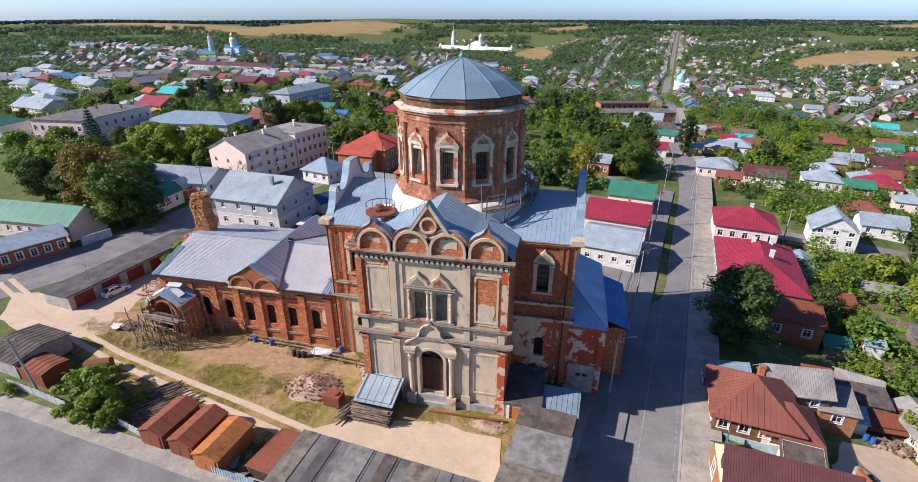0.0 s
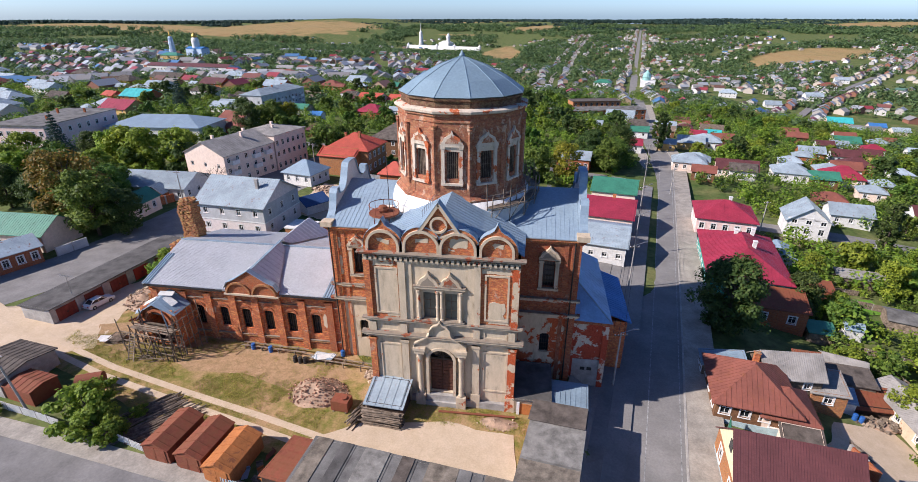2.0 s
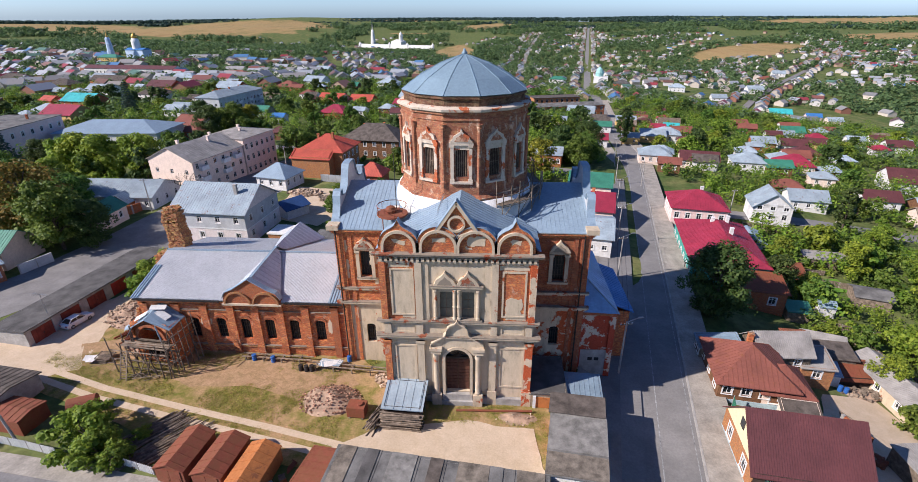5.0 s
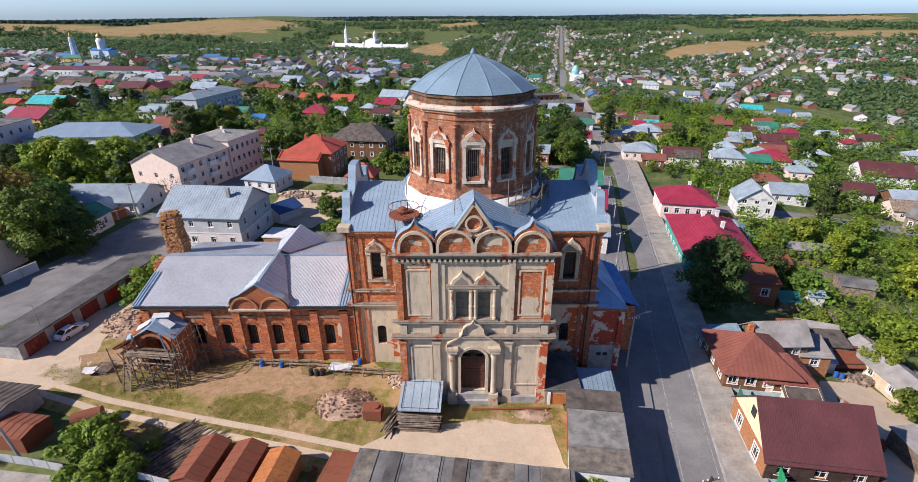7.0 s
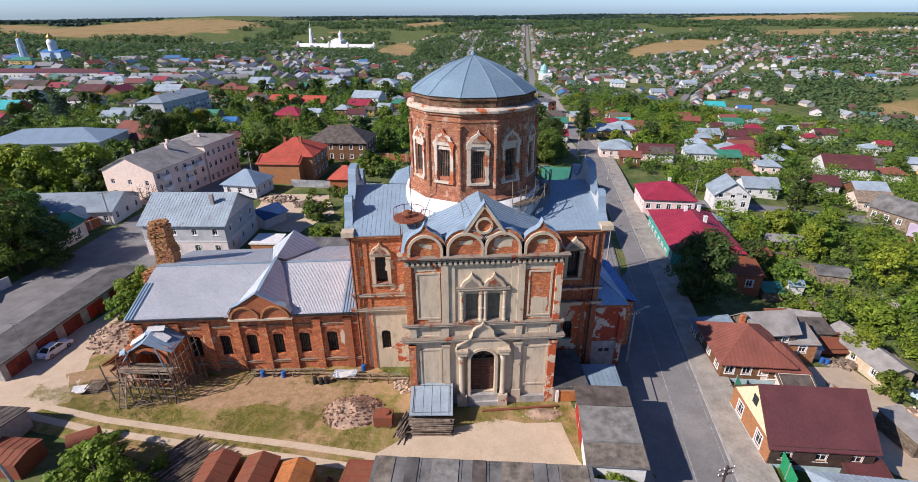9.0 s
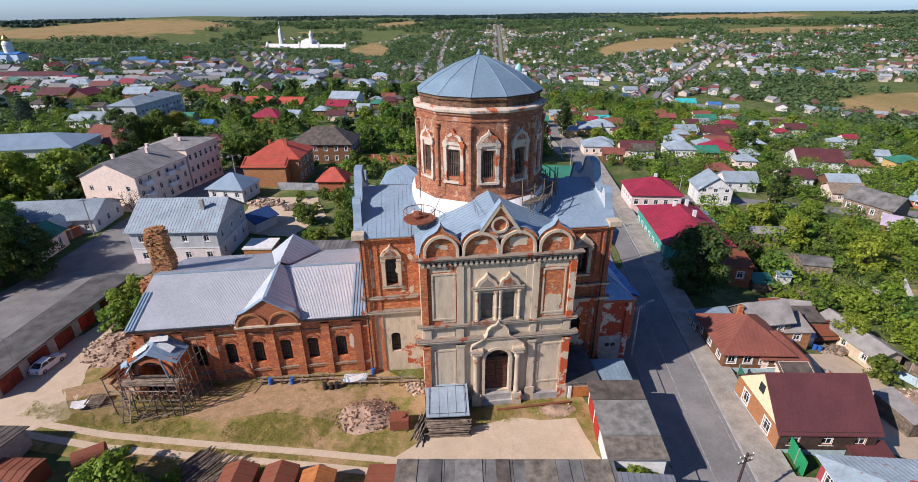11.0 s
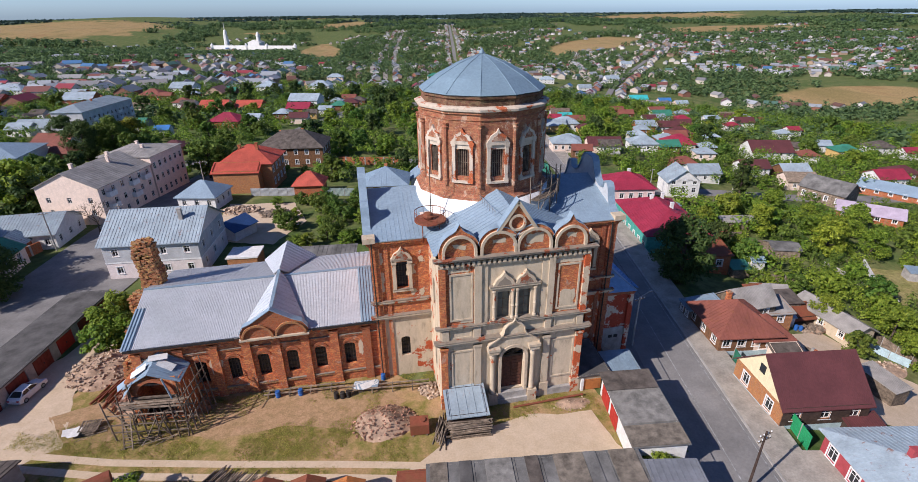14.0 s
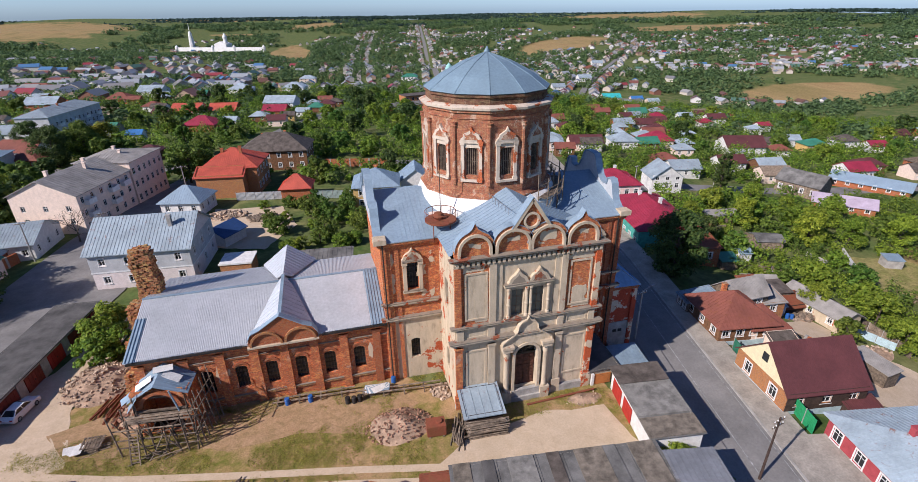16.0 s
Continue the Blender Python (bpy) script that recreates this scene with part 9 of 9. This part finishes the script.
pole(-48.9, -10.7, 9.0, 1, False, (0, -6))
for s, off in ((38, -6.0), (55, -6.0), (78, -6.0), (106, -6.0), (140, -6.0), (8, -6.1)):
    pole(*street_pt(s, off + 0.4), 9.0, 1, True, label="concrete street lamp with a short arm")
pole(21.2, -17.0, 9.0, 2, mat=M_WOOD_DARK, label="dark wooden power pole with crossarms")
for x, y in ((-66.5, 62), (-59.5, 97), (-95.5, 17), (-80, 61), (70, 82), (96, 78), (52, 104)):
    pole(x, y, 8.5, 1)
ca = empty("cable", pose(0, 0, 0), "thin black overhead cables along the street", "cable")
posts = [street_pt(s, -6.0) for s in (8, 38, 55, 78, 106, 140)]
for off in (-0.7, 0.0, 0.7):
    b = Build()
    for (ax, ay), (bx, by) in zip(posts[:-1], posts[1:]):
        za, zb = H(ax, ay) + 8.75, H(bx, by) + 8.75
        prev = None
        for i in range(9):
            f = i / 8
            p = (ax + (bx - ax) * f + off, ay + (by - ay) * f, za + (zb - za) * f - 1.2 * 4 * f * (1 - f) * 0.4)
            if prev:
                b.tube(prev, p, 0.025, n=4, caps=False)
            prev = p
    b.ob("wire", M_IRON, ca)

# low sheds between the church and the garages
house("low shed with dark felt roof", 11.2, 3.0, 4.4, 6.6, 0, 2.2, "lean", 0.5, M_PLASTER_WORN, M_FELT, "x", 0.2, [], [], 0, z=-0.61, name="shed", category="shed")
house("low shed with pale blue metal roof", 15.6, 1.6, 4.6, 4.0, -4, 1.9, "lean", 0.4, M_CONCRETE, M_ZINC_BLUE, "x", 0.2, [], [], 0.6, z=-0.70, name="shed", category="shed")
gd = pose(13.6, -7.6, -0.66, 0, 0, -10)
for u, wd in ((3.6, 2.6), (0.4, 2.4)):
    d = empty("garage_door", gd @ pose(-2.95, u, 0), "faded red steel garage door", "door", "garage doors facing the church")
    b = Build().box(-0.05, -wd / 2, 0, 0.0, wd / 2, 2.2)
    for j in range(4):
        b.box(-0.07, -wd / 2 + 0.1 + j * wd / 4, 0.1, -0.05, -wd / 2 + wd / 4 - 0.05 + j * wd / 4, 2.1)
    b.ob("leaf", M_REDDOOR_BRIGHT, d)
Build().box(-3.2, 2.6, 3.3, 3.2, 6.0, 3.36).moved(Matrix.Rotation(math.radians(-3), 4, "Y")).ob("roof_sheet", M_FELT_BROWN)
tagged(bpy.data.objects["roof_sheet.002"], "dull brown felt patch on a garage roof", "roof sheet").matrix_basis = gd @ Matrix.Translation((0, 0, 0.06))
dg = empty("gate", pose(10.9, -0.5, H(10.9, -0.5), 0, 0, -3), "rusty brown steel yard gate", "gate")
Build().box(-1.2, -0.05, 0.1, 1.2, 0.05, 1.7).ob("leaf", M_RUST_ORANGE, dg)
Build().box(-1.55, -0.2, 0, -1.2, 0.2, 1.9).ob("post", M_WHITE, dg)

# yard behind the old timber house
house("long outbuilding with weathered grey slate roof", 46.6, 14.2, 7.4, 5.2, 2, 4.3, "gable", 2.3, M_WOOD, M_GREYFLAT, "x", 0.4, [("f", 2, 0.9, 1.0, [2.4])], [], 0.28, z=-4.6, name="shed", category="shed")
house("small brick house with low grey roof", 51.6, 13.2, 4.4, 4.2, -6, 3.3, "lean", 0.9, M_BRICK_ORANGE, M_GREYFLAT, "x", 0.3, [("f", 1, 1.1, 1.2, [1.5])], [], 0.28, z=-5.4)
house("low shed with rusty red roof", 50.6, 16.4, 3.4, 3.0, -6, 4.2, "lean", 0.8, M_WOOD, M_RUST, "x", 0.2, [], [], 0.5, z=-5.2, name="shed", category="shed")
shelter = house("lean-to shelter with rusty red roof", 58.6, 14.4, 5.8, 2.6, -3, 2.4, "lean", 1.1, M_WOOD_DARK, M_RUST, "x", 0.5, [], [], 0.6, z=-7.6, name="shelter", category="shelter")
house("low shed with brown felt roof", 57.4, 17.4, 5.4, 3.6, -8, 3.6, "lean", 0.5, M_WOOD, M_FELT_BROWN, "x", 0.3, [], [], 0, z=-7.2, name="shed", category="shed")
house("small lean-to with white board gable", 55.0, 13.6, 2.2, 2.4, -10, 2.3, "lean", 0.7, M_WHITE, M_ZINC, "x", 0.2, [], [], 0.4, z=-6.6, name="shed", category="shed")
house("long shed with grey slate roof and peeling pink wall", 63.4, 12.0, 4.6, 11.6, 2, 2.9, "gable", 1.2, M_PLASTER_WORN, M_GREYFLAT, "y", 0.5, [("l", 3, 0.9, 1.1, [1.0])], [], 0.28, z=-7.4, name="shed", category="shed")
house("low outbuilding with pale patched roof", 58.6, 21.4, 5.4, 3.4, -20, 2.8, "gable", 0.9, M_BRICK_ORANGE, M_GREYFLAT, "x", 0.3, [], [], 0.28, z=-6.8, name="shed", category="shed")
house("brown timber porch with chestnut roof", 42.0, -12.2, 4.2, 2.8, -8, 1.9, "lean", 0.7, M_WOOD_DARK, M_BROWNROOF, "x", 0.3, [("f", 2, 1.1, 0.9, [0.7])], [], 0.3, z=-4.2, name="porch", category="porch")
house("grey board shed with sagging roof", 54.2, -4.6, 3.0, 5.4, 6, 2.6, "lean", 0.5, M_WOOD, M_GREYFLAT, "x", 0.2, [], [], 0.3, z=-6.0, name="shed", category="shed")
house("cream porch of the old timber house", 43.6, 2.0, 4.2, 2.2, -9, 2.4, "lean", 0.8, M_CREAM, M_FELT_BROWN, "x", 0.3, [("f", 1, 2.2, 0.8, [1.1])], [], 0, z=-4.2, name="porch", category="porch")
house("small shed with blue sheet roof", 67.4, 34.8, 2.8, 2.6, -10, 2.3, "gable", 0.7, M_WHITE, M_ZINC, "x", 0.2, [], [], 0, name="shed", category="shed")
house("small shed with green sheet roof", 60.7, 32.2, 4.0, 3.4, -10, 2.3, "lean", 0.5, M_WOOD, M_GREENROOF, "x", 0.2, [], [], 0, name="shed", category="shed")
house("small shed with rusty brown roof", 68.8, 48.4, 3.4, 3.4, -10, 2.6, "lean", 0.6, M_BRICK_NEW, M_RUST, "x", 0.2, [], [], 0, name="shed", category="shed")
house("low shed with grey slate roof", 79.6, 40.4, 6.0, 5.0, -20, 2.3, "gable", 0.8, M_WOOD, M_FELT_GREY, "x", 0.3, [], [], 0, name="shed", category="shed")
house("low shed with pale slate roof", 80.3, 56.2, 9.0, 3.4, -12, 2.3, "lean", 0.4, M_WOOD, M_GREYFLAT, "x", 0.3, [], [], 0, name="shed", category="shed")
house("small shed with pale blue roof", 67.4, 64.9, 5.0, 8.0, -12, 2.6, "gable", 1.0, M_WHITE, M_ZINC, "y", 0.3, [], [], 0.6, name="shed", category="shed")
house("low house with lilac grey metal roof", 123.8, 57.0, 15, 8, -47, 2.7, "gable", 1.7, M_BRICK_NEW, M_LILAC, "x", 0.5, [("f", 4, 1.0, 1.3, [1.2])], [], 0.8)
house("long house with pale blue metal roof", 154.5, 72.0, 22, 9, -62, 2.6, "gable", 1.9, M_BRICK_NEW, M_ZINC, "x", 0.5, [("f", 6, 1.0, 1.3, [1.2])], [], 0.8)
house("small grey sheet metal shed in a meadow", 99.5, 25.0, 3.4, 2.8, -25, 2.2, "lean", 0.4, M_CONCRETE, M_ZINC_BLUE, "x", 0.15, [], [], 0.5, name="shed", category="shed")
fence([(84.6, 33.4), (84.9, 29.0), (84.3, 23.6)], 1.3, M_CONCRETE, "pale concrete garden wall between plots")
fence([(69.6, 51.6), (77.5, 51.0)], 1.2, M_WOOD, "grey board fence along a lawn")
fence([(86.0, 12.0), (96.0, 9.0), (106.0, 12.0)], 1.3, M_WOOD, "grey board fence along a dry meadow")
house("timber house with grey slate roof", 126.0, 72.6, 13, 8, -73, 4.6, "gable", 3.0, M_WOOD, M_FELT_GREY, "x", 0.5, [("f", 4, 1.0, 1.4, [1.6])], [], 0)
stone_heap("scrap_heap", "heap of scrap, boards and old tools in a yard", 58.4, 11.2, 3.4, 1.3, 0.8, 70, M_WOOD, 51, (0.3, 0.8), category="scrap")
stone_heap("rubble_heap", "low heap of sand and stones in a yard", 62.0, 0.4, 3.6, 2.2, 0.8, 40, M_RUBBLE_PALE, 52, (0.2, 0.5))
stone_heap("scrap_heap", "heap of rusty scrap beside a shed", 50.6, -2.0, 1.8, 1.4, 0.7, 40, M_RUST, 53, (0.3, 0.7), category="scrap")
barrel(55.6, 11.4, M_PLASTIC, "blue plastic barrel in a yard")
barrel(56.3, 11.1, M_PLASTIC, "blue plastic barrel in a yard")
fence([(64.6, 5.4), (66.6, 0.2)], 1.5, M_PALEBLUE, "pale blue board fence of a yard")
fence([(50.4, 3.4), (51.6, -0.6)], 1.9, M_BRICK_NEW, "low red brick yard wall", 2.0, 0.4, "yard_wall", 0.3)
for yx, yy, yr in ((47.5, 2.5, 35), (52.5, 4.5, 110)):
    log_stack("pile of old boards in a yard", yx, yy, yr, 2.4, 0.07, 6, 3, int(yx), 0.2)
# garden behind the refectory
house("open carport with blue canopy roof", -44.5, 61.0, 6.0, 6.0, -35, 2.6, "gable", 1.4, M_WHITE, M_NAVY, "y", 0.5, [], [], 0, name="carport", category="carport")
house("long low shed with grey felt roof", -25.5, 41.5, 13.5, 6.0, -6, 2.6, "lean", 0.5, M_WOOD, M_FELT_GREY, "x", 0.3, [], [], 0.9, name="shed", category="shed")
house("small shed with pale flat roof", -39.5, 45.0, 5.5, 4.5, -6, 2.6, "flat", 0, M_BRICK_ORANGE, M_WHITE, "x", 0.2, [], [], 0, name="shed", category="shed")
house("white house with zinc hip roof", -10.0, 76.0, 11, 10, -8, 6.4, "hip", 3.2, M_YELLOW, M_ZINC, "y", 0.5, [("f", 3, 1.0, 1.5, [1.4, 4.0]), ("l", 3, 1.0, 1.5, [1.4, 4.0])], [(0, 1, 9.8, M_BRICK)], 0.6)
house("small house with zinc gable roof", 1.0, 82.0, 8, 9, -8, 5.0, "gable", 3.0, M_WHITE, M_ZINC, "y", 0.4, [("f", 2, 1.0, 1.4, [1.4])], [], 0.6)
stone_heap("rubble_heap", "heap of building stones and scrap", -46.5, 76.5, 5.0, 3.0, 1.0, 90, M_RUBBLE_PALE, 12, (0.4, 1.1))
stone_heap("rubble_heap", "heap of old boards and stones", -38.0, 72.0, 4.0, 2.4, 0.7, 50, M_WOOD, 13, (0.4, 1.2))
rg = np.random.default_rng(31)
for k in range(34):
    x, y = rg.uniform(-38, -15), rg.uniform(50, 81)
    if rg.random() < 0.4 and y < 60:
        continue
    tree(str(rg.choice(["bush", "small", "midsmall"])), x, y, rg.uniform(0.6, 1.0))
sheet("ground", [(-50, 58), (-36, 54), (-30, 66), (-34, 80), (-50, 82)], M_SAND, 0.06, "bare trodden earth of a building yard", "ground")
sheet("ground", [(47, 1), (52, 10), (60, 11), (62, 2), (66, -10), (56, -16), (48, -10)], M_SAND, 0.06, "bare sandy yard behind houses", "ground")
sheet("ground", [(86, 12), (86.5, 27), (93, 31), (104, 28), (110, 20), (104, 10)], M_FIELDGRASS, 0.10, "dry mown meadow", "ground")
sheet("ground", [(70.5, 43), (71.5, 50), (79, 49.5), (79, 44)], M_LAWN, 0.10, "bright green mown lawn", "ground")

# scaffold, mast and hatch on the church roof
rf = empty("roof_platform", pose(-8.5, 7.6, 22.0, 0, 0, 0), "rusty round steel platform with railing on the roof", "platform")
Build().lathe([(1.9, 0.0), (1.9, 0.18)], 20).ob("deck", M_RUST, rf)
b = Build().lathe([(1.85, 1.15), (1.9, 1.2), (1.85, 1.25)], 20, closed=False)
b.ob("rail", M_RUST, rf)
for k in range(10):
    a = k * 0.628
    Build().tube((1.85 * math.cos(a), 1.85 * math.sin(a), 0.1), (1.85 * math.cos(a), 1.85 * math.sin(a), 1.2), 0.03, n=5).ob("baluster", M_RUST, rf)
for k in range(4):
    a = 0.7 + k * 1.57
    Build().tube((1.4 * math.cos(a), 1.4 * math.sin(a), -2.4), (1.4 * math.cos(a), 1.4 * math.sin(a), 0.1), 0.06, n=6).ob("leg", M_RUST, rf)
Build().lathe([(0.6, 0.18), (0.7, 0.5), (0.5, 0.9), (0.2, 1.0)], 10, (-0.2, 0.2)).ob("winch", M_RUST, rf)
ms = empty("mast", pose(-8.2, 8.9, 22.0), "thin steel mast standing on the church roof", "mast")
Build().tube((0, 0, -0.2), (0, 0, 8.6), 0.06, 0.03, 6).ob("tube", M_IRON, ms)
hb = empty("roof_hatch", pose(-8.7, 9.8, 21.3), "small wooden hatch box on the roof", "hatch")
Build().box(-0.6, -0.5, -0.6, 0.6, 0.5, 0.7).ob("box", M_WOOD_BROWN, hb)
Build().box(-0.7, -0.6, 0.7, 0.7, 0.6, 0.78).ob("lid", M_CREAM, hb)
ds = empty("scaffold", pose(0, 16.6, 0), "grey timber scaffolding round the drum's foot", "scaffold")
for k in range(9):
    a = math.radians(-62 + k * 14)
    for r in (9.3, 10.6):
        x, y = r * math.cos(a), r * math.sin(a)
        Build().tube((x, y, 21.4), (x + rg.normal(scale=0.1), y, 25.0 + rg.uniform(-0.8, 1.2)), 0.07, n=6).ob("pole", M_WOOD, ds)
    if k:
        p = math.radians(-62 + (k - 1) * 14)
        for r in (9.3, 10.6):
            for z in (23.2, 24.6):
                Build().tube((r * math.cos(p), r * math.sin(p), z), (r * math.cos(a), r * math.sin(a), z + rg.normal(scale=0.1)), 0.06, n=6).ob("ledger", M_WOOD, ds)
        Build().tube((10.6 * math.cos(p), 10.6 * math.sin(p), 21.6), (10.6 * math.cos(a), 10.6 * math.sin(a), 24.4), 0.05, n=6).ob("brace", M_WOOD, ds)
        Build().beam((9.9 * math.cos(p), 9.9 * math.sin(p), 23.3), (9.9 * math.cos(a), 9.9 * math.sin(a), 23.3), 0.9, 0.06).ob("deck_board", M_WOOD, ds)
# ridge rail along the porch roof
rr = empty("roof_rail", pose(0, 0, 0), "low steel snow rail on the porch roof", "rail")
for k in range(7):
    y = 1.5 + k * 1.1
    Build().tube((-2.2, y, 24.3 - 0.1 * k), (-2.2, y, 25.1 - 0.1 * k), 0.03, n=5).ob("stay", M_STEEL, rr)
Build().tube((-2.2, 1.2, 25.0), (-2.2, 8.4, 24.4), 0.03, n=5).ob("rail", M_STEEL, rr)

# broken sheds beside the rusty garages
sd = house("collapsed shed with torn rusty roof sheets", -14.0, -12.9, 3.6, 5.4, -12, 1.6, "lean", 0.4, M_WOOD_DARK, M_RUST, "y", 0.2, [], [], 0.8, name="shed", category="shed")
for k in range(9):
    x, y = -17.2 + rg.uniform(-1.6, 1.2), -12.8 + rg.uniform(-2.6, 2.4)
    sj = empty("scrap", pose(x, y, H(x, y) + 0.05, rg.uniform(-15, 15), rg.uniform(-15, 15), rg.uniform(0, 360)), "rusty sheet metal scrap on the ground", "scrap")
    Build().box(-0.7, -0.35, 0, 0.7, 0.35, 0.04).box(-0.7, -0.35, 0.04, -0.6, 0.35, 0.3).ob("sheet", random.choice([M_RUST, M_WOOD, M_ZINC, M_RUST_ORANGE]), sj)
for gx, gy, gm_ in ((-28.7, -11.6, M_RUST), (-24.5, -12.1, M_RUST), (-20.6, -13.1, M_RUST_ORANGE)):
    d = empty("garage_door", pose(gx, gy, H(gx, gy), 0, 0, -6) @ pose(0, -2.72, 0), "rusty double garage door", "door", "doors of the rusty garages")
    for s in (-1, 1):
        b = Build().box(min(0.02 * s, 1.3 * s), -0.05, 0.1, max(0.02 * s, 1.3 * s), 0.0, 2.0)
        b.box(min(0.15 * s, 1.15 * s), -0.07, 0.3, max(0.15 * s, 1.15 * s), -0.05, 1.0)
        b.ob("leaf", gm_, d)
# tufts of weeds in the yard
pts_ = []
for _ in range(16000):
    x, y = rg.uniform(-58, 11), rg.uniform(-10.5, 7)
    tr_y = float(np.interp(x, [p[0] for p in track], [p[1] for p in track]))
    if 0.25 < abs(y - tr_y) < 1.5 and rg.random() < 0.96 or y < tr_y - 3.0:
        continue
    if -14 < x < 10.5 and y < -3.8 or x > -9 and y > -0.6:
        continue
    if noise.noise((x * 0.13, y * 0.2, 8)) + 0.45 * noise.noise((x * 0.5, y * 0.5, 3)) + 0.4 * math.exp(-((y - tr_y - 2.6) / 1.8) ** 2) < 0.02:
        continue
    pts_.append((x, y, H(x, y) + 0.07))
v, f = leaf_cloud(np.random.default_rng(45), pts_, [0.45] * len(pts_), 14, 0.055, 0.2, 2.2)
tagged(new("weeds", mesh_of("weeds", v, f, M_WEED)), "tufts of green weeds and dry grass", "grass", kind="stuff")
